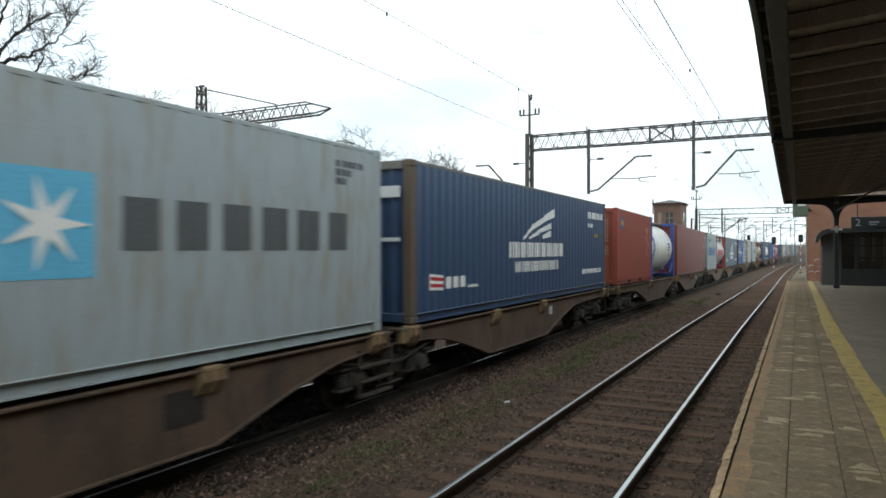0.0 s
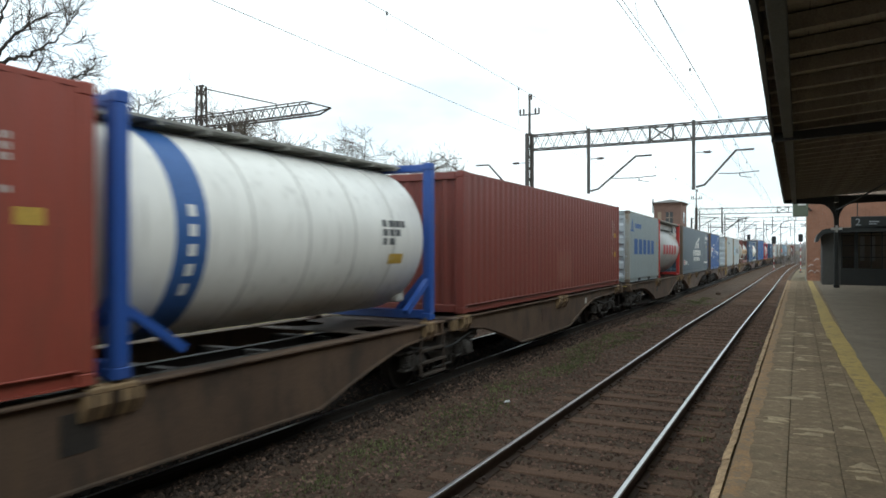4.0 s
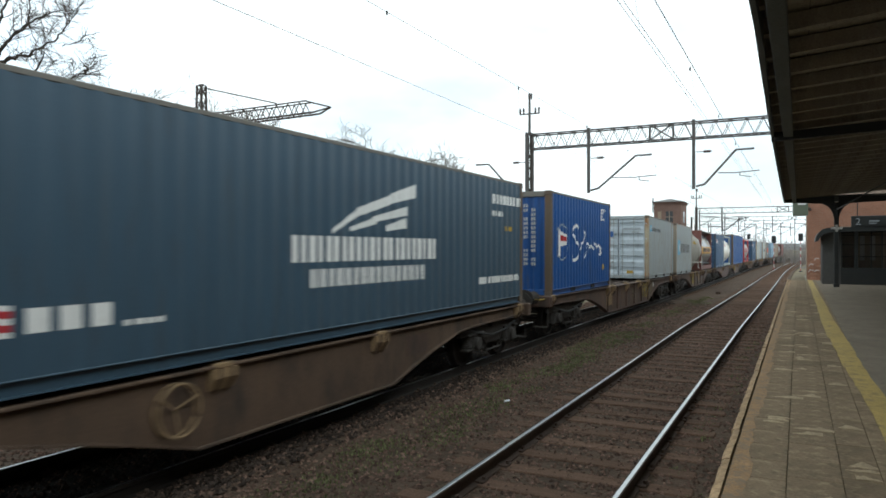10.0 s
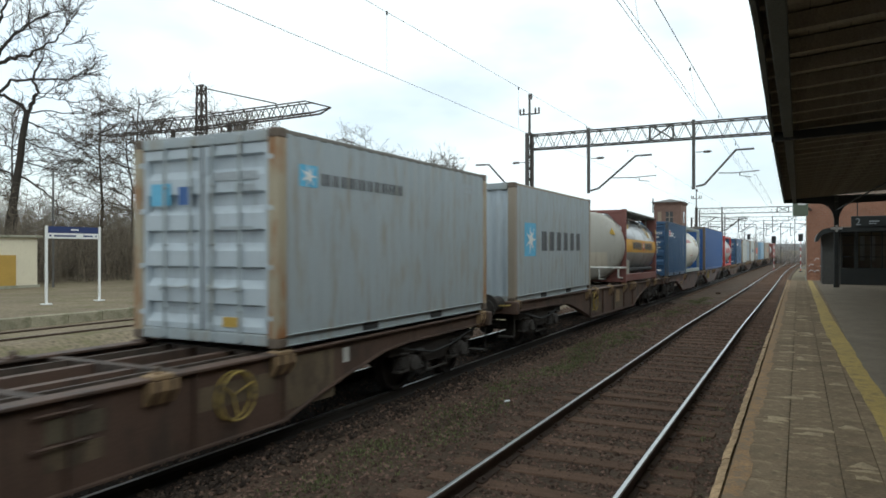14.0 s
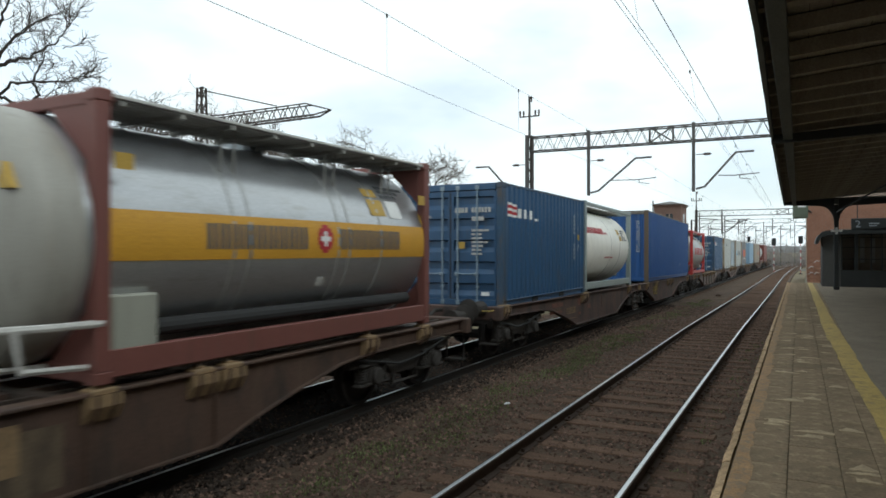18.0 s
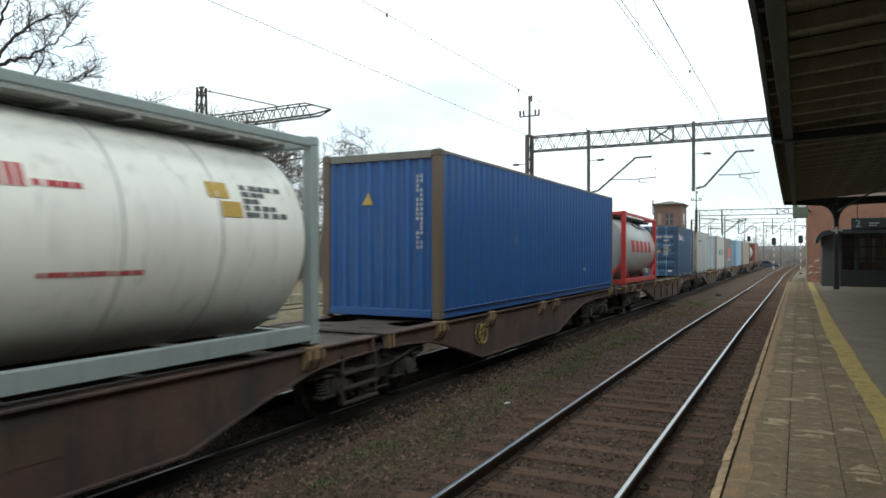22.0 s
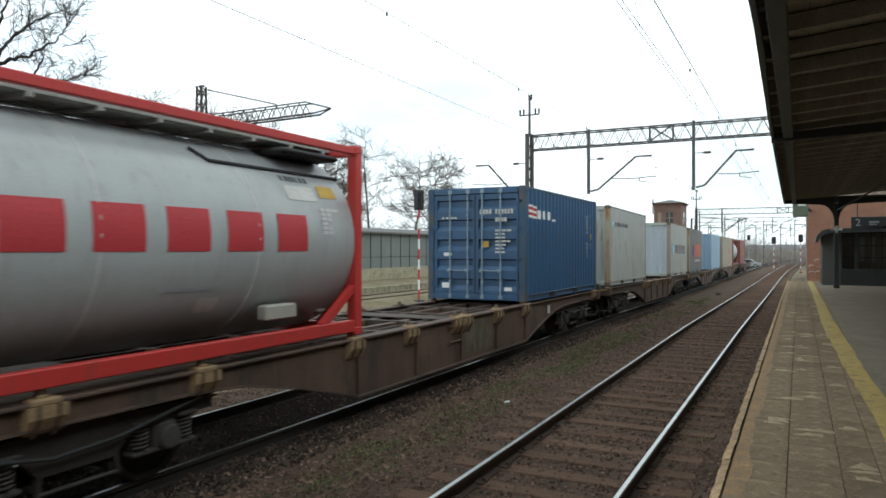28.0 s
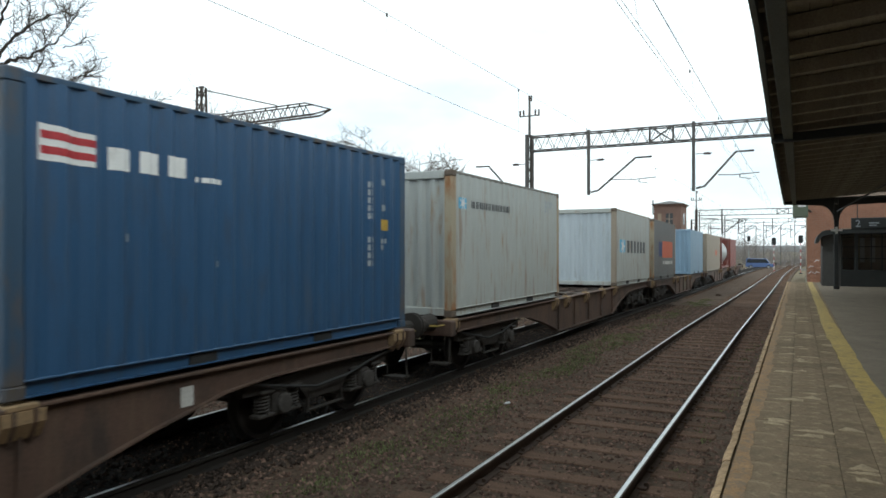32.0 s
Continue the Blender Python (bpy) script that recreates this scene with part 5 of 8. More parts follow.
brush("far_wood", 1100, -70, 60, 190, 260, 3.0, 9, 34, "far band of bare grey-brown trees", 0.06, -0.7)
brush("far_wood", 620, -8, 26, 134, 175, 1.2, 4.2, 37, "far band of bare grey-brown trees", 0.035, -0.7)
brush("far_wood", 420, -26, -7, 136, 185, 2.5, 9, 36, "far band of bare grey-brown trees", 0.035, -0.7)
blades("dry_grass", [(random.Random(k).uniform(-36, -21.5), random.Random(k + 500).uniform(8, 48), 0.9, 45) for k in range(170)], 0.14, M_DRYGRASS, "dry straw-coloured grass on the far platform", 9)
# pale grey of both backdrops has the haze painted in
solid("backdrop", B().box(-900, 900, 1400, 1402, -5, 11), surf("hazed_far_woods", (0.34, 0.355, 0.37), 1, 0, 0.1, 0.02, 0.2, 0), "hazy grey far woods on the horizon", "distance", kind="backdrop")
solid("backdrop", B().box(-700, -698, -300, 1400, -5, 14), bpy.data.materials["hazed_far_woods"], "hazy grey far woods on the horizon", "distance", kind="backdrop")


# ---------------- distance along the line ----------------
def tower():
    t = thing("brick_tower", "old square red brick tower with a low hipped roof", "tower")
    x0, x1, y0, y1, top = -15.15, -12.1, 84, 88.3, 7.7
    part("wall", B().box(x0, x1, y0, y1, -0.9, top, 0.0), M_BRICKOLD, t)
    part("roof", B().add([(x0 - 0.35, y0 - 0.35, top), (x1 + 0.35, y0 - 0.35, top), (x1 + 0.35, y1 + 0.35, top), (x0 - 0.35, y1 + 0.35, top), ((x0 + x1) / 2, (y0 + y1) / 2, top + 0.5)],
                         [(0, 1, 4), (1, 2, 4), (2, 3, 4), (3, 0, 4), (3, 2, 1, 0)]), M_ROOFTIN, t)
    part("cornice", B().box(x0 - 0.12, x1 + 0.12, y0 - 0.12, y1 + 0.12, top - 0.22, top - 0.002), M_BRICKOLD, t)
    for x, wd in ((x0 + 0.45, 0.4), (x0 + 1.35, 0.8)):
        w = part("window", B().box(x, x + wd, y0 - 0.03, y0 + 0.05, 5.3, 6.6), M_DARKGLASS if wd > 0.5 else M_TANPANE, t)
        part("window_frame", B().box(x + wd / 2 - 0.04, x + wd / 2 + 0.04, y0 - 0.05, y0, 5.3, 6.6).box(x, x + wd, y0 - 0.05, y0, 5.9, 5.98), M_BRICKJ, w)
    part("window", B().box(x1 - 0.05, x1 + 0.03, y0 + 1.5, y0 + 2.6, 5.3, 6.6), M_DARKGLASS, t)
    part("lightning_rod", B().tube([(x0 - 0.08, y0 - 0.1, top - 1.2), (x0 - 0.08, y0 - 0.1, top + 0.5)], 0.07, 6), M_DARKIRON, t)


tower()
for k, (mx, my, mh) in enumerate(((-12, 100, 7.5), (-16.3, 150, 7.6), (-13.4, 148, 8.0), (-9.5, 108, 7.4), (-7.6, 152, 7.2), (-5.9, 145, 7.8), (-3.1, 150, 7.3), (-0.7, 158, 8.2), (2.5, 165, 9.0), (5.5, 185, 9.5), (-10.8, 170, 8.6), (-18.5, 175, 8.4))):
    m = thing("line_mast", "distant grey overhead line mast", "mast", group="distant masts")
    part("pole", B().bar((mx, my, -0.9), (mx, my, mh), 0.13), M_STEEL, m)
    part("crossarm", B().bar((mx, my, mh - 0.8), (mx + 2.4, my, mh - 1.0), 0.1).bar((mx, my, mh - 2.2), (mx + 2.1, my, mh - 1.0), 0.08), M_STEEL, m)
ROAD = grade(125.0) - 0.30
solid("road", B().box(-80, 80, 121, 129, -0.95, ROAD), M_ROAD, "asphalt road over the level crossing", "road", kind="structure")


def make_car(label, material, van=False):
    c = thing("van" if van else "car", label, "van" if van else "car", group="cars on the crossing")
    L, W, H = (4.3, 1.8, 1.7) if van else (4.05, 1.7, 1.38)
    s = L / 4.3
    low = [(-2.15 * s, 0.32), (2.1 * s, 0.32), (2.15 * s, 0.6), (2.0 * s, 0.78), (1.0 * s, 0.92), (-1.95 * s, 0.95), (-2.15 * s, 0.75)]
    part("body", B().prism(low, -W / 2, W / 2, "y"), material, c)
    cab = [(1.25 * s, 0.91), (0.55 * s, H - 0.02), (-1.45 * s, H), (-2.0 * s, 0.94)] if not van else [(1.5 * s, 0.9), (0.95 * s, H - 0.02), (-2.05 * s, H), (-2.13 * s, 0.94)]
    part("cabin", B().prism(cab, -W / 2 + 0.08, W / 2 - 0.08, "y"), material, c)
    inner = [(a * 0.93, 0.97 if b_ < 1 else b_ - 0.09) for a, b_ in cab]
    for y in (-W / 2 + 0.075, W / 2 - 0.075):
        part("side_window", B().prism(inner, y - 0.006, y + 0.006, "y"), M_DARKGLASS, c)
    for x in (-1.35 * s, 1.3 * s):
        for y in (-W / 2 + 0.08, W / 2 - 0.08):
            w = part("wheel", B().spin([(0.2, -0.1), (0.31, -0.1), (0.31, 0.1), (0.2, 0.1)], 14, "y", (x, y, 0.31)), M_BLACK, c)
            part("rim", B().spin([(0.04, -0.105), (0.19, -0.104), (0.19, 0.104), (0.04, 0.105)], 12, "y", (x, y, 0.31)), M_CARGREY, w)
    part("headlight", B().box(2.08 * s, 2.16 * s, -0.7, -0.4, 0.6, 0.74), M_WHITE, c)
    part("headlight", B().box(2.08 * s, 2.16 * s, 0.4, 0.7, 0.6, 0.74), M_WHITE, c)
    return c


# ---------------- wagons ----------------
def bogie(parent, y):
    """Two-axle bogie with coil springs over winged axle boxes; its wheelsets turn."""
    b = part("bogie", B().box(-0.75, 0.75, -0.22, 0.22, 0.52, 0.78, 0.03), M_BOGIE, parent, "oily steel bogie")
    b.matrix_basis = pose(0, y, 0)
    for s in (-1, 1):
        x = s * 1.0
        poly = [(-1.52, 0.62), (-1.52, 0.74), (-0.62, 0.76), (-0.3, 0.83), (0.3, 0.83), (0.62, 0.76), (1.52, 0.74), (1.52, 0.62), (0.55, 0.60), (0.36, 0.40), (-0.36, 0.40), (-0.55, 0.60)]
        sm = part("side_member", B().prism(poly, x - 0.05, x + 0.05, "x").prism([(-1.54, 0.735), (-0.6, 0.755), (-0.28, 0.83), (0.28, 0.83), (0.6, 0.755), (1.54, 0.735), (1.54, 0.755), (0.6, 0.775), (0.28, 0.85), (-0.28, 0.85), (-0.6, 0.775), (-1.54, 0.755)], x - 0.11, x + 0.11, "x"), M_BOGIE, b)
        part("brake_hanger", B().bar((x + s * 0.02, -0.33, 0.62), (x + s * 0.05, -0.38, 0.24), 0.05, 0.03).bar((x + s * 0.02, 0.33, 0.62), (x + s * 0.05, 0.38, 0.24), 0.05, 0.03)
             .tube([(x + s * 0.05, -0.4, 0.26), (x + s * 0.05, 0.4, 0.26)], 0.022, 6), M_BOGIE, sm)
        for ay in (-0.9, 0.9):
            box = B().box(x - 0.09, x + 0.10, ay - 0.14, ay + 0.14, 0.34, 0.62, 0.04).box(x - 0.08, x + 0.09, ay - 0.38, ay + 0.38, 0.325, 0.375, 0.015)
            box.spin([(0.09, 0), (0.125, 0.01), (0.125, 0.05), (0.105, 0.065), (0.04, 0.07)], 14, "x", (x + (0.10 if s > 0 else -0.16), ay, 0.46))
            part("axle_box", box, M_DUSTSTEEL, b, "dusty axle box")
            for d in (-0.26, 0.26):
                pts = [(x + 0.09 * math.cos(a), ay + d + 0.09 * math.sin(a), 0.375 + 0.235 * a / 38) for a in [k * 38 / 44 for k in range(45)]]
                part("coil_spring", B().tube(pts, 0.015, 5).tube([(x, ay + d, 0.37), (x, ay + d, 0.62)], 0.055, 7), M_DUSTSTEEL, b)
                part("spring_cap", B().box(x - 0.12, x + 0.12, ay + d - 0.12, ay + d + 0.12, 0.605, 0.66, 0.02), M_BOGIE, b)
    part("air_hose", B().tube([(1.12, -1.75, 0.84), (1.13, -1.1, 0.70), (1.14, -0.3, 0.56), (1.14, 0.35, 0.60), (1.13, 1.0, 0.72), (1.12, 1.7, 0.84)], 0.02, 6), M_BLACK, b)
    part("brake_beam", B().tube([(-1.0, -0.36, 0.3), (1.0, -0.36, 0.3)], 0.035, 6).tube([(-1.0, 0.36, 0.3), (1.0, 0.36, 0.3)], 0.035, 6), M_BOGIE, b)
    wheels = []
    for ay in (-0.9, 0.9):
        if "w" not in WHEELMESH:
            w = B().tube([(-1.0, 0, 0), (1.0, 0, 0)], 0.075, 10)
            for s in (-1, 1):
                w.spin([(0.10, 0.70), (0.12, 0.67), (0.38, 0.70), (0.44, 0.685), (0.487, 0.685), (0.487, 0.71), (0.462, 0.725), (0.455, 0.82), (0.40, 0.815), (0.37, 0.765), (0.14, 0.80), (0.10, 0.82)] if s > 0 else
                       [(0.10, -0.82), (0.14, -0.80), (0.37, -0.765), (0.40, -0.815), (0.455, -0.82), (0.462, -0.725), (0.487, -0.71), (0.487, -0.685), (0.44, -0.685), (0.38, -0.70), (0.12, -0.67), (0.10, -0.70)], 28, "x")
                for k in range(4):
                    a = k * math.pi / 2
                    w.tube([(s * 0.77, 0.2 * math.cos(a), 0.2 * math.sin(a)), (s * 0.80, 0.2 * math.cos(a), 0.2 * math.sin(a))], 0.025, 6)
            WHEELMESH["w"] = w.mesh("wheelset", True)
            WHEELMESH["w"].materials.append(M_WHEEL)
        q = part("wheelset", WHEELMESH["w"], M_WHEEL, b)
        WHEELS.append((q, ay))
        wheels.append(q)
    return b


WHEELMESH, WHEELS, MOVERS = {}, [], []


def wagon(y0, y1, bogies, joints, seats, label, material, wheel_at=None, bars=(), rungs=None, wheel_r=0.26, wheel_mat=None):
    """Flat container wagon with fish-bellied side beams; places are metres along the train."""
    mid = (y0 + y1) / 2
    w = thing("container_wagon", label, "wagon", group="wagons of the freight train")
    MOVERS.append((w, mid, 0.0))
    tone = random.Random(int(y0 * 10))
    ends = [y0 + 0.62] + [e for j in joints for e in (j - 0.13, j + 0.13)] + [y1 - 0.62]
    for k in range(0, len(ends), 2):
        a, c = ends[k] - mid, ends[k + 1] - mid
        own = [q - mid for q in bogies if a - 0.6 < q - mid < c + 0.6]
        b0, b1 = own[0], own[-1]
        inner = ((0.9, 0.84), (1.55, 0.785), (2.4, 0.595), (3.0, 0.43), (3.6, 0.255))
        outer = ((1.2, 0.84), (1.9, 0.785), (2.8, 0.60), (3.5, 0.43), (4.1, 0.255))
        e0, e1 = (inner if b0 < a + 0.4 else outer), (inner if b1 > c - 0.4 else outer)
        s0, s1 = b0 + e0[-1][0], b1 - e1[-1][0]
        bot = [(a, 0.86)] + [(b0 + q, z) for q, z in e0] + [(b1 - q, z) for q, z in reversed(e1)] + [(c, 0.86)]
        for s in (-1, 1):
            x = s * 1.13
            bm = part("side_beam", B().prism(bot + [(c, 1.06), (a, 1.06)], x - 0.012, x + 0.012, "x"), material, w)
            part("top_flange", B().box(x - 0.12, x + 0.085, a, c, 1.03, 1.062, 0.006), material, bm)
            fl = B()
            for (ya, za), (yb, zb) in zip(bot, bot[1:]):
                fl.add([(x - 0.09, ya, za), (x + 0.07, ya, za), (x + 0.07, yb, zb), (x - 0.09, yb, zb), (x - 0.09, ya, za - 0.02), (x + 0.07, ya, za - 0.02), (x + 0.07, yb, zb - 0.02), (x - 0.09, yb, zb - 0.02)],
                       [(0, 1, 2, 3), (7, 6, 5, 4), (0, 4, 5, 1), (1, 5, 6, 2), (2, 6, 7, 3), (3, 7, 4, 0)])
            part("bottom_flange", fl, material, bm)
            n = max(1, int((s1 - s0) / 1.35))
            for i in range(n + 1):
                if joints:
                    break
                bay = (s1 - s0) / n
                yy = s0 + bay * i
                part("stiffener", B().box(x, x + s * 0.055, yy - 0.012, yy + 0.012, 0.28, 1.03), material, bm)
                if s > 0 and i < n and tone.random() < 0.22:
                    ya, yb = yy + tone.uniform(0.05, 0.22), yy + bay - tone.uniform(0.05, 0.3)
                    za = tone.choice((0.32, 0.36, 0.60))
                    part("side_plate", B().box(x + 0.011, x + 0.016, ya, yb, za, tone.choice((0.97, 1.0, 0.85))), tone.choice((M_PATCHTAN, M_PATCHOLIVE)), bm)
        n = int((c - a) / 1.45)
        for i in range(n + 1):
            yy = a + 0.12 + (c - a - 0.24) * i / n
            # articulated units: inner beams coloured darker for the shade under their loads
            part("cross_beam", B().box(-1.12, 1.12, yy - 0.07, yy + 0.07, *((0.72, 0.90) if joints else (0.88, 1.035))), M_BOGIE if joints else M_DECK, w)
        for x in (-0.32, 0.32):
            part("centre_sill", B().box(x - 0.06, x + 0.06, a, c, *((0.66, 0.92) if joints else (0.80, 1.02))), M_BOGIE if joints else material, w)
        if not joints:
            part("deck_plate", B().box(-1.0, 1.0, (a + c) / 2 - 0.28, (a + c) / 2 + 0.28, 1.037, 1.048), M_DECK, w)
            for x in (-0.72, 0.72):
                part("deck_stringer", B().box(x - 0.025, x + 0.025, a + 0.2, c - 0.2, 0.95, 1.034), M_DECK, w)
        for yy in (b0, b1):
            if joints and min(abs(yy - a), abs(yy - c)) < 0.4:
                # deck over the shared bogie: narrows in two rounded bays towards the load
                e, way = (a, 1) if abs(yy - a) < 0.4 else (c, -1)
                half = [(1.01, 0.0), (1.01, 0.95), (0.90, 1.02), (0.72, 1.06), (0.50, 1.16), (0.38, 1.34), (0.38, 1.55), (0.50, 1.74), (0.72, 1.86), (1.01, 1.92), (1.01, 2.15)]
                ring = [(x, e + way * q) for x, q in half] + [(-x, e + way * q) for x, q in reversed(half)]
                dp = part("deck_plate", B().prism(ring, 1.034, 1.048, "z"), M_DECK, w)
                for x in (-0.3, 0.45):
                    part("deck_cover", B().box(x - 0.10, x + 0.10, e + way * 0.52, e + way * 0.62, 1.047, 1.056, 0.003), M_BOGIE, dp)
                part("deck_seam", B().box(-0.98, 0.98, e + way * 0.10, e + way * 0.13, 1.047, 1.054), M_BOGIE, dp)
                for q in (0.04, 0.16) if way > 0 else (0.10,):
                    part("end_rib", B().box(1.13, 1.215, e + way * q, e + way * (q + 0.05), 0.84, 1.06, 0.006), M_SEAT if way > 0 else material, w)
            else:
                part("deck_plate", B().box(-1.1, 1.1, max(a, yy - 0.9), min(c, yy + 0.9), 1.036, 1.05), M_DECK, w)
    for y, s in ((y0 - mid, 1), (y1 - mid, -1)):
        part("headstock", B().box(-1.3, 1.3, y + s * 0.62, y + s * 0.80, 0.80, 1.07, 0.02), material, w)
        for x in (-0.875, 0.875):
            f = part("buffer", B().spin([(0.09, 0), (0.11, s * 0.30), (0.13, s * 0.32), (0.16, s * 0.62)], 12, "y", (x, y + s * 0.0, 1.03)), M_BOGIE, w)
            part("buffer_head", B().spin([(0.05, -0.005 * s), (0.22, 0.015 * s), (0.22, 0.05 * s), (0.08, 0.08 * s)], 16, "y", (x, y, 1.03)), M_BOGIE, f)
        part("draw_hook", B().tube([(0, y + s * 0.6, 0.98), (0, y + s * 0.3, 0.98), (0, y + s * 0.05, 0.86), (0, y - s * 0.02, 0.98)], 0.04, 7), M_BOGIE, w)
        part("brake_hose", B().tube([(0.3, y + s * 0.6, 0.9), (0.32, y + s * 0.35, 0.6), (0.3, y + s * 0.1, 0.55), (0.25, y, 0.7)], 0.028, 7), M_BLACK, w)
        part("shunter_step", B().tube([(1.2, y + s * 0.75, 0.9), (1.2, y + s * 0.72, 0.32), (0.85, y + s * 0.72, 0.32), (0.85, y + s * 0.75, 0.9)], 0.018, 6).box(0.85, 1.2, y + s * 0.62, y + s * 0.82, 0.31, 0.335), M_BOGIE, w)
        part("grab_rail", B().tube([(1.15, y + s * 0.64, 1.0), (1.15, y + s * 0.38, 1.0), (0.7, y + s * 0.38, 1.0), (0.7, y + s * 0.64, 1.0)], 0.016, 6), M_YELPAINT, w)
    for j in joints:
        yy = j - mid - 0.55
        part("side_step", B().box(1.16, 1.19, yy - 0.42, yy - 0.38, 0.22, 0.88).box(1.16, 1.19, yy + 0.38, yy + 0.42, 0.22, 0.88).box(1.13, 1.22, yy - 0.42, yy + 0.42, 0.22, 0.25)
             .box(1.13, 1.22, yy - 0.42, yy + 0.42, 0.42, 0.45).box(1.13, 1.22, yy - 0.42, yy + 0.42, 0.62, 0.65), M_DECK, w, "steel side step")
    for y in bogies:
        bogie(w, y - mid)
    for y in seats:
        for s in (-1, 1):
            yy, w2 = y - mid, 0.17
            prof = [(s * 1.12, 0.80), (s * 1.17, 0.80), (s * 1.245, 0.93), (s * 1.245, 1.03), (s * 1.12, 1.03)]
            st = part("container_seat", B().prism(prof, yy - w2, yy + w2, "y").box(s * 1.06, s * 1.235, yy - 0.13, yy + 0.13, 1.03, 1.085, 0.012).box(s * 1.06, s * 1.18, yy - 0.045, yy + 0.045, 1.05, 1.108, 0.012), M_SEAT if s > 0 else material, w)
            if s > 0 and joints:
                part("web_stiffener", B().box(1.14, 1.165, yy - 0.05, yy + 0.05, 0.87, 0.99), material, st)
            if s > 0:
                for d in (-0.085, 0.085):
                    part("gusset", B().prism([(1.15, 0.76), (1.19, 0.78), (1.262, 0.93), (1.262, 1.04), (1.15, 1.04)], yy + d - 0.01, yy + d + 0.01, "y"), material, st)
            part("spigot", B().box(s * 1.10, s * 1.16, y - mid - 0.04, y - mid + 0.04, 1.085, 1.16, 0.015), M_CASTING, st)
    for y, z, a, h, mt in bars:
        part("data_panel", B().box(1.142, 1.148, y - mid - a / 2, y - mid + a / 2, z - h / 2, z + h / 2), mt, w)
    if wheel_at:
        y = wheel_at - mid
        ring = [(1.24, y + wheel_r * math.cos(k * math.pi / 12), 0.70 + wheel_r * math.sin(k * math.pi / 12)) for k in range(25)]
        h = part("brake_wheel", B().tube(ring, 0.014, 6).tube([(1.155, p[1], p[2]) for p in ring], 0.012, 6), wheel_mat or M_YELPAINT, w, "worn handbrake wheel")
        sp = B()
        for k in range(3):
            a = k * 2.094 + 0.5
            sp.tube([(1.16, y, 0.70), (1.24, y + wheel_r * math.cos(a), 0.70 + wheel_r * math.sin(a))], 0.011, 5)
        part("spokes", sp, wheel_mat or M_YELPAINT, h)
    if rungs:
        for z in (0.93, 0.66):
            part("step_rung", B().tube([(1.14, rungs - mid - 0.25, z), (1.19, rungs - mid - 0.25, z), (1.19, rungs - mid + 0.25, z), (1.14, rungs - mid + 0.25, z)], 0.014, 6), material, w)
    part("brake_reservoir", B().spin([(0.05, -0.62), (0.2, -0.55), (0.2, 0.55), (0.05, 0.62)], 14, "y", (0.15, (bogies[0] + bogies[1]) / 2 - mid + 0.4, 0.62)), M_BOGIE, w)
    return w


# ---------------- box containers ----------------
PITCH_C = 0.278


def ribs(y0, y1, pitch=PITCH_C, depth=0.036):
    """Turning points (place, depth) of a corrugated sheet."""
    n = max(1, round((y1 - y0) / pitch))
    p = (y1 - y0) / n
    out = []
    for k in range(n):
        a = y0 + k * p
        out += [(a, 0.0), (a + 0.27 * p, 0.0), (a + 0.5 * p, depth), (a + 0.77 * p, depth)]
    return out + [(y1, 0.0)]


def along(pts, y):
    for (a, da), (c, dc) in zip(pts, pts[1:]):
        if a <= y <= c:
            return da + (dc - da) * (y - a) / max(1e-6, c - a)
    return 0.0


def decal_side(name, parent, rects, material, pts, label=""):
    """Painted marks on the corrugated side that follow its ribs: rects of (y0, y1, z0, z1), or slanted with (…, dz, dtop)."""
    v, f = [], []
    for r in rects:
        y0, y1, z0, z1 = r[:4]
        sl, st = (r[4], r[5]) if len(r) > 4 else (0.0, 0.0)
        cuts = sorted({y0, y1, *[a for a, _ in pts if y0 < a < y1]})
        k = len(v)
        for y in cuts:
            x = 1.2135 - along(pts, y) + 0.0035
            q = (y - y0) / max(1e-6, y1 - y0)
            v += [(x, y, z0 + sl * q), (x, y, z1 + st * q)]
        f += [(k + 2 * i, k + 2 * i + 2, k + 2 * i + 3, k + 2 * i + 1) for i in range(len(cuts) - 1)]
    me = bpy.data.meshes.new(name)
    me.from_pydata(v, [], f)
    return part(name, me, material, parent, label, kind="stuff" if len(rects) > 1 and name in SMALL else "")


SMALL = ("code", "web_line", "small_print", "text_panel", "emblem_ring", "code_bar", "script", "band_lettering")


def letters(c, rects, material, geo, proud=0.006):
    """Each block of a brand word as a part of its own."""
    for r in rects:
        if isinstance(geo, list):
            decal_side("letter_block", c, [r], material, geo)
        else:
            decal_tank("letter_block", c, [r], material, geo, proud)


def word(y0, y1, z0, z1, n, gap=0.2):
    """Plain blocks, two strokes each, in place of the characters of a brand word."""
    out, p = [], (y1 - y0) / n
    for k in range(n):
        a = y0 + k * p
        w = p * (1 - gap)
        out += [(a + 0.08 * w, a + w * 0.9, z0, z1)] if n < 7 else [(a, a + w * 0.40, z0, z1), (a + w * 0.56, a + w * 0.94, z0, z1)]
    return out


def column(y0, y1, z0, z1, n, seed=1):
    """A column of small plain bars, two strokes each, for writing set upright."""
    rng = random.Random(seed)
    p, w, out = (z1 - z0) / n, y1 - y0, []
    for k in range(n):
        if rng.random() > 0.1:
            z = z0 + k * p
            out += [(y0, y0 + w * 0.36, z, z + p * 0.72), (y1 - w * 0.36, y1, z + p * 0.06 * rng.random(), z + p * 0.72)]
    return out


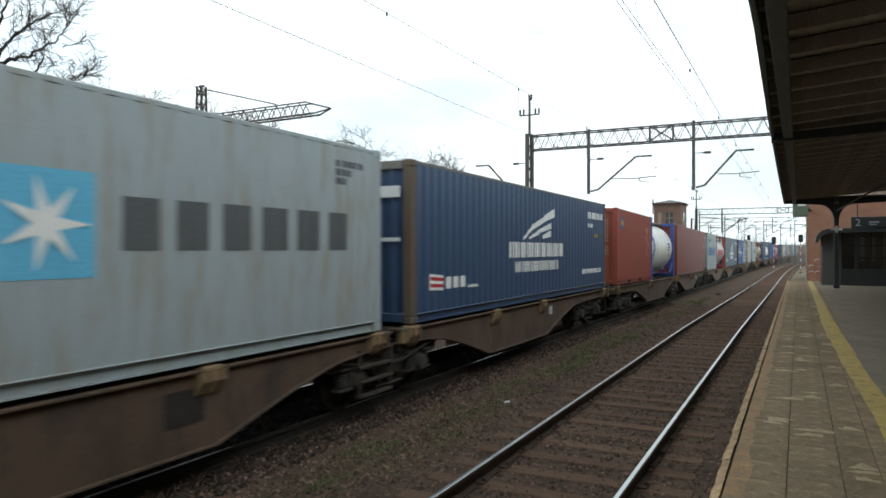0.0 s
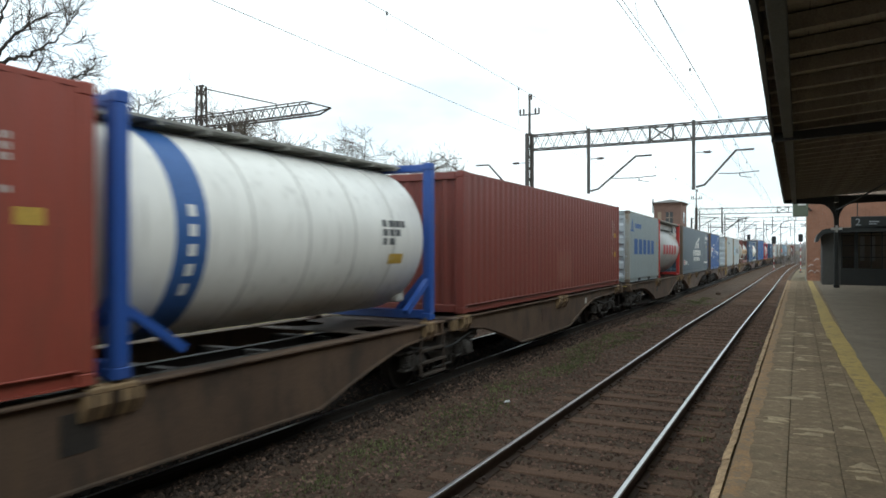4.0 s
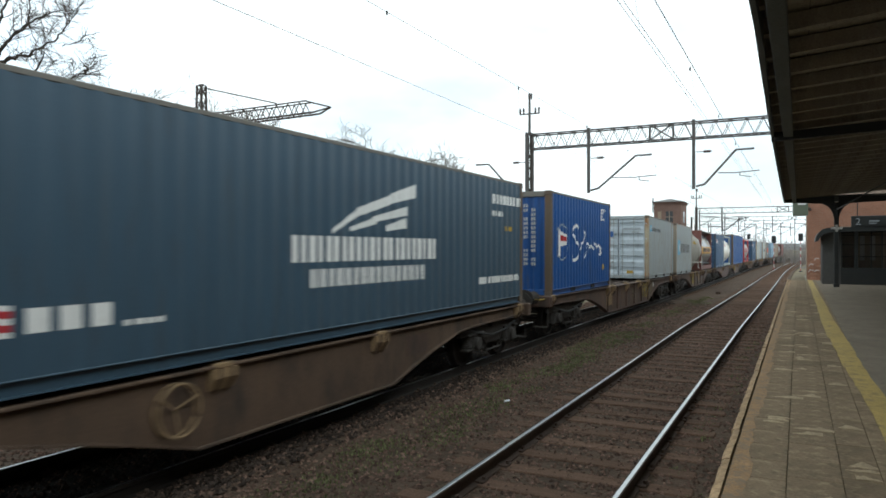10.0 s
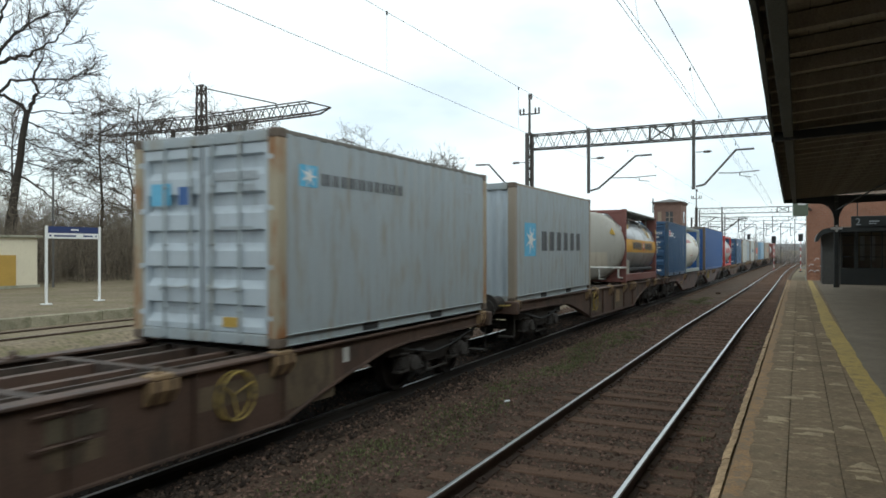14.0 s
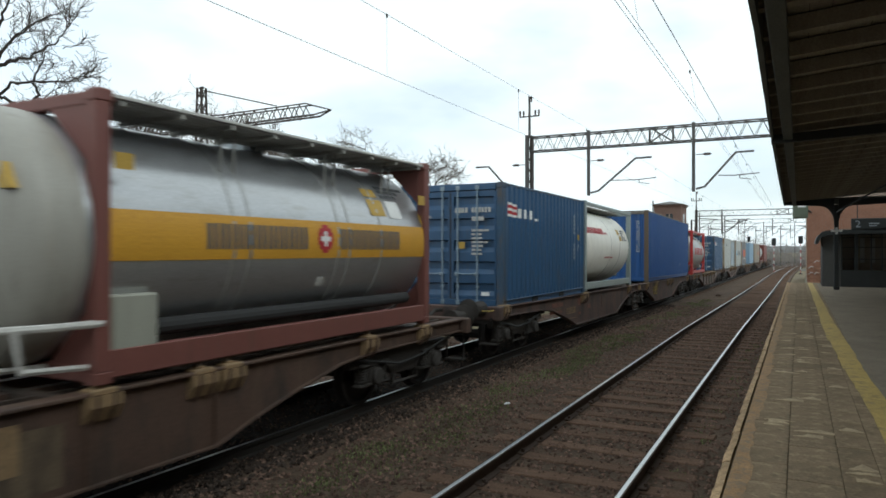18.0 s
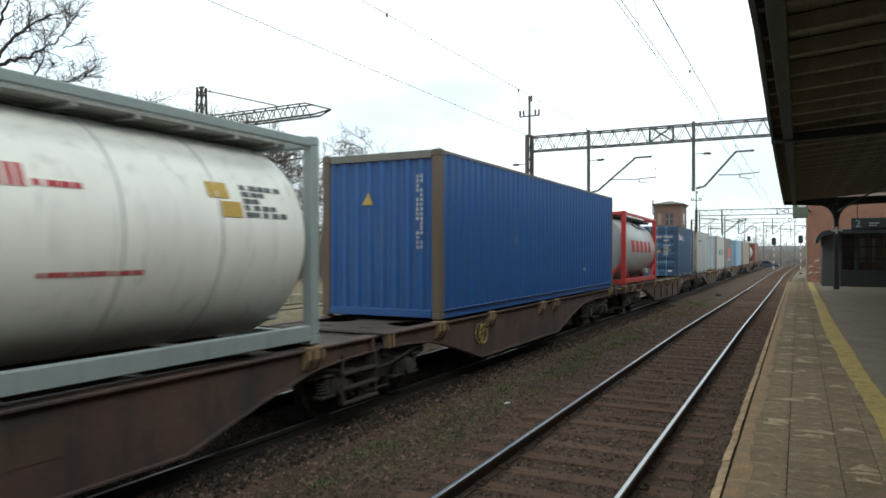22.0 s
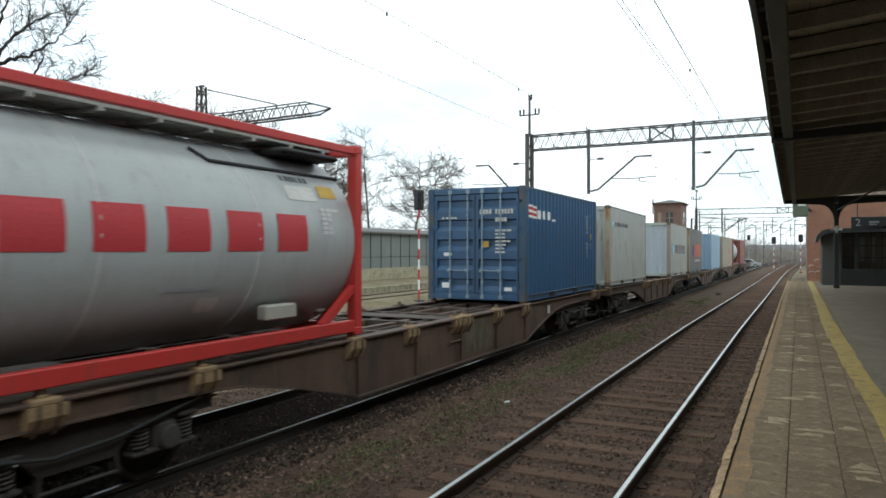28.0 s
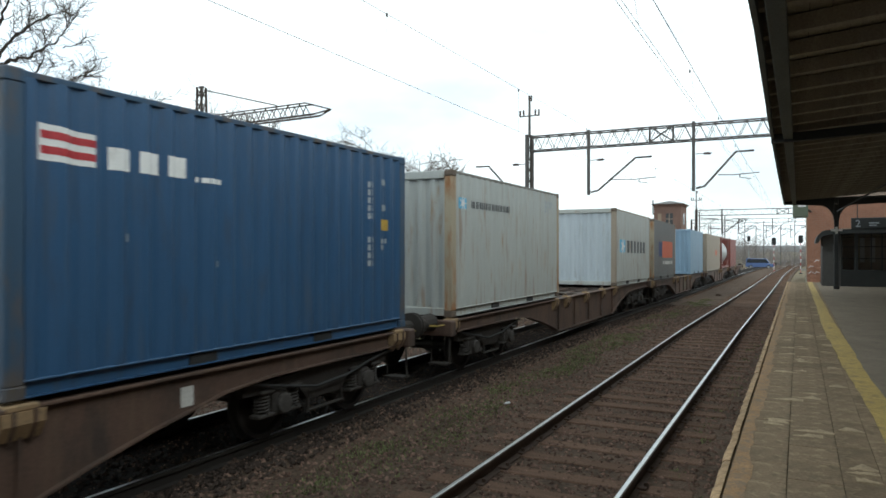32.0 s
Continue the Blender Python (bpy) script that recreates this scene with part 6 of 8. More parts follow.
def lines(y0, y1, z0, z1, rows, n=6, seed=1, gap=0.25):
    """Rows of small plain bars for small print."""
    rng = random.Random(seed)
    out, h = [], (z1 - z0) / rows
    for r in range(rows):
        y, zt = y0, z1 - r * h
        end = y0 + (y1 - y0) * (1 if r == 0 else rng.uniform(0.4, 1))
        w = (y1 - y0) / n
        while y + w * 0.5 < end:
            ww = w * rng.uniform(0.55, 0.95)
            out.append((y, min(end, y + ww), zt - h * (1 - gap), zt))
            y += w
    return out


def flag_mark(c, pts, y0, z0, w, h):
    """White flag with two red bands, waving."""
    dz = -0.25 * h
    decal_side("flag_mark", c, [(y0, y0 + w, z0, z0 + h, dz * 0.3, dz * 0.6)], M_WHITE, pts)
    v = [(y0 + 0.03, y0 + w, z0 + h * 0.18, z0 + h * 0.40, dz * 0.35, dz * 0.4), (y0 + 0.03, y0 + w, z0 + h * 0.60, z0 + h * 0.82, dz * 0.45, dz * 0.5)]
    for r in v:
        vv, f = [], []
        cuts = sorted({r[0], r[1], *[a for a, _ in pts if r[0] < a < r[1]]})
        k = len(vv)
        for y in cuts:
            q = (y - r[0]) / (r[1] - r[0])
            x = 1.2135 - along(pts, y) + 0.006
            vv += [(x, y, r[2] + r[4] * q), (x, y, r[3] + r[5] * q)]
        f += [(k + 2 * i, k + 2 * i + 2, k + 2 * i + 3, k + 2 * i + 1) for i in range(len(cuts) - 1)]
        me = bpy.data.meshes.new("flag_band")
        me.from_pydata(vv, [], f)
        part("flag_band", me, M_RED, c)


def container(label, at, L, body, post=None, doors=False, H=2.591, door_mat=None, group="containers on the train", rib=0.012):
    """Steel box container: corrugated sides, rails, posts, castings, roof, and a door end or a blind end towards the train's head."""
    c = thing("shipping_container", label, "container", group=group)
    MOVERS.append((c, at + L / 2, 1.11))
    post = post or body
    h2, W = L / 2, 1.219
    pts = ribs(-h2 + 0.17, h2 - 0.17, PITCH_C, rib)
    for s in (-1, 1):
        v = [(s * (W - 0.0055 - d), y, z) for y, d in pts for z in (0.148, H - 0.06)]
        n = len(pts)
        f = [(2 * i, 2 * i + 2, 2 * i + 3, 2 * i + 1) for i in range(n - 1)]
        k = len(v)
        v += [(s * (W - 0.06), pts[0][0], 0.155), (s * (W - 0.06), pts[-1][0], 0.155), (s * (W - 0.06), pts[-1][0], H - 0.06), (s * (W - 0.06), pts[0][0], H - 0.06)]
        f.append((k, k + 1, k + 2, k + 3))
        part("side_panel", B().add(v, f), body, c, "corrugated side")
        br = part("bottom_rail", rail_bottom(s, h2, W), body, c)
        # pocket openings are black boxes, the shade inside put into the colour
        for y in (-1.0, 1.0) if L < 7 else ():
            part("fork_pocket", B().box(s * (W - 0.055), s * (W - 0.03), y - 0.18, y + 0.18, 0.026, 0.125), M_BLACK, br, "fork pocket filled in black for its shade")
        part("top_rail", B().box(s * (W - 0.06), s * (W - 0.007), -h2 + 0.15, h2 - 0.15, H - 0.068, H - 0.012, 0.008), P_RAILTOP if post in (P_TANPOST, P_RUSTPOST) else post, c)
    for sy in (-1, 1):
        for s in (-1, 1):
            part("corner_post", B().box(s * (W - 0.16), s * W, sy * (h2 - 0.17), sy * (h2 - 0.004), 0.11, H - 0.11, 0.014), post, c)
            for z0 in (0.0, H - 0.118):
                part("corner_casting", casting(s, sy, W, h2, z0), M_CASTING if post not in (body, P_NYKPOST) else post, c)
        part("end_sill", B().box(-W + 0.17, W - 0.17, sy * (h2 - 0.12), sy * (h2 - 0.006), 0.02, 0.155, 0.01), body, c)
        part("end_header", B().box(-W + 0.17, W - 0.17, sy * (h2 - 0.12), sy * (h2 - 0.006), H - 0.15, H - 0.012, 0.01), P_RAILTOP if post is P_TANPOST else body, c)
    rp = ribs(-h2 + 0.12, h2 - 0.12, 0.209, 0.02)
    v = [(x, y, H - 0.004 - d - (0.02 if abs(x) > 1.1 else 0)) for y, d in rp for x in (-W + 0.05, W - 0.05)]
    f = [(2 * i, 2 * i + 1, 2 * i + 3, 2 * i + 2) for i in range(len(rp) - 1)]
    part("roof_panel", B().add(v, f).box(-W + 0.06, W - 0.06, -h2 + 0.1, h2 - 0.1, H - 0.05, H - 0.035), body, c)
    part("floor", B().box(-W + 0.06, W - 0.06, -h2 + 0.1, h2 - 0.1, 0.12, 0.15), M_BOGIE, c)
    blind(c, 1, h2, W, H, body)
    if doors:
        door_end(c, h2, W, H, door_mat or body)
    else:
        blind(c, -1, h2, W, H, door_mat or body)
    return c, pts


def rail_bottom(s, h2, W):
    """Bottom side rail: a channel set back under the lip of the side sheet, with a flange along its foot."""
    e = h2 - 0.165
    b = B().box(s * (W - 0.085), s * (W - 0.05), -e, e, 0.014, 0.146)
    b.box(s * (W - 0.06), s * (W + 0.006), -e, e, 0.138, 0.156, 0.005)
    b.box(s * (W - 0.049), s * (W - 0.006), -e, e, 0.012, 0.024)
    return b


def casting(s, sy, W, h2, z0):
    x0, x1, y0, y1 = s * (W - 0.162), s * (W + 0.003), sy * (h2 - 0.178), sy * h2
    b = B().box(x0, x1, y0, y1, z0, z0 + 0.118, 0.014)
    return b


def blind(c, sy, h2, W, H, mat):
    pts = ribs(-W + 0.165, W - 0.165, 0.25, 0.044)
    v = [(x, sy * (h2 - 0.035 - d), z) for x, d in pts for z in (0.155, H - 0.15)]
    n = len(pts)
    f = [(2 * i, 2 * i + 2, 2 * i + 3, 2 * i + 1) for i in range(n - 1)]
    k = len(v)
    v += [(pts[0][0], sy * (h2 - 0.1), 0.155), (pts[-1][0], sy * (h2 - 0.1), 0.155), (pts[-1][0], sy * (h2 - 0.1), H - 0.15), (pts[0][0], sy * (h2 - 0.1), H - 0.15)]
    f.append((k, k + 1, k + 2, k + 3))
    part("end_panel", B().add(v, f), mat, c, "corrugated end")


def door_end(c, h2, W, H, mat):
    """Two door leaves with pressed bands, lock rods, handles and hinges."""
    z0, z1 = 0.165, H - 0.16
    rod_mat = P_GREY if mat is M_WHITEC else M_ROD
    for s in (-1, 1):
        xa, xb = s * 0.012, s * (W - 0.17)
        zs, d = [(z0, 0.0)], 0.0
        n = 5
        p = (z1 - z0) / n
        for k in range(n):
            a = z0 + k * p
            zs += [(a + 0.16 * p, 0.0), (a + 0.38 * p, 0.068), (a + 0.68 * p, 0.068), (a + 0.74 * p, 0.0)]
        zs.append((z1, 0.0))
        x0, x1 = min(xa, xb) + 0.07, max(xa, xb) - 0.05
        v, f = [], []
        for z, d in zs:
            v += [(x0, -h2 + 0.03 + d, z), (x1, -h2 + 0.03 + d, z)]
        f = [(2 * i, 2 * i + 1, 2 * i + 3, 2 * i + 2) for i in range(len(zs) - 1)]
        b = B().add(v, f).box(min(xa, xb), max(xa, xb), -h2 + 0.105, -h2 + 0.13, z0, z1)
        for u0, u1 in ((min(xa, xb), x0), (x1, max(xa, xb))):
            b.box(u0, u1, -h2 + 0.025, -h2 + 0.11, z0, z1, 0.006)
        dr = part("door", b, mat, c, "container door leaf with pressed bands")
        for x in (xa + s * 0.17, xa + s * 0.62):
            rod = part("lock_rod", B().tube([(x, -h2 - 0.005, 0.06), (x, -h2 - 0.005, H - 0.06)], 0.019, 8), rod_mat, dr, "lock rod")
            for z in (0.09, H - 0.10):
                part("rod_bracket", B().box(x - 0.045, x + 0.045, -h2 - 0.02, -h2 + 0.03, z - 0.05, z + 0.05, 0.012), rod_mat, rod)
            for z in (0.42, 1.22, 1.95):
                part("rod_bracket", B().box(x - 0.03, x + 0.03, -h2 - 0.026, -h2 + 0.03, z - 0.018, z + 0.018, 0.008), rod_mat, rod)
            part("handle", B().tube([(x, -h2 - 0.03, 0.70), (x + 0.34 * (1 if x < 0 else -1) * (1 if abs(x) > 0.4 else -1), -h2 - 0.035, 0.68)], 0.011, 6), rod_mat, rod)
            part("handle_keeper", B().box(x - 0.07, x + 0.025, -h2 - 0.04, -h2 + 0.02, 0.65, 0.72, 0.012), rod_mat, rod)
        for z in (0.35, 0.95, 1.65, 2.25):
            part("hinge", B().box(xb - s * 0.03, xb + s * 0.10, -h2 + 0.004, -h2 + 0.02, z - 0.035, z + 0.035, 0.006), mat, dr)
    part("door_gasket", B().box(-0.014, 0.014, -h2 + 0.02, -h2 + 0.06, z0, z1), M_BLACK, c)


def marks_end(c, name, rects, mat, h2, d=0.0):
    """Flat small plates on the near end: rects of (x0, x1, z0, z1)."""
    for x0, x1, z0, z1 in rects:
        part(name, B().box(x0, x1, -h2 + 0.012 - d, -h2 + 0.020 - d, z0, z1), mat, c)


# ---------------- tank containers ----------------
def tank(label, at, frame_mat, tank_mat, R=1.13, long=2.94, top_rails=False, front=0.0, side_rails=True, rings=(), walkway=True, H=2.591, L=6.058, struts=True, zc=1.34, walk_x=0.0, rail_h=0.21, rear=0.0, plates=False, dome=0.30):
    """Cylindrical tank in a skeleton frame with gussets, ladder and walkway. front: how far the shell stands out before its frame."""
    c = thing("tank_container", label, "tank container", group="containers on the train")
    MOVERS.append((c, at + L / 2, 1.11))
    h2, W = L / 2, 1.219
    y0, y1 = -long - front, long + rear
    prof = [(max(0.02, R * math.sin(k / 7 * math.pi / 2)), y0 + dome * (1 - math.cos(k / 7 * math.pi / 2))) for k in range(8)]
    back = [(r, y0 + y1 - y) for r, y in reversed(prof)]
    shell = part("tank", B().spin(prof + back, 48, "y", (0, 0, zc)), tank_mat, c, "", True)
    for y, w, mt in rings:
        part("band", B().spin([(R + 0.002, y - w / 2), (R + 0.007, y - w / 2 + 0.004), (R + 0.007, y + w / 2 - 0.004), (R + 0.002, y + w / 2)], 48, "y", (0, 0, zc)), mt, shell, "", True)
    for sy in (-1, 1):
        y = sy * (h2 - 0.08)
        for s in (-1, 1):
            part("corner_post", B().box(s * (W - 0.15), s * W, y - 0.075, y + 0.075, 0.11, H - 0.11, 0.012), frame_mat, c)
            for z0 in (0.0, H - 0.118):
                part("corner_casting", casting(s, sy, W, h2, z0), frame_mat, c)
            if plates:
                for zz, dz in ((H - 0.14, -1), (0.16, 1)):
                    part("corner_plate", B().prism([(s * (W - 0.14), zz), (s * (W - 0.14), zz + dz * 0.52), (s * (W - 0.66), zz)], y - 0.05, y + 0.05, "y"), frame_mat, c)
            if struts:
                part("gusset", B().bar((s * (W - 0.12), y, 0.75), (s * 0.55, y, 0.14), 0.09), frame_mat, c)
            if not struts:
                continue
            part("shell_strut", B().bar((s * (W - 0.08), y, 0.68), (s * (W - 0.08), y - sy * 0.75, 0.18), 0.09), frame_mat, c)
        part("end_beam", B().box(-W + 0.15, W - 0.15, y - 0.06, y + 0.06, 0.02, 0.16, 0.01), frame_mat, c)
        part("end_beam", B().box(-W + 0.15, W - 0.15, y - 0.06, y + 0.06, H - 0.14, H - 0.02, 0.01), frame_mat, c)
    for s in (-1, 1):
        if side_rails:
            part("bottom_rail", B().box(s * (W - 0.12), s * (W - 0.01), -h2 + 0.15, h2 - 0.15, 0.05, rail_h, 0.01), frame_mat, c)
        if top_rails:
            part("top_rail", B().box(s * (W - 0.10), s * (W - 0.01), -h2 + 0.15, h2 - 0.15, H - 0.13, H - 0.03, 0.01), frame_mat, c)
    if walkway:
        wk = B()
        inner, count = (0.28, 7) if plates else (walk_x, (6 if top_rails else 5) if walk_x == 0 else 3)
        for k in range(count):
            wk.box(inner + k * 0.13, inner + k * 0.13 + 0.118, -h2 + 0.1, h2 - 0.1, H - 0.075, H - 0.045)
        for k in range(9):
            yy = -h2 + 0.3 + k * (L - 0.6) / 8
            wk.box(inner - 0.02, inner + count * 0.13, yy - 0.03, yy + 0.03, H - 0.12, H - 0.076)
        if walk_x:
            part("walkway_edge", B().box(1.175, 1.2, -h2 + 0.16, h2 - 0.16, H - 0.062, H - 0.03, 0.004), M_PLATE, c, "pale rubbed edge of the walkway")
        if walk_x and not plates:
            part("spill_box", B().box(0.885, 0.9, -h2 + 0.2, h2 - 0.55, H - 0.36, H - 0.078), tank_mat, c)
            part("spill_gutter", B().box(0.74, 0.92, -h2 + 0.2, h2 - 0.55, H - 0.370, H - 0.361).box(0.913, 0.92, -h2 + 0.2, h2 - 0.55, H - 0.361, H - 0.345), M_WALK, c)
        for yy in (-1.2, 0.68, 2.1) if plates else ():
            part("walkway_stay", B().bar((0.93, yy - 0.1, zc + 0.72), (0.95, yy - 0.1, H - 0.08), 0.022).bar((0.93, yy + 0.1, zc + 0.72), (0.95, yy + 0.1, H - 0.08), 0.022), M_WALK, c)
        part("walkway", wk, M_WALK, c, "dusty galvanised walkway")
        for q in (1.0, 0.82, 0.45, 0.27) if walk_x and not plates else ():
            part("grab_rail", B().tube([(1.06, h2 - q, zc + 0.58), (1.03, h2 - q, H - 0.2), (0.96, h2 - q, H - 0.02)], 0.016, 6), M_WHITEPOST, c)
    part("manhole", B().spin([(0.3, R - 0.02), (0.32, R + 0.08), (0.28, R + 0.11), (0.05, R + 0.13)], 18, "z", (0, 0, zc)), M_GREYPAINT, shell)
    part("valve_box", B().box(0.25, 0.75, h2 - 0.42, h2 - 0.2, 0.3, 0.7, 0.03), M_PLATE, c)
    ld = B()
    for x in (-0.75, -0.45):
        ld.tube([(x, h2 - 0.04, 0.2), (x, h2 - 0.04, H - 0.1)], 0.015, 6)
    for k in range(8):
        ld.tube([(-0.75, h2 - 0.04, 0.35 + k * 0.29), (-0.45, h2 - 0.04, 0.35 + k * 0.29)], 0.012, 5)
    part("ladder", ld, frame_mat, c)
    return c, (R, zc)


def decal_tank(name, parent, rects, material, geo, proud=0.006):
    """Painted marks that follow the barrel of a tank."""
    R, zc = geo
    v, f = [], []
    for y0, y1, z0, z1 in rects:
        n = max(2, int((z1 - z0) / 0.06) + 1)
        k = len(v)
        for i in range(n + 1):
            z = z0 + (z1 - z0) * i / n
            x = math.sqrt(max(0.01, R * R - (z - zc) ** 2)) + proud
            v += [(x, y0, z), (x, y1, z)]
        f += [(k + 2 * i, k + 2 * i + 1, k + 2 * i + 3, k + 2 * i + 2) for i in range(n)]
    me = bpy.data.meshes.new(name)
    me.from_pydata(v, [], f)
    return part(name, me, material, parent, "", kind="stuff" if len(rects) > 1 and name in SMALL else "")


# ---------------- the train, from its head to its tail ----------------
P_GREY = paint("grey_container_paint", (0.318, 0.356, 0.372), 0.7, 0.5, (0.265, 0.245, 0.185), 0.12, 0.50, (0.24, 0.19, 0.12), 0.35)
P_GREY2 = paint("pale_grey_container_paint", (0.39, 0.41, 0.39), 0.8, 0.45, (0.27, 0.165, 0.07), 0.14, 0.56, (0.20, 0.095, 0.03), 0.62)
M_WHITEC = paint("light_grey_door_paint", (0.45, 0.505, 0.545), 0.35, 0.45, (0.25, 0.22, 0.18))
P_RUSTPOST = paint("rust_stained_post", (0.36, 0.31, 0.22), 0.95, 0.7, (0.25, 0.105, 0.03), 0.25, 0.45, (0.16, 0.075, 0.03), 0.5)
P_TANPOST = paint("tan_post", (0.108, 0.080, 0.055), 0.7, 0.7, (0.13, 0.065, 0.028), 0.3, 0.5, (0.13, 0.07, 0.035), 0.4)
P_RAILTOP = paint("dusty_top_rail", (0.16, 0.15, 0.13), 0.5, 0.7, (0.09, 0.08, 0.07))
P_NAVY = paint("navy_container_paint", (0.035, 0.068, 0.140), 0.35, 0.40, (0.043, 0.048, 0.062), 0.15, 0.53, (0.06, 0.075, 0.10), 0.4)
P_SLATE = paint("slate_blue_container_paint", (0.048, 0.085, 0.122), 0.35, 0.40, (0.05, 0.055, 0.06), 0.15, 0.53, (0.065, 0.085, 0.10), 0.4)
P_RED = paint("brick_red_container_paint", (0.262, 0.056, 0.036), 0.5, 0.5, (0.17, 0.058, 0.038), 0.16, 0.52, (0.13, 0.05, 0.035), 0.4)
P_RED2 = paint("dark_red_container_paint", (0.180, 0.043, 0.032), 0.5, 0.44, (0.128, 0.048, 0.037), 0.16, 0.52, (0.10, 0.042, 0.033), 0.4)
P_PATCHRED = paint("patched_red_container_paint", (0.215, 0.066, 0.048), 0.6, 0.5, (0.17, 0.07, 0.055), 0.2, 0.48)
P_COSCO = paint("blue_grey_container_paint", (0.262, 0.312, 0.325), 0.45, 0.45, (0.23, 0.225, 0.175), 0.12, 0.53, (0.20, 0.19, 0.15), 0.3)
P_COSCOPOST = paint("rust_stained_grey_post", (0.30, 0.31, 0.29), 0.85, 0.6, (0.24, 0.17, 0.10), 0.2, 0.47, (0.20, 0.12, 0.06), 0.5)
P_BLUE = paint("bright_blue_container_paint", (0.0165, 0.079, 0.260), 0.4, 0.40, (0.05, 0.075, 0.12), 0.15, 0.54, (0.075, 0.085, 0.11), 0.45)
P_BLUE2 = paint("mid_blue_container_paint", (0.0165, 0.077, 0.245), 0.35, 0.45, (0.045, 0.075, 0.12), 0.16, 0.53, (0.05, 0.085, 0.14), 0.5)
P_NYK = paint("weathered_blue_container_paint", (0.029, 0.081, 0.168), 0.4, 0.40, (0.043, 0.052, 0.07), 0.17, 0.53, (0.062, 0.077, 0.097), 0.45)
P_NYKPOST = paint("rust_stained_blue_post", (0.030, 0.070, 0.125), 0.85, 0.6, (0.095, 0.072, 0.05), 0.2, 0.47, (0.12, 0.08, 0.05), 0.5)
P_SKY = paint("light_blue_container_paint", (0.23, 0.345, 0.455), 0.3, 0.5, (0.2, 0.24, 0.27))
P_TAN = paint("tan_container_paint", (0.285, 0.24, 0.185), 0.4, 0.55, (0.17, 0.135, 0.095))
P_LEAD = paint("lead_grey_container_paint", (0.135, 0.14, 0.142), 0.6, 0.5, (0.14, 0.088, 0.06), 0.15, 0.52)
F_BLUE = paint("blue_frame_paint", (0.025, 0.08, 0.32), 0.2, 0.4)
F_RED = paint("red_frame_paint", (0.43, 0.032, 0.028), 0.3, 0.45, (0.22, 0.04, 0.03))
F_BROWN = paint("red_brown_frame_paint", (0.17, 0.062, 0.05), 0.4, 0.55, (0.10, 0.05, 0.04))
F_GREY = paint("grey_green_frame_paint", (0.27, 0.31, 0.30), 0.3, 0.5, (0.2, 0.18, 0.15))
T_WHITE = paint("white_tank_cladding", (0.76, 0.75, 0.71), 0.25, 0.35, (0.42, 0.38, 0.32))
T_CREAM = paint("cream_tank_cladding", (0.82, 0.80, 0.72), 0.15, 0.35, (0.5, 0.44, 0.34))
T_GREY = paint("grey_tank_cladding", (0.36, 0.378, 0.375), 0.35, 0.34, (0.24, 0.22, 0.19), 0.14, 0.55, (0.22, 0.19, 0.155), 0.25)
T_STEEL = surf("bare_steel_tank_cladding", (0.47, 0.475, 0.48), 0.30, 0.75, 0.14, 1.2, 60, 0.02, (0.31, 0.285, 0.25), 0.5, (1, 0.5, 2))
T_STRAP = surf("steel_strap", (0.40, 0.40, 0.39), 0.42, 0.6, 0.1, 3)
P_PANELBOX = paint("pale_olive_box_paint", (0.30, 0.30, 0.25), 0.3, 0.6)
P_RUBBED = paint("rubbed_tan_patch", (0.40, 0.355, 0.285), 0.5, 0.55, (0.33, 0.30, 0.25))
T_BEIGE = paint("beige_tank_end", (0.33, 0.315, 0.275), 0.3, 0.45, (0.35, 0.29, 0.22))

LONG_UNIT = "articulated brown container wagon with fish-bellied side beams"
SHORT_UNIT = "rusty brown bogie container wagon with an open frame deck"


def star(c, pts, y0, y1, z0, z1):
    """Light blue square with a pale burst, as a plain emblem."""
    decal_side("emblem", c, [(y0, y1, z0, z1)], M_SKYBLUE, pts)
    cy, cz, r = (y0 + y1) / 2, (z0 + z1) / 2, (y1 - y0) * 0.46
    v = []
    for k in range(14):
        a, q = k * math.pi / 7, r if k % 2 == 0 else r * 0.3
        v.append((1.2195, cy + q * math.cos(a), cz + q * math.sin(a)))
    me = bpy.data.meshes.new("burst")
    me.from_pydata(v, [], [tuple(range(14))])
    part("burst", me, M_WHITE, c)


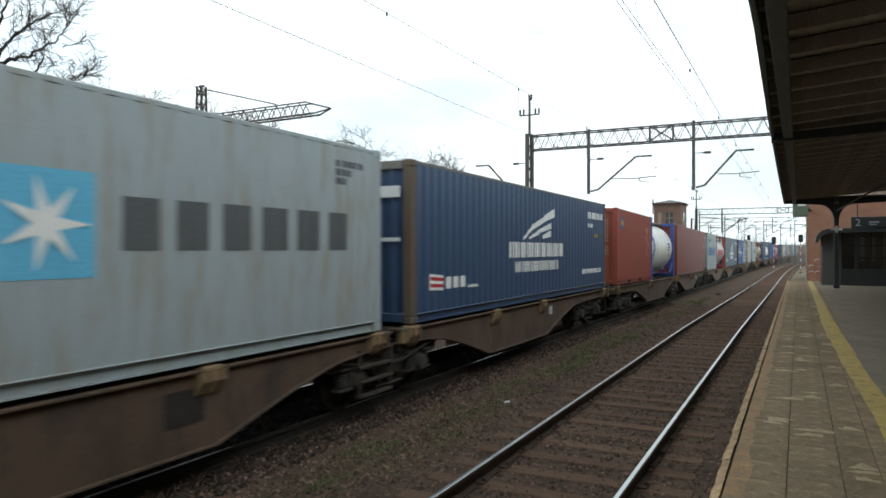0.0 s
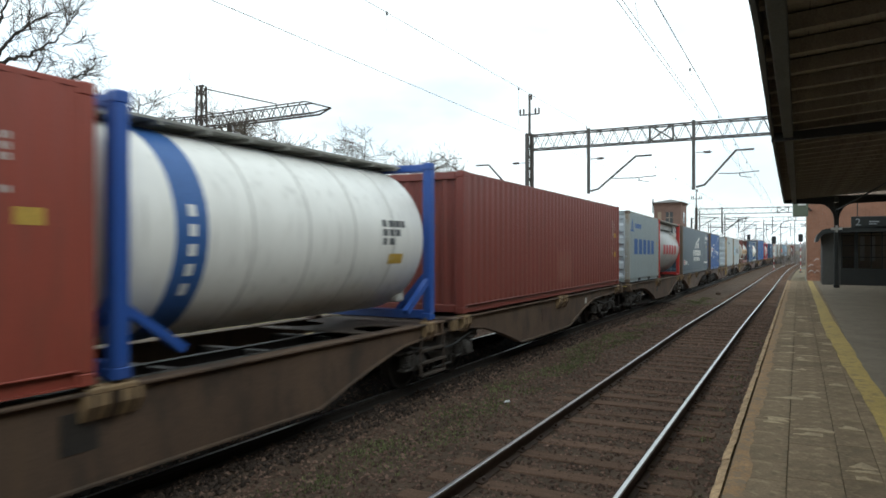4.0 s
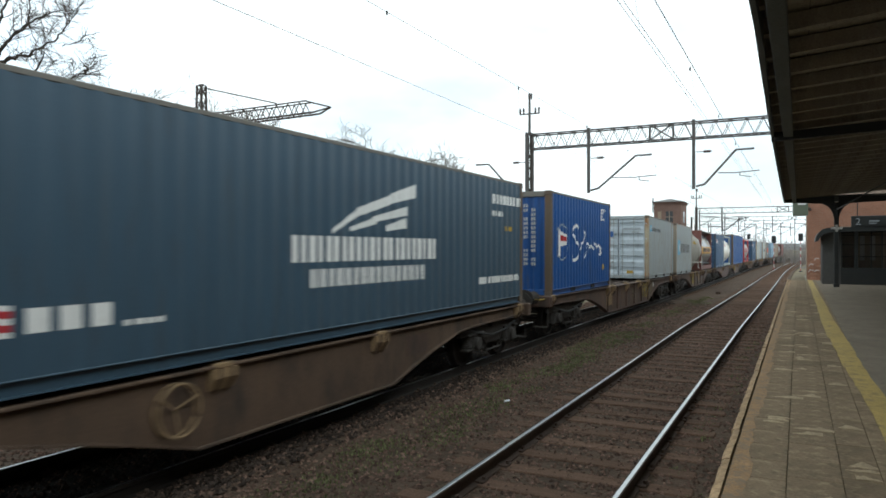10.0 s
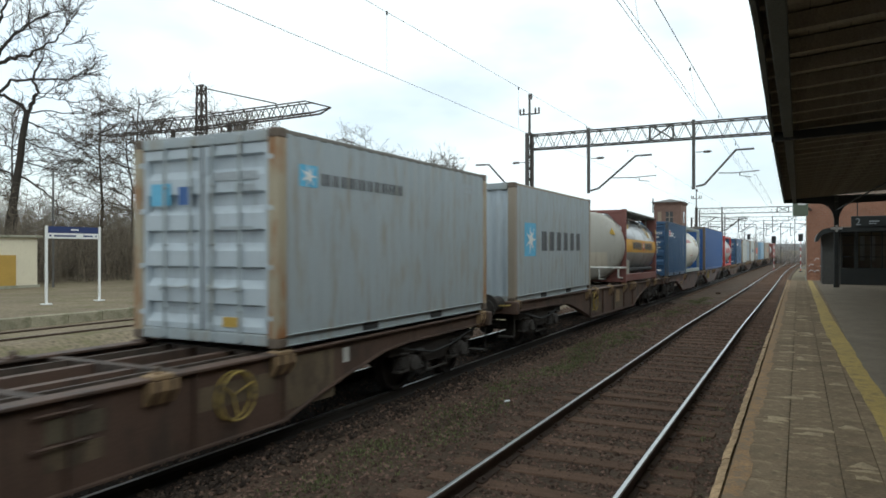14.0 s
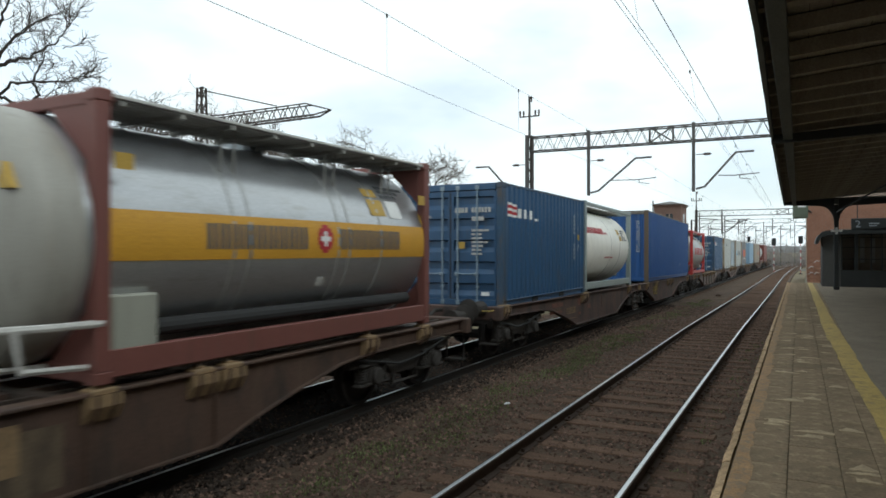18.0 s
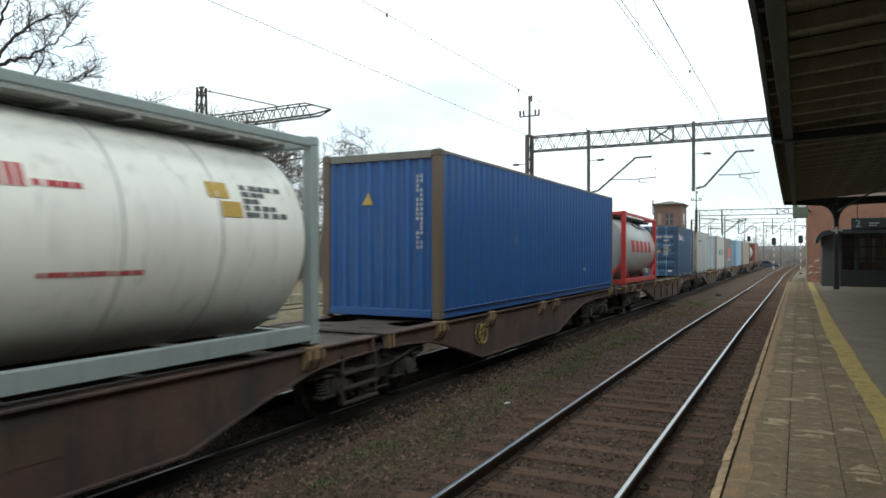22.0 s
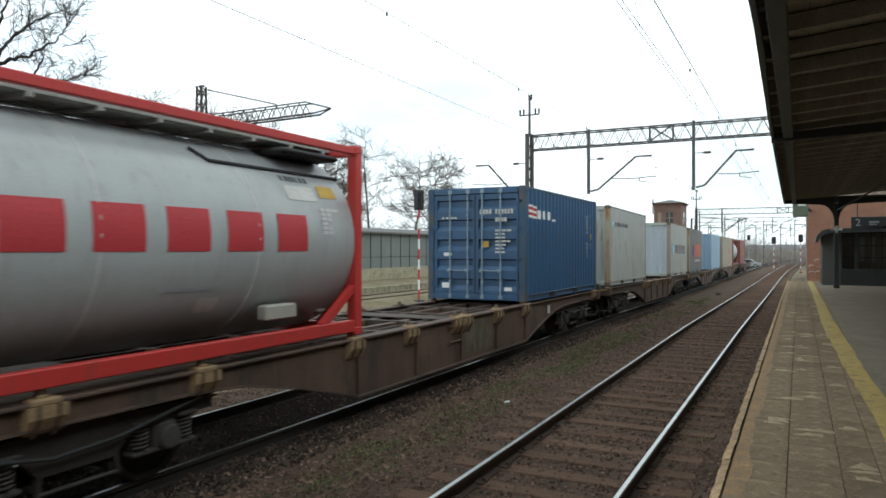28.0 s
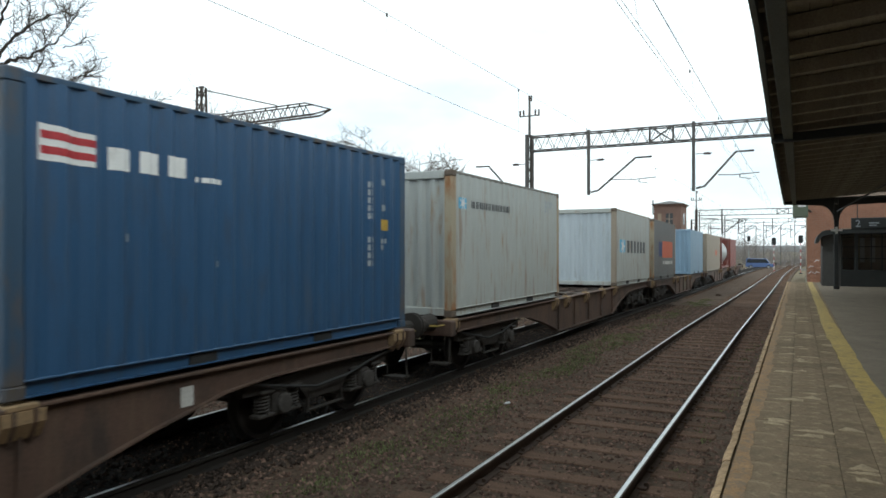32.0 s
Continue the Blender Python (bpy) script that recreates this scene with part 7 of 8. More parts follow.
def train():
    h40, h20 = 6.096, 3.029
    wagon(-4.4, 22.4, (-2.2, 9.0, 20.2), (9.0,), (-3.55, 5.3, 8.45, 9.52, 12.9, 15.8, 21.5), LONG_UNIT, M_WAGON, None, ((11.2, 0.75, 0.9, 0.3, M_WAGON2), (16.47, 0.79, 0.22, 0.2, M_PLATE), (5.0, 0.7, 0.5, 0.35, M_BOGIE)))
    wagon(22.4, 49.65, (24.6, 36.1, 47.4), (36.1,), (23.4, 29.36, 29.6, 35.4, 36.8, 42.4, 42.85, 48.7), LONG_UNIT, M_WAGON, None, ((29.2, 0.72, 0.35, 0.35, M_BOGIE), (45.0, 0.8, 0.18, 0.16, M_PLATE), (41.5, 0.7, 0.7, 0.3, M_WAGON2)))
    wagon(49.65, 77.0, (51.9, 63.3, 74.8), (63.3,), (50.55, 56.4, 56.85, 62.6, 64.0, 67.2, 70.3, 75.9), LONG_UNIT, M_WAGON, 66.6, ((56.6, 0.7, 0.3, 0.3, M_BOGIE), (71.5, 0.75, 0.7, 0.3, M_WAGON2)), wheel_mat=M_SEAT)
    wagon(77.0, 97.3, (79.8, 94.8), (), (78.1, 83.9, 84.6, 86.7, 88.9, 90.65, 96.45), SHORT_UNIT, M_WAGON2, 89.88, ((91.2, 0.66, 1.05, 0.62, M_PATCHTAN), (88.05, 0.78, 0.55, 0.2, M_PATCHOLIVE), (88.05, 0.54, 0.55, 0.18, M_PATCHTAN), (84.2, 0.7, 0.75, 0.5, M_SEAT), (86.2, 0.72, 0.5, 0.3, M_WAGON), (92.0, 0.85, 0.14, 0.2, M_PLATE)), rungs=87.9)
    wagon(97.3, 116.9, (100.2, 114.3), (), (98.2, 104.0, 104.9, 106.8, 108.85, 110.0, 110.4, 113.1, 114.7), SHORT_UNIT, M_WAGON2, 104.6, ((105.6, 0.8, 0.6, 0.3, M_WAGON2), (107.9, 0.72, 0.5, 0.4, M_SEAT)))
    wagon(116.9, 146.6, (119.2, 131.7, 144.2), (131.7,), (118.1, 124.0, 124.25, 130.1, 133.6, 135.75, 138.8, 139.85, 145.5), "articulated dark red-brown container wagon", M_WAGON3, 135.25, ((126.5, 0.72, 0.6, 0.3, M_WAGON2), (122.95, 0.72, 0.8, 0.014, M_SEAT), (122.95, 0.58, 0.8, 0.014, M_SEAT), (122.95, 0.44, 0.8, 0.014, M_SEAT), *[(122.57 + 0.095 * k, 0.65, 0.016, 0.13, M_SEAT) for k in range(9)], (121.75, 0.86, 0.9, 0.10, M_FADERED), (121.6, 0.68, 1.0, 0.07, M_FADERED), *[(121.2 + 0.1 * k, 0.74, 0.05, 0.06, M_PATCHTAN) for k in range(9)], (123.72, 0.84, 0.26, 0.2, M_FADERED), (123.74, 0.52, 0.2, 0.06, M_FADERED), (124.75, 0.66, 0.3, 0.12, M_FADERED), *[(138.99, z, 0.56, 0.012, M_PATCHTAN) for z in (0.80, 0.715, 0.685, 0.58)], (139.26, 0.69, 0.02, 0.22, M_PATCHTAN), *[(139.98 + 0.17 * k + 0.03 * (r % 2), 0.76 - 0.055 * r, 0.13, 0.026, M_PATCHTAN) for r in range(5) for k in range(3 + r % 3)], (141.55, 0.82, 0.4, 0.03, M_PATCHTAN)), wheel_r=0.18)
    wagon(146.6, 166.9, (149.5, 164.3), (), (147.7, 149.1, 150.8, 153.5, 155.05, 156.7, 157.1, 158.6, 160.2, 165.9), SHORT_UNIT, M_WAGON2, None, ((155.5, 0.7, 0.6, 0.3, M_WAGON), (161.9, 0.82, 0.16, 0.2, M_PLATE)), rungs=156.65)
    wagon(166.9, 186.35, (169.8, 183.7), (), (167.8, 173.6, 174.6, 176.5, 178.4, 180.0, 185.8), SHORT_UNIT, M_WAGON2, None, ((175.5, 0.7, 0.6, 0.3, M_WAGON),))
    wagon(186.35, 205.7, (189.2, 203.0), (), (186.9, 192.7, 194, 197, 198.8, 204.6), SHORT_UNIT, M_WAGON2)
    wagon(205.7, 224.9, (208.6, 222.0), (), (207.2, 216.0, 217.6, 223.4), SHORT_UNIT, M_WAGON2)
    wagon(224.9, 241.0, (227.9, 238.0), (), (225.7, 231.5), SHORT_UNIT, M_WAGON2)

    c, p = container("grey forty-foot container with a light blue emblem and dark lettering blocks", -3.65, 12.192, P_GREY, P_GREY)
    star(c, p, 6.72 - h40, 7.6 - h40, 0.93, 1.83)
    letters(c, word(7.83 - h40, 11.5 - h40, 1.16, 1.65, 6, 0.16), M_DKGREY, p)
    decal_side("code", c, lines(11.1 - h40, 11.75 - h40, 2.0, 2.35, 3, 5), M_DKGREY, p)

    for at, body, door, lb in ((9.42, P_NAVY, False, "navy blue forty-foot container with a white wing emblem"), (63.88, P_SLATE, True, "slate blue forty-foot container with a white wing emblem and door end")):
        c, p = container(lb, at, 12.192, body, P_TANPOST, door)
        o = h40 - (0.28 if door else 0.0)
        letters(c, word(4.14 - o, 7.9 - o, 1.0, 1.33, 11, 0.14), M_WHITE, p)
        letters(c, word(4.5 - o, 7.5 - o, 0.68, 0.91, 16, 0.25), M_WHITE, p)
        wing = [(4.95 - o, 5.5 - o, 1.36, 1.42, 0.24, 0.28), (5.5 - o, 6.4 - o, 1.60, 1.72, 0.22, 0.24), (6.4 - o, 7.15 - o, 1.83, 1.98, 0.14, 0.2),
                (5.35 - o, 6.0 - o, 1.40, 1.46, 0.12, 0.16), (5.9 - o, 6.9 - o, 1.54, 1.62, 0.14, 0.2), (6.25 - o, 6.85 - o, 1.42, 1.5, 0.06, 0.14)]
        decal_side("wing_emblem", c, wing, M_WHITE, p)
        flag_mark(c, p, 0.62 - h40, 0.5, 0.48, 0.27)
        letters(c, word(1.2 - h40, 2.05 - h40, 0.5, 0.70, 3, 0.14), M_WHITE, p)
        decal_side("small_print", c, lines(2.1 - h40, 2.6 - h40, 0.46, 0.53, 1, 4), M_WHITE, p)
        decal_side("code", c, lines(10.25 - o, 11.9 - o, 2.03, 2.25, 1, 9, 3, 0.15) + lines(10.25 - o, 10.85 - o, 1.78, 1.92, 1, 4, 4), M_WHITE, p)
        decal_side("web_line", c, lines(9.58 - o, 11.72 - o, 0.46, 0.62, 1, 14, 2, 0.2), M_WHITE, p)
        decal_side("code", c, lines(10.9 - o, 11.3 - o, 1.5, 1.62, 1, 2), M_YELMARK, p)
        marks_end(c, "code_plate", [(0.5, 1.0, 2.0, 2.18), (0.6, 1.0, 1.3, 1.36)], M_WHITE, h40)

    c, p = container("brick red twenty-foot container with a small emblem", 23.25, 6.058, P_RED, P_RED)
    decal_side("emblem", c, [(0.5 - h20, 1.05 - h20, 1.92, 2.29)], M_BLUEMARK, p)
    decal_side("emblem_mark", c, [(0.62 - h20, 0.95 - h20, 2.02, 2.2)], M_YELMARK, [(a, d - 0.003) for a, d in p])
    decal_side("code", c, column(5.05 - h20, 5.14 - h20, 0.95, 2.1, 14) + column(5.25 - h20, 5.32 - h20, 1.6, 2.1, 6, 2), M_PLATE, p)
    decal_side("warning_label", c, [(5.35 - h20, 5.6 - h20, 1.36, 1.5)], M_YELMARK, p)
    marks_end(c, "code_bar", column(0.60, 0.70, 0.6, 2.25, 15) + column(0.80, 0.90, 1.0, 2.25, 11, 3), M_FAINT, h20)

    c, g = tank("white tank container with a blue band in a blue frame", 29.49, F_BLUE, T_WHITE, R=1.17, long=3.0, rings=((-2.1, 0.42, M_BLUEMARK), (-1.2, 0.03, M_PLATE), (-0.2, 0.03, M_PLATE), (0.8, 0.03, M_PLATE), (1.8, 0.03, M_PLATE)), side_rails=False)
    decal_tank("small_print", c, lines(1.5, 2.2, 1.2, 1.6, 3, 4), M_DKGREY, g)
    decal_tank("warning_label", c, [(1.7, 2.1, 0.95, 1.1)], M_YELMARK, g)
    decal_tank("band_lettering", c, [(-2.15, -2.05, 0.7 + 0.2 * k, 0.82 + 0.2 * k) for k in range(5)], M_WHITE, g, 0.012)

    c, p = container("dark red forty-foot container with a patched side", 36.65, 12.192, P_RED2, P_RED2)
    decal_side("patch", c, [(5.45 - h40, 6.75 - h40, 0.35, 1.1)], P_PATCHRED, p, "repainted lighter red patch")
    decal_side("code", c, column(11.2 - h40, 11.28 - h40, 0.95, 2.12, 15) + column(11.36 - h40, 11.42 - h40, 1.3, 2.1, 10, 2) + column(11.52 - h40, 11.6 - h40, 1.75, 2.1, 4, 3), M_PLATE, p)
    decal_side("warning_label", c, [(11.45 - h40, 11.72 - h40, 1.55, 1.68)], M_YELMARK, p)
    decal_side("warning_label", c, [(11.45 - h40, 11.72 - h40, 0.92, 1.08)], M_YELMARK, p)

    c, p = container("blue-grey twenty-foot container with blue lettering blocks and door end", 50.45, 6.058, P_COSCO, P_COSCOPOST, True, door_mat=M_WHITEC)
    letters(c, word(0.88 - h20, 5.08 - h20, 1.03, 1.6, 5, 0.16), M_BLUEMARK, p)
    letters(c, word(1.05 - h20, 2.28 - h20, 2.0, 2.17, 4, 0.15), M_BLUEMARK, p)
    decal_side("emblem", c, [(0.3 - h20, 0.9 - h20, 1.86, 1.91), (0.42 - h20, 0.5 - h20, 1.91, 2.2), (0.58 - h20, 0.66 - h20, 1.91, 2.3), (0.74 - h20, 0.8 - h20, 1.91, 2.15)], M_BLUEMARK, p)
    decal_side("code", c, lines(5.2 - h20, 5.7 - h20, 1.2, 2.2, 9, 3), M_GREYPAINT, p)
    decal_side("warning_label", c, [(5.42 - h20, 5.66 - h20, 1.42, 1.55)], M_YELMARK, p)
    marks_end(c, "warning_plate", [(-0.78, -0.5, 1.75, 1.98)], M_YELMARK, h20)
    marks_end(c, "code_plate", [(0.3, 0.85, 1.75, 1.85), (0.3, 0.85, 1.55, 1.6)], M_GREYPAINT, h20)

    for at, top, lb in ((56.73, False, "grey tank container with red lettering blocks between red end frames"), (147.57, True, "grey tank container with red lettering blocks in a full red frame")):
        c, g = tank(lb, at, F_RED, T_GREY, R=1.20, long=2.99, dome=0.22, rear=0.10, zc=1.29 if top else 1.31, walk_x=0.0 if top else 0.80, top_rails=top, side_rails=top, struts=top, rings=((-1.0, 0.02, M_PLATE), (1.0, 0.02, M_PLATE)))
        if not top:
            for s in (-1, 1):
                part("sole_rail", B().box(s * 1.1, s * 1.21, 2.1, 2.9, 0.03, 0.08, 0.01), F_RED, c)
        dz = 0.1 if top else 0.0
        letters(c, word(1.10 - h20, 5.08 - h20, 1.05 + dz, 1.49 + dz, 5, 0.16), M_RED, g)
        e = 0.2 if top else 0.0
        decal_tank("placard", c, [(4.45 + e - h20, 5.0 + e - h20, 1.78, 1.96)], M_PLATE, g)
        decal_tank("placard", c, [(5.1 + e - h20, 5.45 + e - h20, 1.84, 2.0)], M_YELMARK, g)
        decal_tank("text_panel", c, lines(4.45 + e - h20, 5.0 + e - h20, 1.99, 2.08, 1, 6), M_DKGREY, g)
        decal_tank("text_panel", c, lines(5.0 + e - h20, 5.4 + e - h20, 1.35, 1.70, 6, 3), M_PLATE, g)
        decal_tank("plate", c, [(3.3 - h20, 3.58 - h20, 0.50, 0.66)], M_PLATE, g)
        decal_tank("label_bar", c, [(2.8 - h20, 3.5 - h20, 0.74, 0.78)], M_GREYPAINT, g)
        if top:
            part("hatch_box", B().box(0.96, 1.12, 1.2, 1.75, 0.34, 0.52, 0.02), T_BEIGE, c, "small pale box under the tank")
            part("drain_hose", B().tube([(0.72, 0.4, 2.27), (0.86, 0.55, 2.14), (0.86, 1.6, 2.14), (0.86, 2.9, 2.14)], 0.025, 7), M_BLACK, c, "black hose along the tank top")
            # black plate put in place of the shadow at the hatch
            part("hatch_shade", B().box(0.35, 0.95, 1.7, 2.85, 2.36, 2.44, 0.03), M_BLACK, c, "black plate for the shadow at the hatch")

    c, p = container("bright blue twenty-foot container with white lettering and a flag emblem", 77.98, 6.058, P_BLUE, P_TANPOST, rib=0.034)
    ring = []
    for k in range(24):
        a, a2 = k * math.pi / 12, (k + 1) * math.pi / 12
        ya, yb = 1.0 - h20 + 0.52 * math.cos(a), 1.0 - h20 + 0.52 * math.cos(a2)
        za, zb = 1.33 + 0.45 * math.sin(a), 1.33 + 0.45 * math.sin(a2)
        if ya > yb:
            ya, yb, za, zb = yb, ya, zb, za
        ring.append((ya, yb, za - 0.02, za + 0.02, zb - za, zb - za))
    decal_side("emblem_ring", c, ring, M_GREYPAINT, p)
    decal_side("flag_pole", c, [(0.68 - h20, 0.82 - h20, 0.98, 1.66)], M_WHITE, p)
    decal_side("flag_mark", c, [(0.82 - h20, 1.4 - h20, 1.22, 1.62, 0.05, -0.1)], M_WHITE, p)
    decal_side("flag_band", c, [(0.8 - h20, 1.3 - h20, 1.36, 1.52, 0, -0.05)], M_RED, [(a, d - 0.003) for a, d in p])
    curl = []

    def stroke(pp, w):
        for (ya, za), (yb, zb) in zip(pp, pp[1:]):
            if ya > yb:
                ya, za, yb, zb = yb, zb, ya, za
            if yb - ya < 0.05:
                curl.append((ya - w / 2, yb + w / 2, min(za, zb), max(za, zb)))
            else:
                curl.append((ya, yb, za - w / 2, za + w / 2, zb - za, zb - za))

    stroke([(2.45, 1.7), (2.3, 1.8), (2.05, 1.75), (1.95, 1.58), (2.15, 1.42), (2.4, 1.28), (2.5, 1.05), (2.3, 0.88), (2.0, 0.85), (1.85, 0.98)], 0.09)
    stroke([(2.6, 1.15), (2.9, 1.35), (3.05, 1.68), (3.15, 1.6), (3.05, 1.2), (3.1, 0.9), (3.25, 1.1)], 0.07)
    stroke([(3.2, 1.2), (3.4, 1.32), (3.6, 1.15), (3.8, 1.32), (4.0, 1.15), (4.2, 1.32), (4.4, 1.15), (4.6, 1.32), (4.8, 1.2), (4.85, 1.0), (4.65, 0.98)], 0.07)
    decal_side("script", c, [(r[0] - h20, r[1] - h20, *r[2:]) for r in curl], M_WHITE, p)
    decal_side("code", c, lines(4.82 - h20, 5.5 - h20, 2.0, 2.38, 4, 5), M_WHITE, p)
    decal_side("warning_label", c, [(5.05 - h20, 5.3 - h20, 0.52, 0.68)], M_YELMARK, p)
    marks_end(c, "code_bar", column(0.52, 0.62, 0.75, 2.3, 14) + column(0.72, 0.82, 0.75, 2.3, 14, 4), M_PLATE, h20)

    c, p = container("light grey twenty-foot container with rusty posts and door end", 90.53, 6.058, P_GREY, P_RUSTPOST, True, door_mat=M_WHITEC)
    star(c, p, 0.4 - h20, 0.75 - h20, 1.93, 2.2)
    letters(c, word(0.85 - h20, 2.9 - h20, 1.97, 2.12, 10, 0.2), M_DKGREY, p)
    decal_side("code", c, lines(4.9 - h20, 5.6 - h20, 2.05, 2.34, 3, 4), M_GREYPAINT, p)
    marks_end(c, "placard", [(-0.9, -0.55, 1.72, 2.0)], M_SKYBLUE, h20)
    marks_end(c, "emblem_plate", [(-0.4, -0.2, 1.72, 1.95)], M_BLUEMARK, h20)
    marks_end(c, "code_plate", [(0.2, 0.9, 2.0, 2.1), (0.55, 0.85, 1.86, 1.94), (0.3, 0.85, 1.4, 1.44)], M_GREYPAINT, h20)
    marks_end(c, "warning_plate", [(0.35, 0.6, 0.22, 0.34)], M_YELMARK, h20)

    c, p = container("grey twenty-foot container with an emblem and dark lettering blocks", 98.06, 6.058, P_GREY, P_TAN, door_mat=M_WHITEC)
    star(c, p, 0.65 - h20, 1.4 - h20, 1.0, 1.75)
    letters(c, word(1.74 - h20, 5.16 - h20, 1.12, 1.58, 6, 0.2), M_DKGREY, p)
    decal_side("code", c, lines(4.9 - h20, 5.6 - h20, 2.05, 2.34, 3, 4), M_GREYPAINT, p)

    c, g = tank("bare steel tank with a yellow band in a red-brown frame", 108.76, F_BROWN, T_STEEL, R=1.20, zc=1.29, struts=False, dome=0.40, front=0.80, rear=0.30, plates=True, walk_x=0.80, rail_h=0.30, rings=((-2.9, 0.05, M_PLATE), (-1.35, 0.05, T_STRAP), (-1.1, 0.05, T_STRAP), (0.55, 0.05, T_STRAP), (0.8, 0.05, T_STRAP), (1.6, 0.05, T_STRAP)))
    for y in (-2.75, 2.75):
        part("yellow_plate", B().box(1.221, 1.226, y - 0.1, y + 0.1, 1.9, 2.05), M_YELMARK, c)
    decal_tank("side_band", c, [(0.02 - h20, 6.0 - h20, 1.08, 1.55)], M_BAND, g, 0.005)
    letters(c, word(1.28 - h20, 2.95 - h20, 1.19, 1.46, 9, 0.12), M_DKGREY, g, 0.009)
    letters(c, word(3.6 - h20, 5.15 - h20, 1.19, 1.46, 9, 0.12), M_DKGREY, g, 0.009)
    decal_tank("emblem", c, [(3.28 - h20 - 0.165 * math.cos(a), 3.28 - h20 + 0.165 * math.cos(a), 1.325 + 0.165 * math.sin(a) - 0.026, 1.325 + 0.165 * math.sin(a) + 0.026) for a in (-1.2, -0.72, -0.36, 0.0, 0.36, 0.72, 1.2)], M_RED, g, 0.009)
    decal_tank("emblem_mark", c, [(3.25 - h20, 3.31 - h20, 1.23, 1.42), (3.18 - h20, 3.38 - h20, 1.295, 1.355)], M_WHITE, g, 0.012)
    decal_tank("placard", c, [(4.45 - h20, 4.85 - h20, 1.68, 1.92)], M_YELMARK, g)
    decal_tank("placard", c, [(4.45 - h20, 4.8 - h20, 1.96, 2.08)], M_YELMARK, g)
    decal_tank("text_panel", c, lines(4.9 - h20, 5.75 - h20, 1.95, 2.15, 3, 7, 5), M_DKGREY, g, 0.008)
    decal_tank("placard", c, [(5.85 - h20, 6.1 - h20, 1.6, 1.75)], M_YELMARK, g)
    decal_tank("plate", c, [(3.2 - h20, 3.4 - h20, 0.72, 0.84)], M_PLATE, g)
    decal_tank("placard", c, [(4.95 - h20, 5.3 - h20, 1.66, 1.92)], M_WHITE, g)
    R, zc, nose = 1.205, 1.29, -3.745

    def cap(r):
        return nose + 0.40 * (1 - math.sqrt(max(0.0, 1 - (r / R) ** 2)))

    part("tank_end", B().spin([(max(0.02, R * math.sin(k / 10 * math.pi / 2)), cap(R * math.sin(k / 10 * math.pi / 2)) - 0.004) for k in range(11)] + [(R + 0.002, -3.1)], 40, "y", (0, 0, zc)), T_BEIGE, c, "beige dished tank end", True)
    part("warning_label", B().prism([(0.74, 1.68), (0.98, 1.68), (0.86, 1.90)], cap(0.98) - 0.03, cap(0.98) + 0.04, "y"), M_YELMARK, c)
    v, f = [], []
    for i in range(9):
        for j in range(15):
            x, z = -0.72 + 1.44 * j / 14, 0.55 + 0.52 * i / 8
            v.append((x, cap(min(1.16, math.hypot(x, z - zc))) - 0.012, z))
    f = [(i * 15 + j, i * 15 + j + 1, i * 15 + j + 16, i * 15 + j + 15) for i in range(8) for j in range(14)]
    part("tan_panel", B().add(v, f), P_RUBBED, c, "rubbed tan panel")
    for x, z, w in ((-0.3, 2.22, 0.3), (-0.38, 2.08, 0.4), (-0.28, 1.9, 0.3)):
        part("text_bar", B().box(x, x + w, cap(math.hypot(x + w / 2, z - zc)) - 0.02, cap(math.hypot(x + w / 2, z - zc)) + 0.06, z, z + 0.05), M_GREYPAINT, c)
    part("guard_rail", B().tube([(1.2, -2.95, 0.54), (1.18, -3.4, 0.54), (1.0, -3.9, 0.54), (-1.0, -3.9, 0.54), (-1.18, -3.4, 0.54), (-1.2, -2.95, 0.54)], 0.035, 8)
         .tube([(0.5, -3.9, 0.54), (0.5, -3.85, 0.15), (0.5, -3.0, 0.12)], 0.03, 6).tube([(-0.5, -3.9, 0.54), (-0.5, -3.85, 0.15), (-0.5, -3.0, 0.12)], 0.03, 6)
         .tube([(1.1, -3.66, 0.54), (1.1, -3.6, 0.2), (1.1, -3.0, 0.16)], 0.03, 6), M_PLATE, c, "white guard rail")
    part("equipment_box", B().box(0.95, 1.2, -2.85, -2.35, 0.25, 0.78, 0.02), P_PANELBOX, c, "pale olive equipment box")
    part("pipe", B().tube([(1.06, -2.3, 0.44), (1.06, 2.5, 0.44)], 0.085, 12), M_BLACK, c, "black pipe along the frame")

    for at, lb in ((118.01, "weathered blue twenty-foot container with a flag emblem and door end"), (160.05, "weathered blue twenty-foot container with a flag emblem and closed doors")):
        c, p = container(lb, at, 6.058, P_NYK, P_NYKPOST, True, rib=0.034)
        flag_mark(c, p, 0.28 - h20, 1.9, 0.5, 0.30)
        letters(c, [(r[0], r[1], r[2], r[3]) for r in word(0.9 - h20, 1.85 - h20, 1.88, 2.08, 3, 0.14)], M_WHITE, p)
        decal_side("small_print", c, lines(1.9 - h20, 2.3 - h20, 1.84, 1.91, 1, 4), M_WHITE, p)
        decal_side("code", c, column(5.04 - h20, 5.18 - h20, 0.95, 2.28, 12) + column(5.38 - h20, 5.52 - h20, 1.74, 2.24, 4, 2) + lines(5.36 - h20, 5.58 - h20, 1.16, 1.34, 2, 3, 3), M_GREYPAINT, p)
        decal_side("warning_label", c, [(5.36 - h20, 5.58 - h20, 1.46, 1.62)], M_YELMARK, p)
        decal_side("scuff", c, [(1.1 - h20, 1.13 - h20, 1.25, 1.32)], M_GREYPAINT, p)
        decal_side("scuff", c, [(2.2 - h20, 2.23 - h20, 1.0, 1.06)], M_GREYPAINT, p)
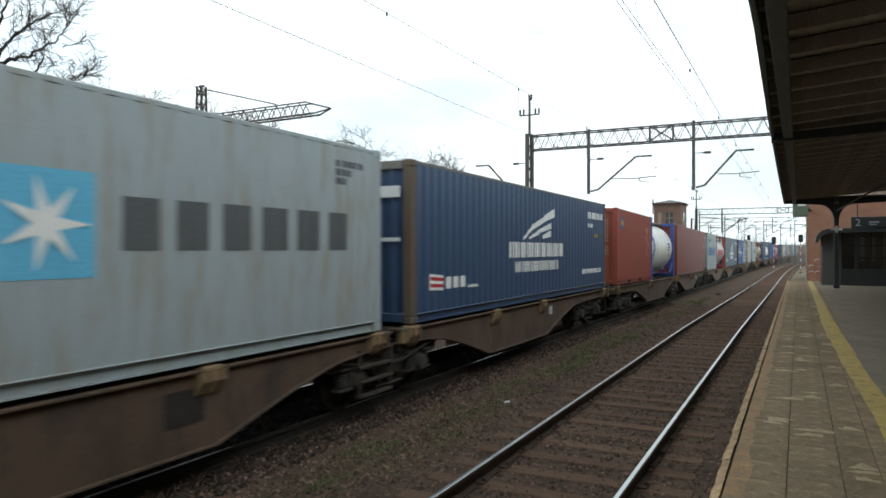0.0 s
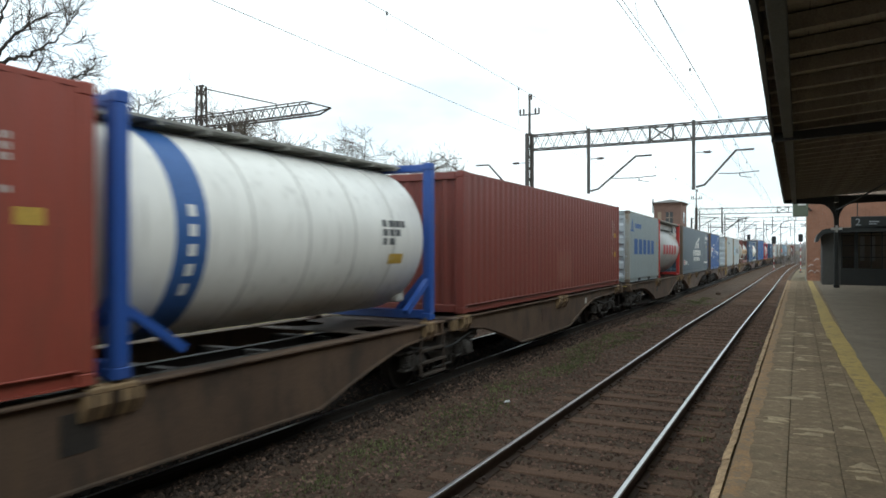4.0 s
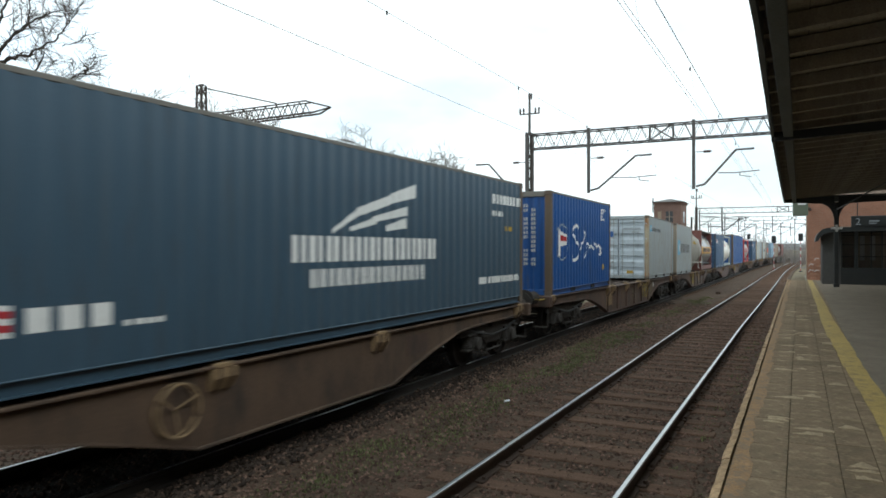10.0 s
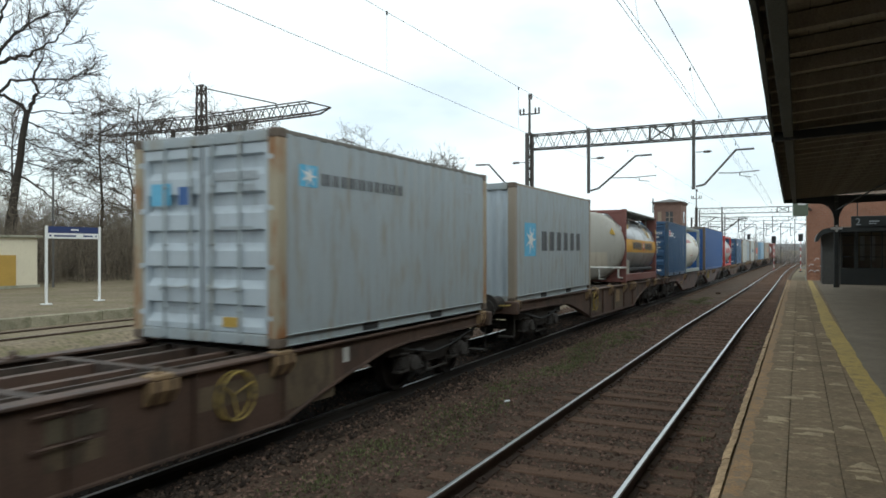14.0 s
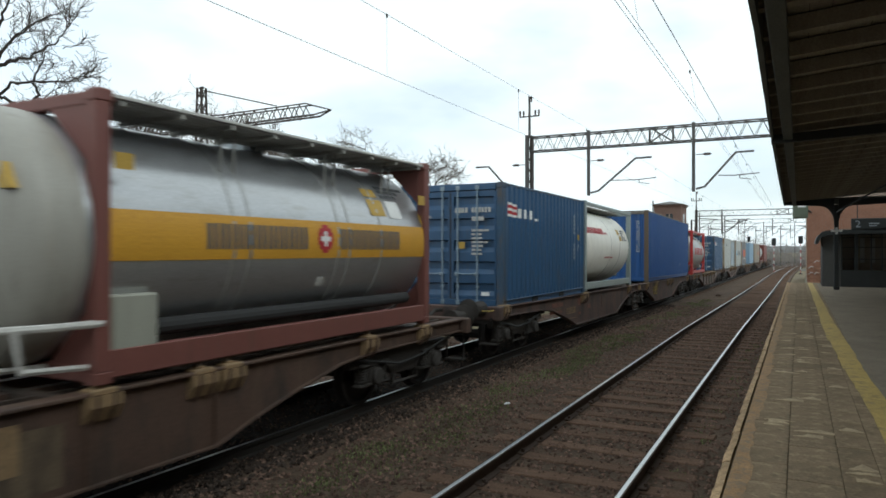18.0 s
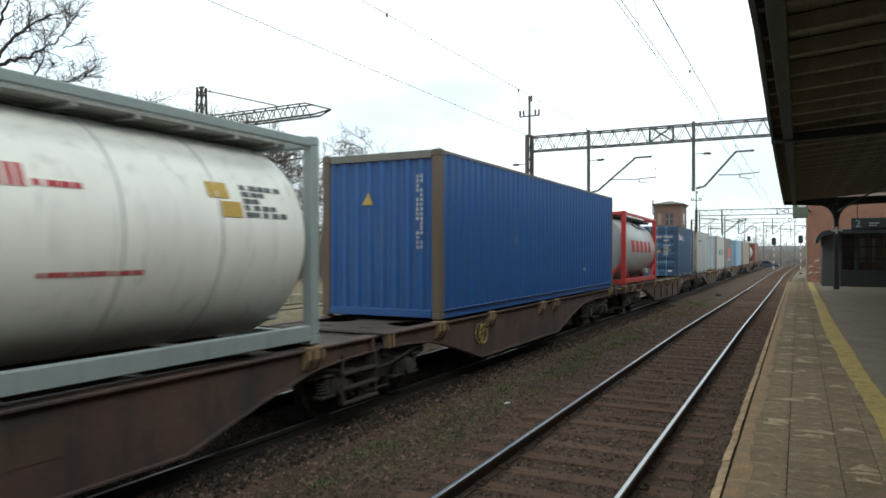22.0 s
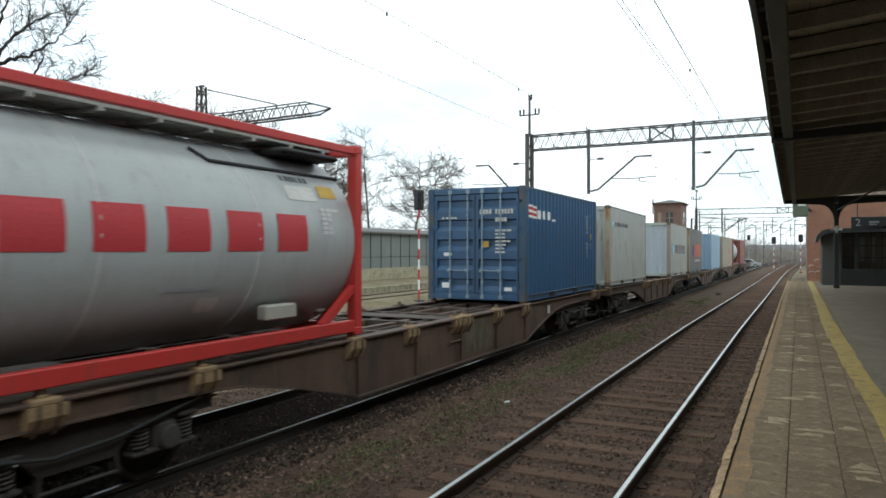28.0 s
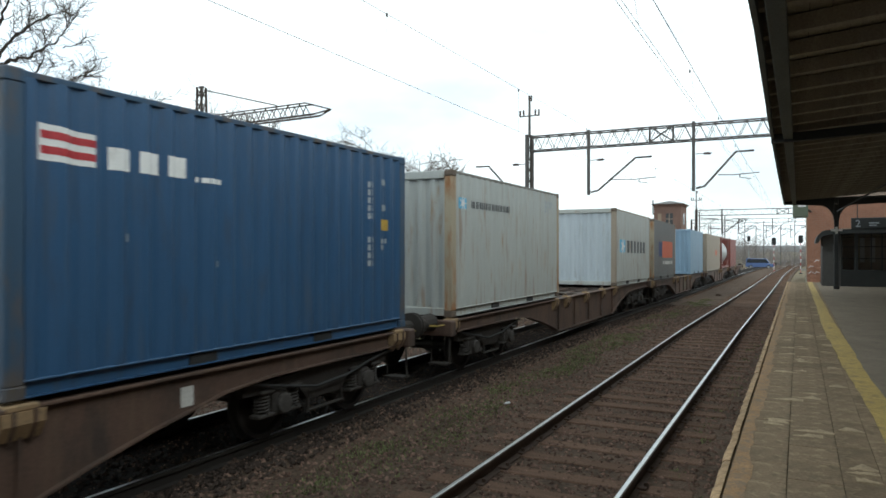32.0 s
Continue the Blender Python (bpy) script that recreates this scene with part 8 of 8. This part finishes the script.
        marks_end(c, "code_plate", lines(0.12, 0.42, 1.94, 2.08, 1, 4, 3) + lines(0.5, 0.95, 1.94, 2.08, 1, 6, 4) + lines(0.5, 0.78, 1.77, 1.89, 1, 4, 5) + lines(0.5, 0.92, 1.05, 1.62, 7, 3, 6, 0.5) + lines(-0.85, -0.42, 1.86, 1.92, 1, 4, 7), M_PLATE, h20)
        marks_end(c, "label_plate", [(-0.85, -0.65, 0.28, 0.40), (0.72, 0.9, 0.24, 0.32), (-0.8, -0.6, 1.02, 1.1)], M_WHITE, h20)
        marks_end(c, "warning_plate", [(0.2, 0.34, 1.22, 1.36)], M_YELMARK, h20)

    c, g = tank("cream tank container with red lettering blocks in a grey frame", 124.13, F_GREY, T_CREAM, top_rails=True, R=1.20, zc=1.31, long=3.0, dome=0.26, rail_h=0.24, struts=False, rings=((0.2, 0.03, M_PLATE), (1.4, 0.03, M_PLATE)))
    letters(c, word(0.22 - h20, 2.4 - h20, 1.68, 1.87, 12, 0.14), M_RED, g)
    decal_tank("small_print", c, lines(2.42 - h20, 2.9 - h20, 1.68, 1.75, 1, 4), M_RED, g)
    decal_tank("small_print", c, lines(2.45 - h20, 3.5 - h20, 0.93, 0.99, 1, 14), M_RED, g)
    decal_tank("placard", c, [(4.3 - h20, 4.6 - h20, 1.73, 1.9)], M_YELMARK, g)
    decal_tank("placard", c, [(4.45 - h20, 4.75 - h20, 1.53, 1.7)], M_YELMARK, g)
    decal_tank("text_panel", c, lines(4.8 - h20, 5.5 - h20, 1.52, 1.9, 5, 5), M_DKGREY, g)

    c, p = container("bright blue high-cube forty-foot container with rusty corner posts", 133.48, 12.192, P_BLUE2, P_TANPOST, False, 2.896, rib=0.036)
    marks_end(c, "code_bar", column(0.76, 0.80, 1.2, 2.5, 16) + column(0.84, 0.88, 1.2, 2.5, 16, 4), M_PLATE, h40)
    part("warning_label", B().prism([(-0.35, 1.98), (-0.13, 1.98), (-0.22, 2.2)], -h40 + 0.015, -h40 + 0.025, "y"), M_YELMARK, c)
    decal_side("scuff", c, [(8.8 - h40, 9.0 - h40, 0.6, 0.68)], M_GREYPAINT, p)
    decal_side("scuff", c, [(3.6 - h40, 3.68 - h40, 1.3, 1.5)], M_GREYPAINT, p)

    c, p = container("pale grey twenty-foot container with rusty streaked posts", 167.72, 6.058, P_GREY2, P_RUSTPOST, door_mat=P_GREY2)
    star(c, p, 0.27 - h20, 0.62 - h20, 1.92, 2.12)
    letters(c, word(0.82 - h20, 2.75 - h20, 1.95, 2.08, 10, 0.2), M_DKGREY, p)
    decal_side("code", c, lines(5.0 - h20, 5.6 - h20, 2.05, 2.34, 3, 4), M_GREYPAINT, p)

    c, p = container("pale grey twenty-foot container with dark lettering blocks", 179.88, 6.058, P_GREY2, P_TAN, door_mat=M_WHITEC)
    star(c, p, 0.66 - h20, 1.5 - h20, 1.12, 1.56)
    letters(c, word(1.74 - h20, 5.2 - h20, 1.12, 1.55, 6, 0.2), M_DKGREY, p)

    c, p = container("lead grey twenty-foot container with an orange emblem", 186.79, 6.058, P_LEAD, P_RUSTPOST)
    decal_side("emblem", c, [(2.3 - h20, 5.2 - h20, 0.95, 1.7)], M_ORANGE, p)
    decal_side("emblem", c, [(1.3 - h20, 2.2 - h20, 1.0, 1.65)], M_NAVY, p)
    decal_side("small_print", c, lines(2.4 - h20, 5.2 - h20, 0.6, 0.8, 1, 5), M_PLATE, p)

    container("light blue twenty-foot container with a ribbed end", 198.68, 6.058, P_SKY, P_SKY)
    c, p = container("tan thirty-foot bulk container with a small emblem", 207.1, 9.125, P_TAN, P_TAN)
    decal_side("emblem", c, [(1.0, 2.2, 1.1, 1.5)], M_ORANGE, p)
    marks_end(c, "code_bar", [(0.7, 0.85, 0.4 + 0.3 * k, 0.55 + 0.3 * k) for k in range(6)], M_WHITE, 4.56)
    tank("grey tank container in a brown frame", 217.5, F_BROWN, T_GREY, rings=((0.0, 0.03, M_PLATE),), top_rails=True)
    container("red twenty-foot container at the tail of the train", 225.6, 6.058, P_RED2, P_RED2)


train()
CARS = [(make_car("dark blue-grey car driving over the level crossing", M_CARDARK), ((21.0, -9.5), (21.5, -6.7), (22.0, -4.9), (22.5, -2.6), (23.0, -0.4), (23.5, 1.8), (24.0, 4.0))),
        (make_car("cyan car driving over the level crossing", M_CARCYAN), ((24.6, -8.5), (25.5, 0.2), (26.4, 9.0))),
        (make_car("silver car driving over the level crossing", M_CARGREY), ((27.0, -10.5), (28.2, -6.8), (29.0, -3.2), (29.8, -0.8), (30.6, 1.8), (31.4, 5.0))),
        (make_car("blue van driving over the level crossing", M_CARBLUE, True), ((29.6, -16.5), (30.6, -11.7), (31.2, -9.7), (31.9, -6.2), (32.0, -5.7)))]


def motions():
    """Runs the train past the camera, turns its wheels, and drives the cars over the crossing."""
    for ob, place, z in MOVERS:
        rows = []
        for k in range(33):
            y = place - gone(k)
            rows.append((float(k), pose(TRAIN + shift(TRAIN, y), y, z + grade(y), tip(y), 0, turn(y))))
        walk(ob, rows)
    for q, ay in WHEELS:
        walk(q, [(k * 0.1, pose(0, ay, 0.46, math.degrees(gone(k * 0.1) / 0.46), 0, 0)) for k in range(321)])
    for car, way in CARS:
        rows = [(t, pose(x, 126.5, ROAD)) for t, x in way]
        first, last = rows[0], rows[-1]
        v0 = (way[1][1] - way[0][1]) / (way[1][0] - way[0][0])
        v1 = (way[-1][1] - way[-2][1]) / (way[-1][0] - way[-2][0])
        if first[0] > 0:
            rows.insert(0, (0.0, pose(way[0][1] - v0 * way[0][0], 126.5, ROAD)))
        if last[0] < 32:
            rows.append((32.0, pose(way[-1][1] + v1 * (32 - way[-1][0]), 126.5, ROAD)))
        walk(car, rows)


motions()
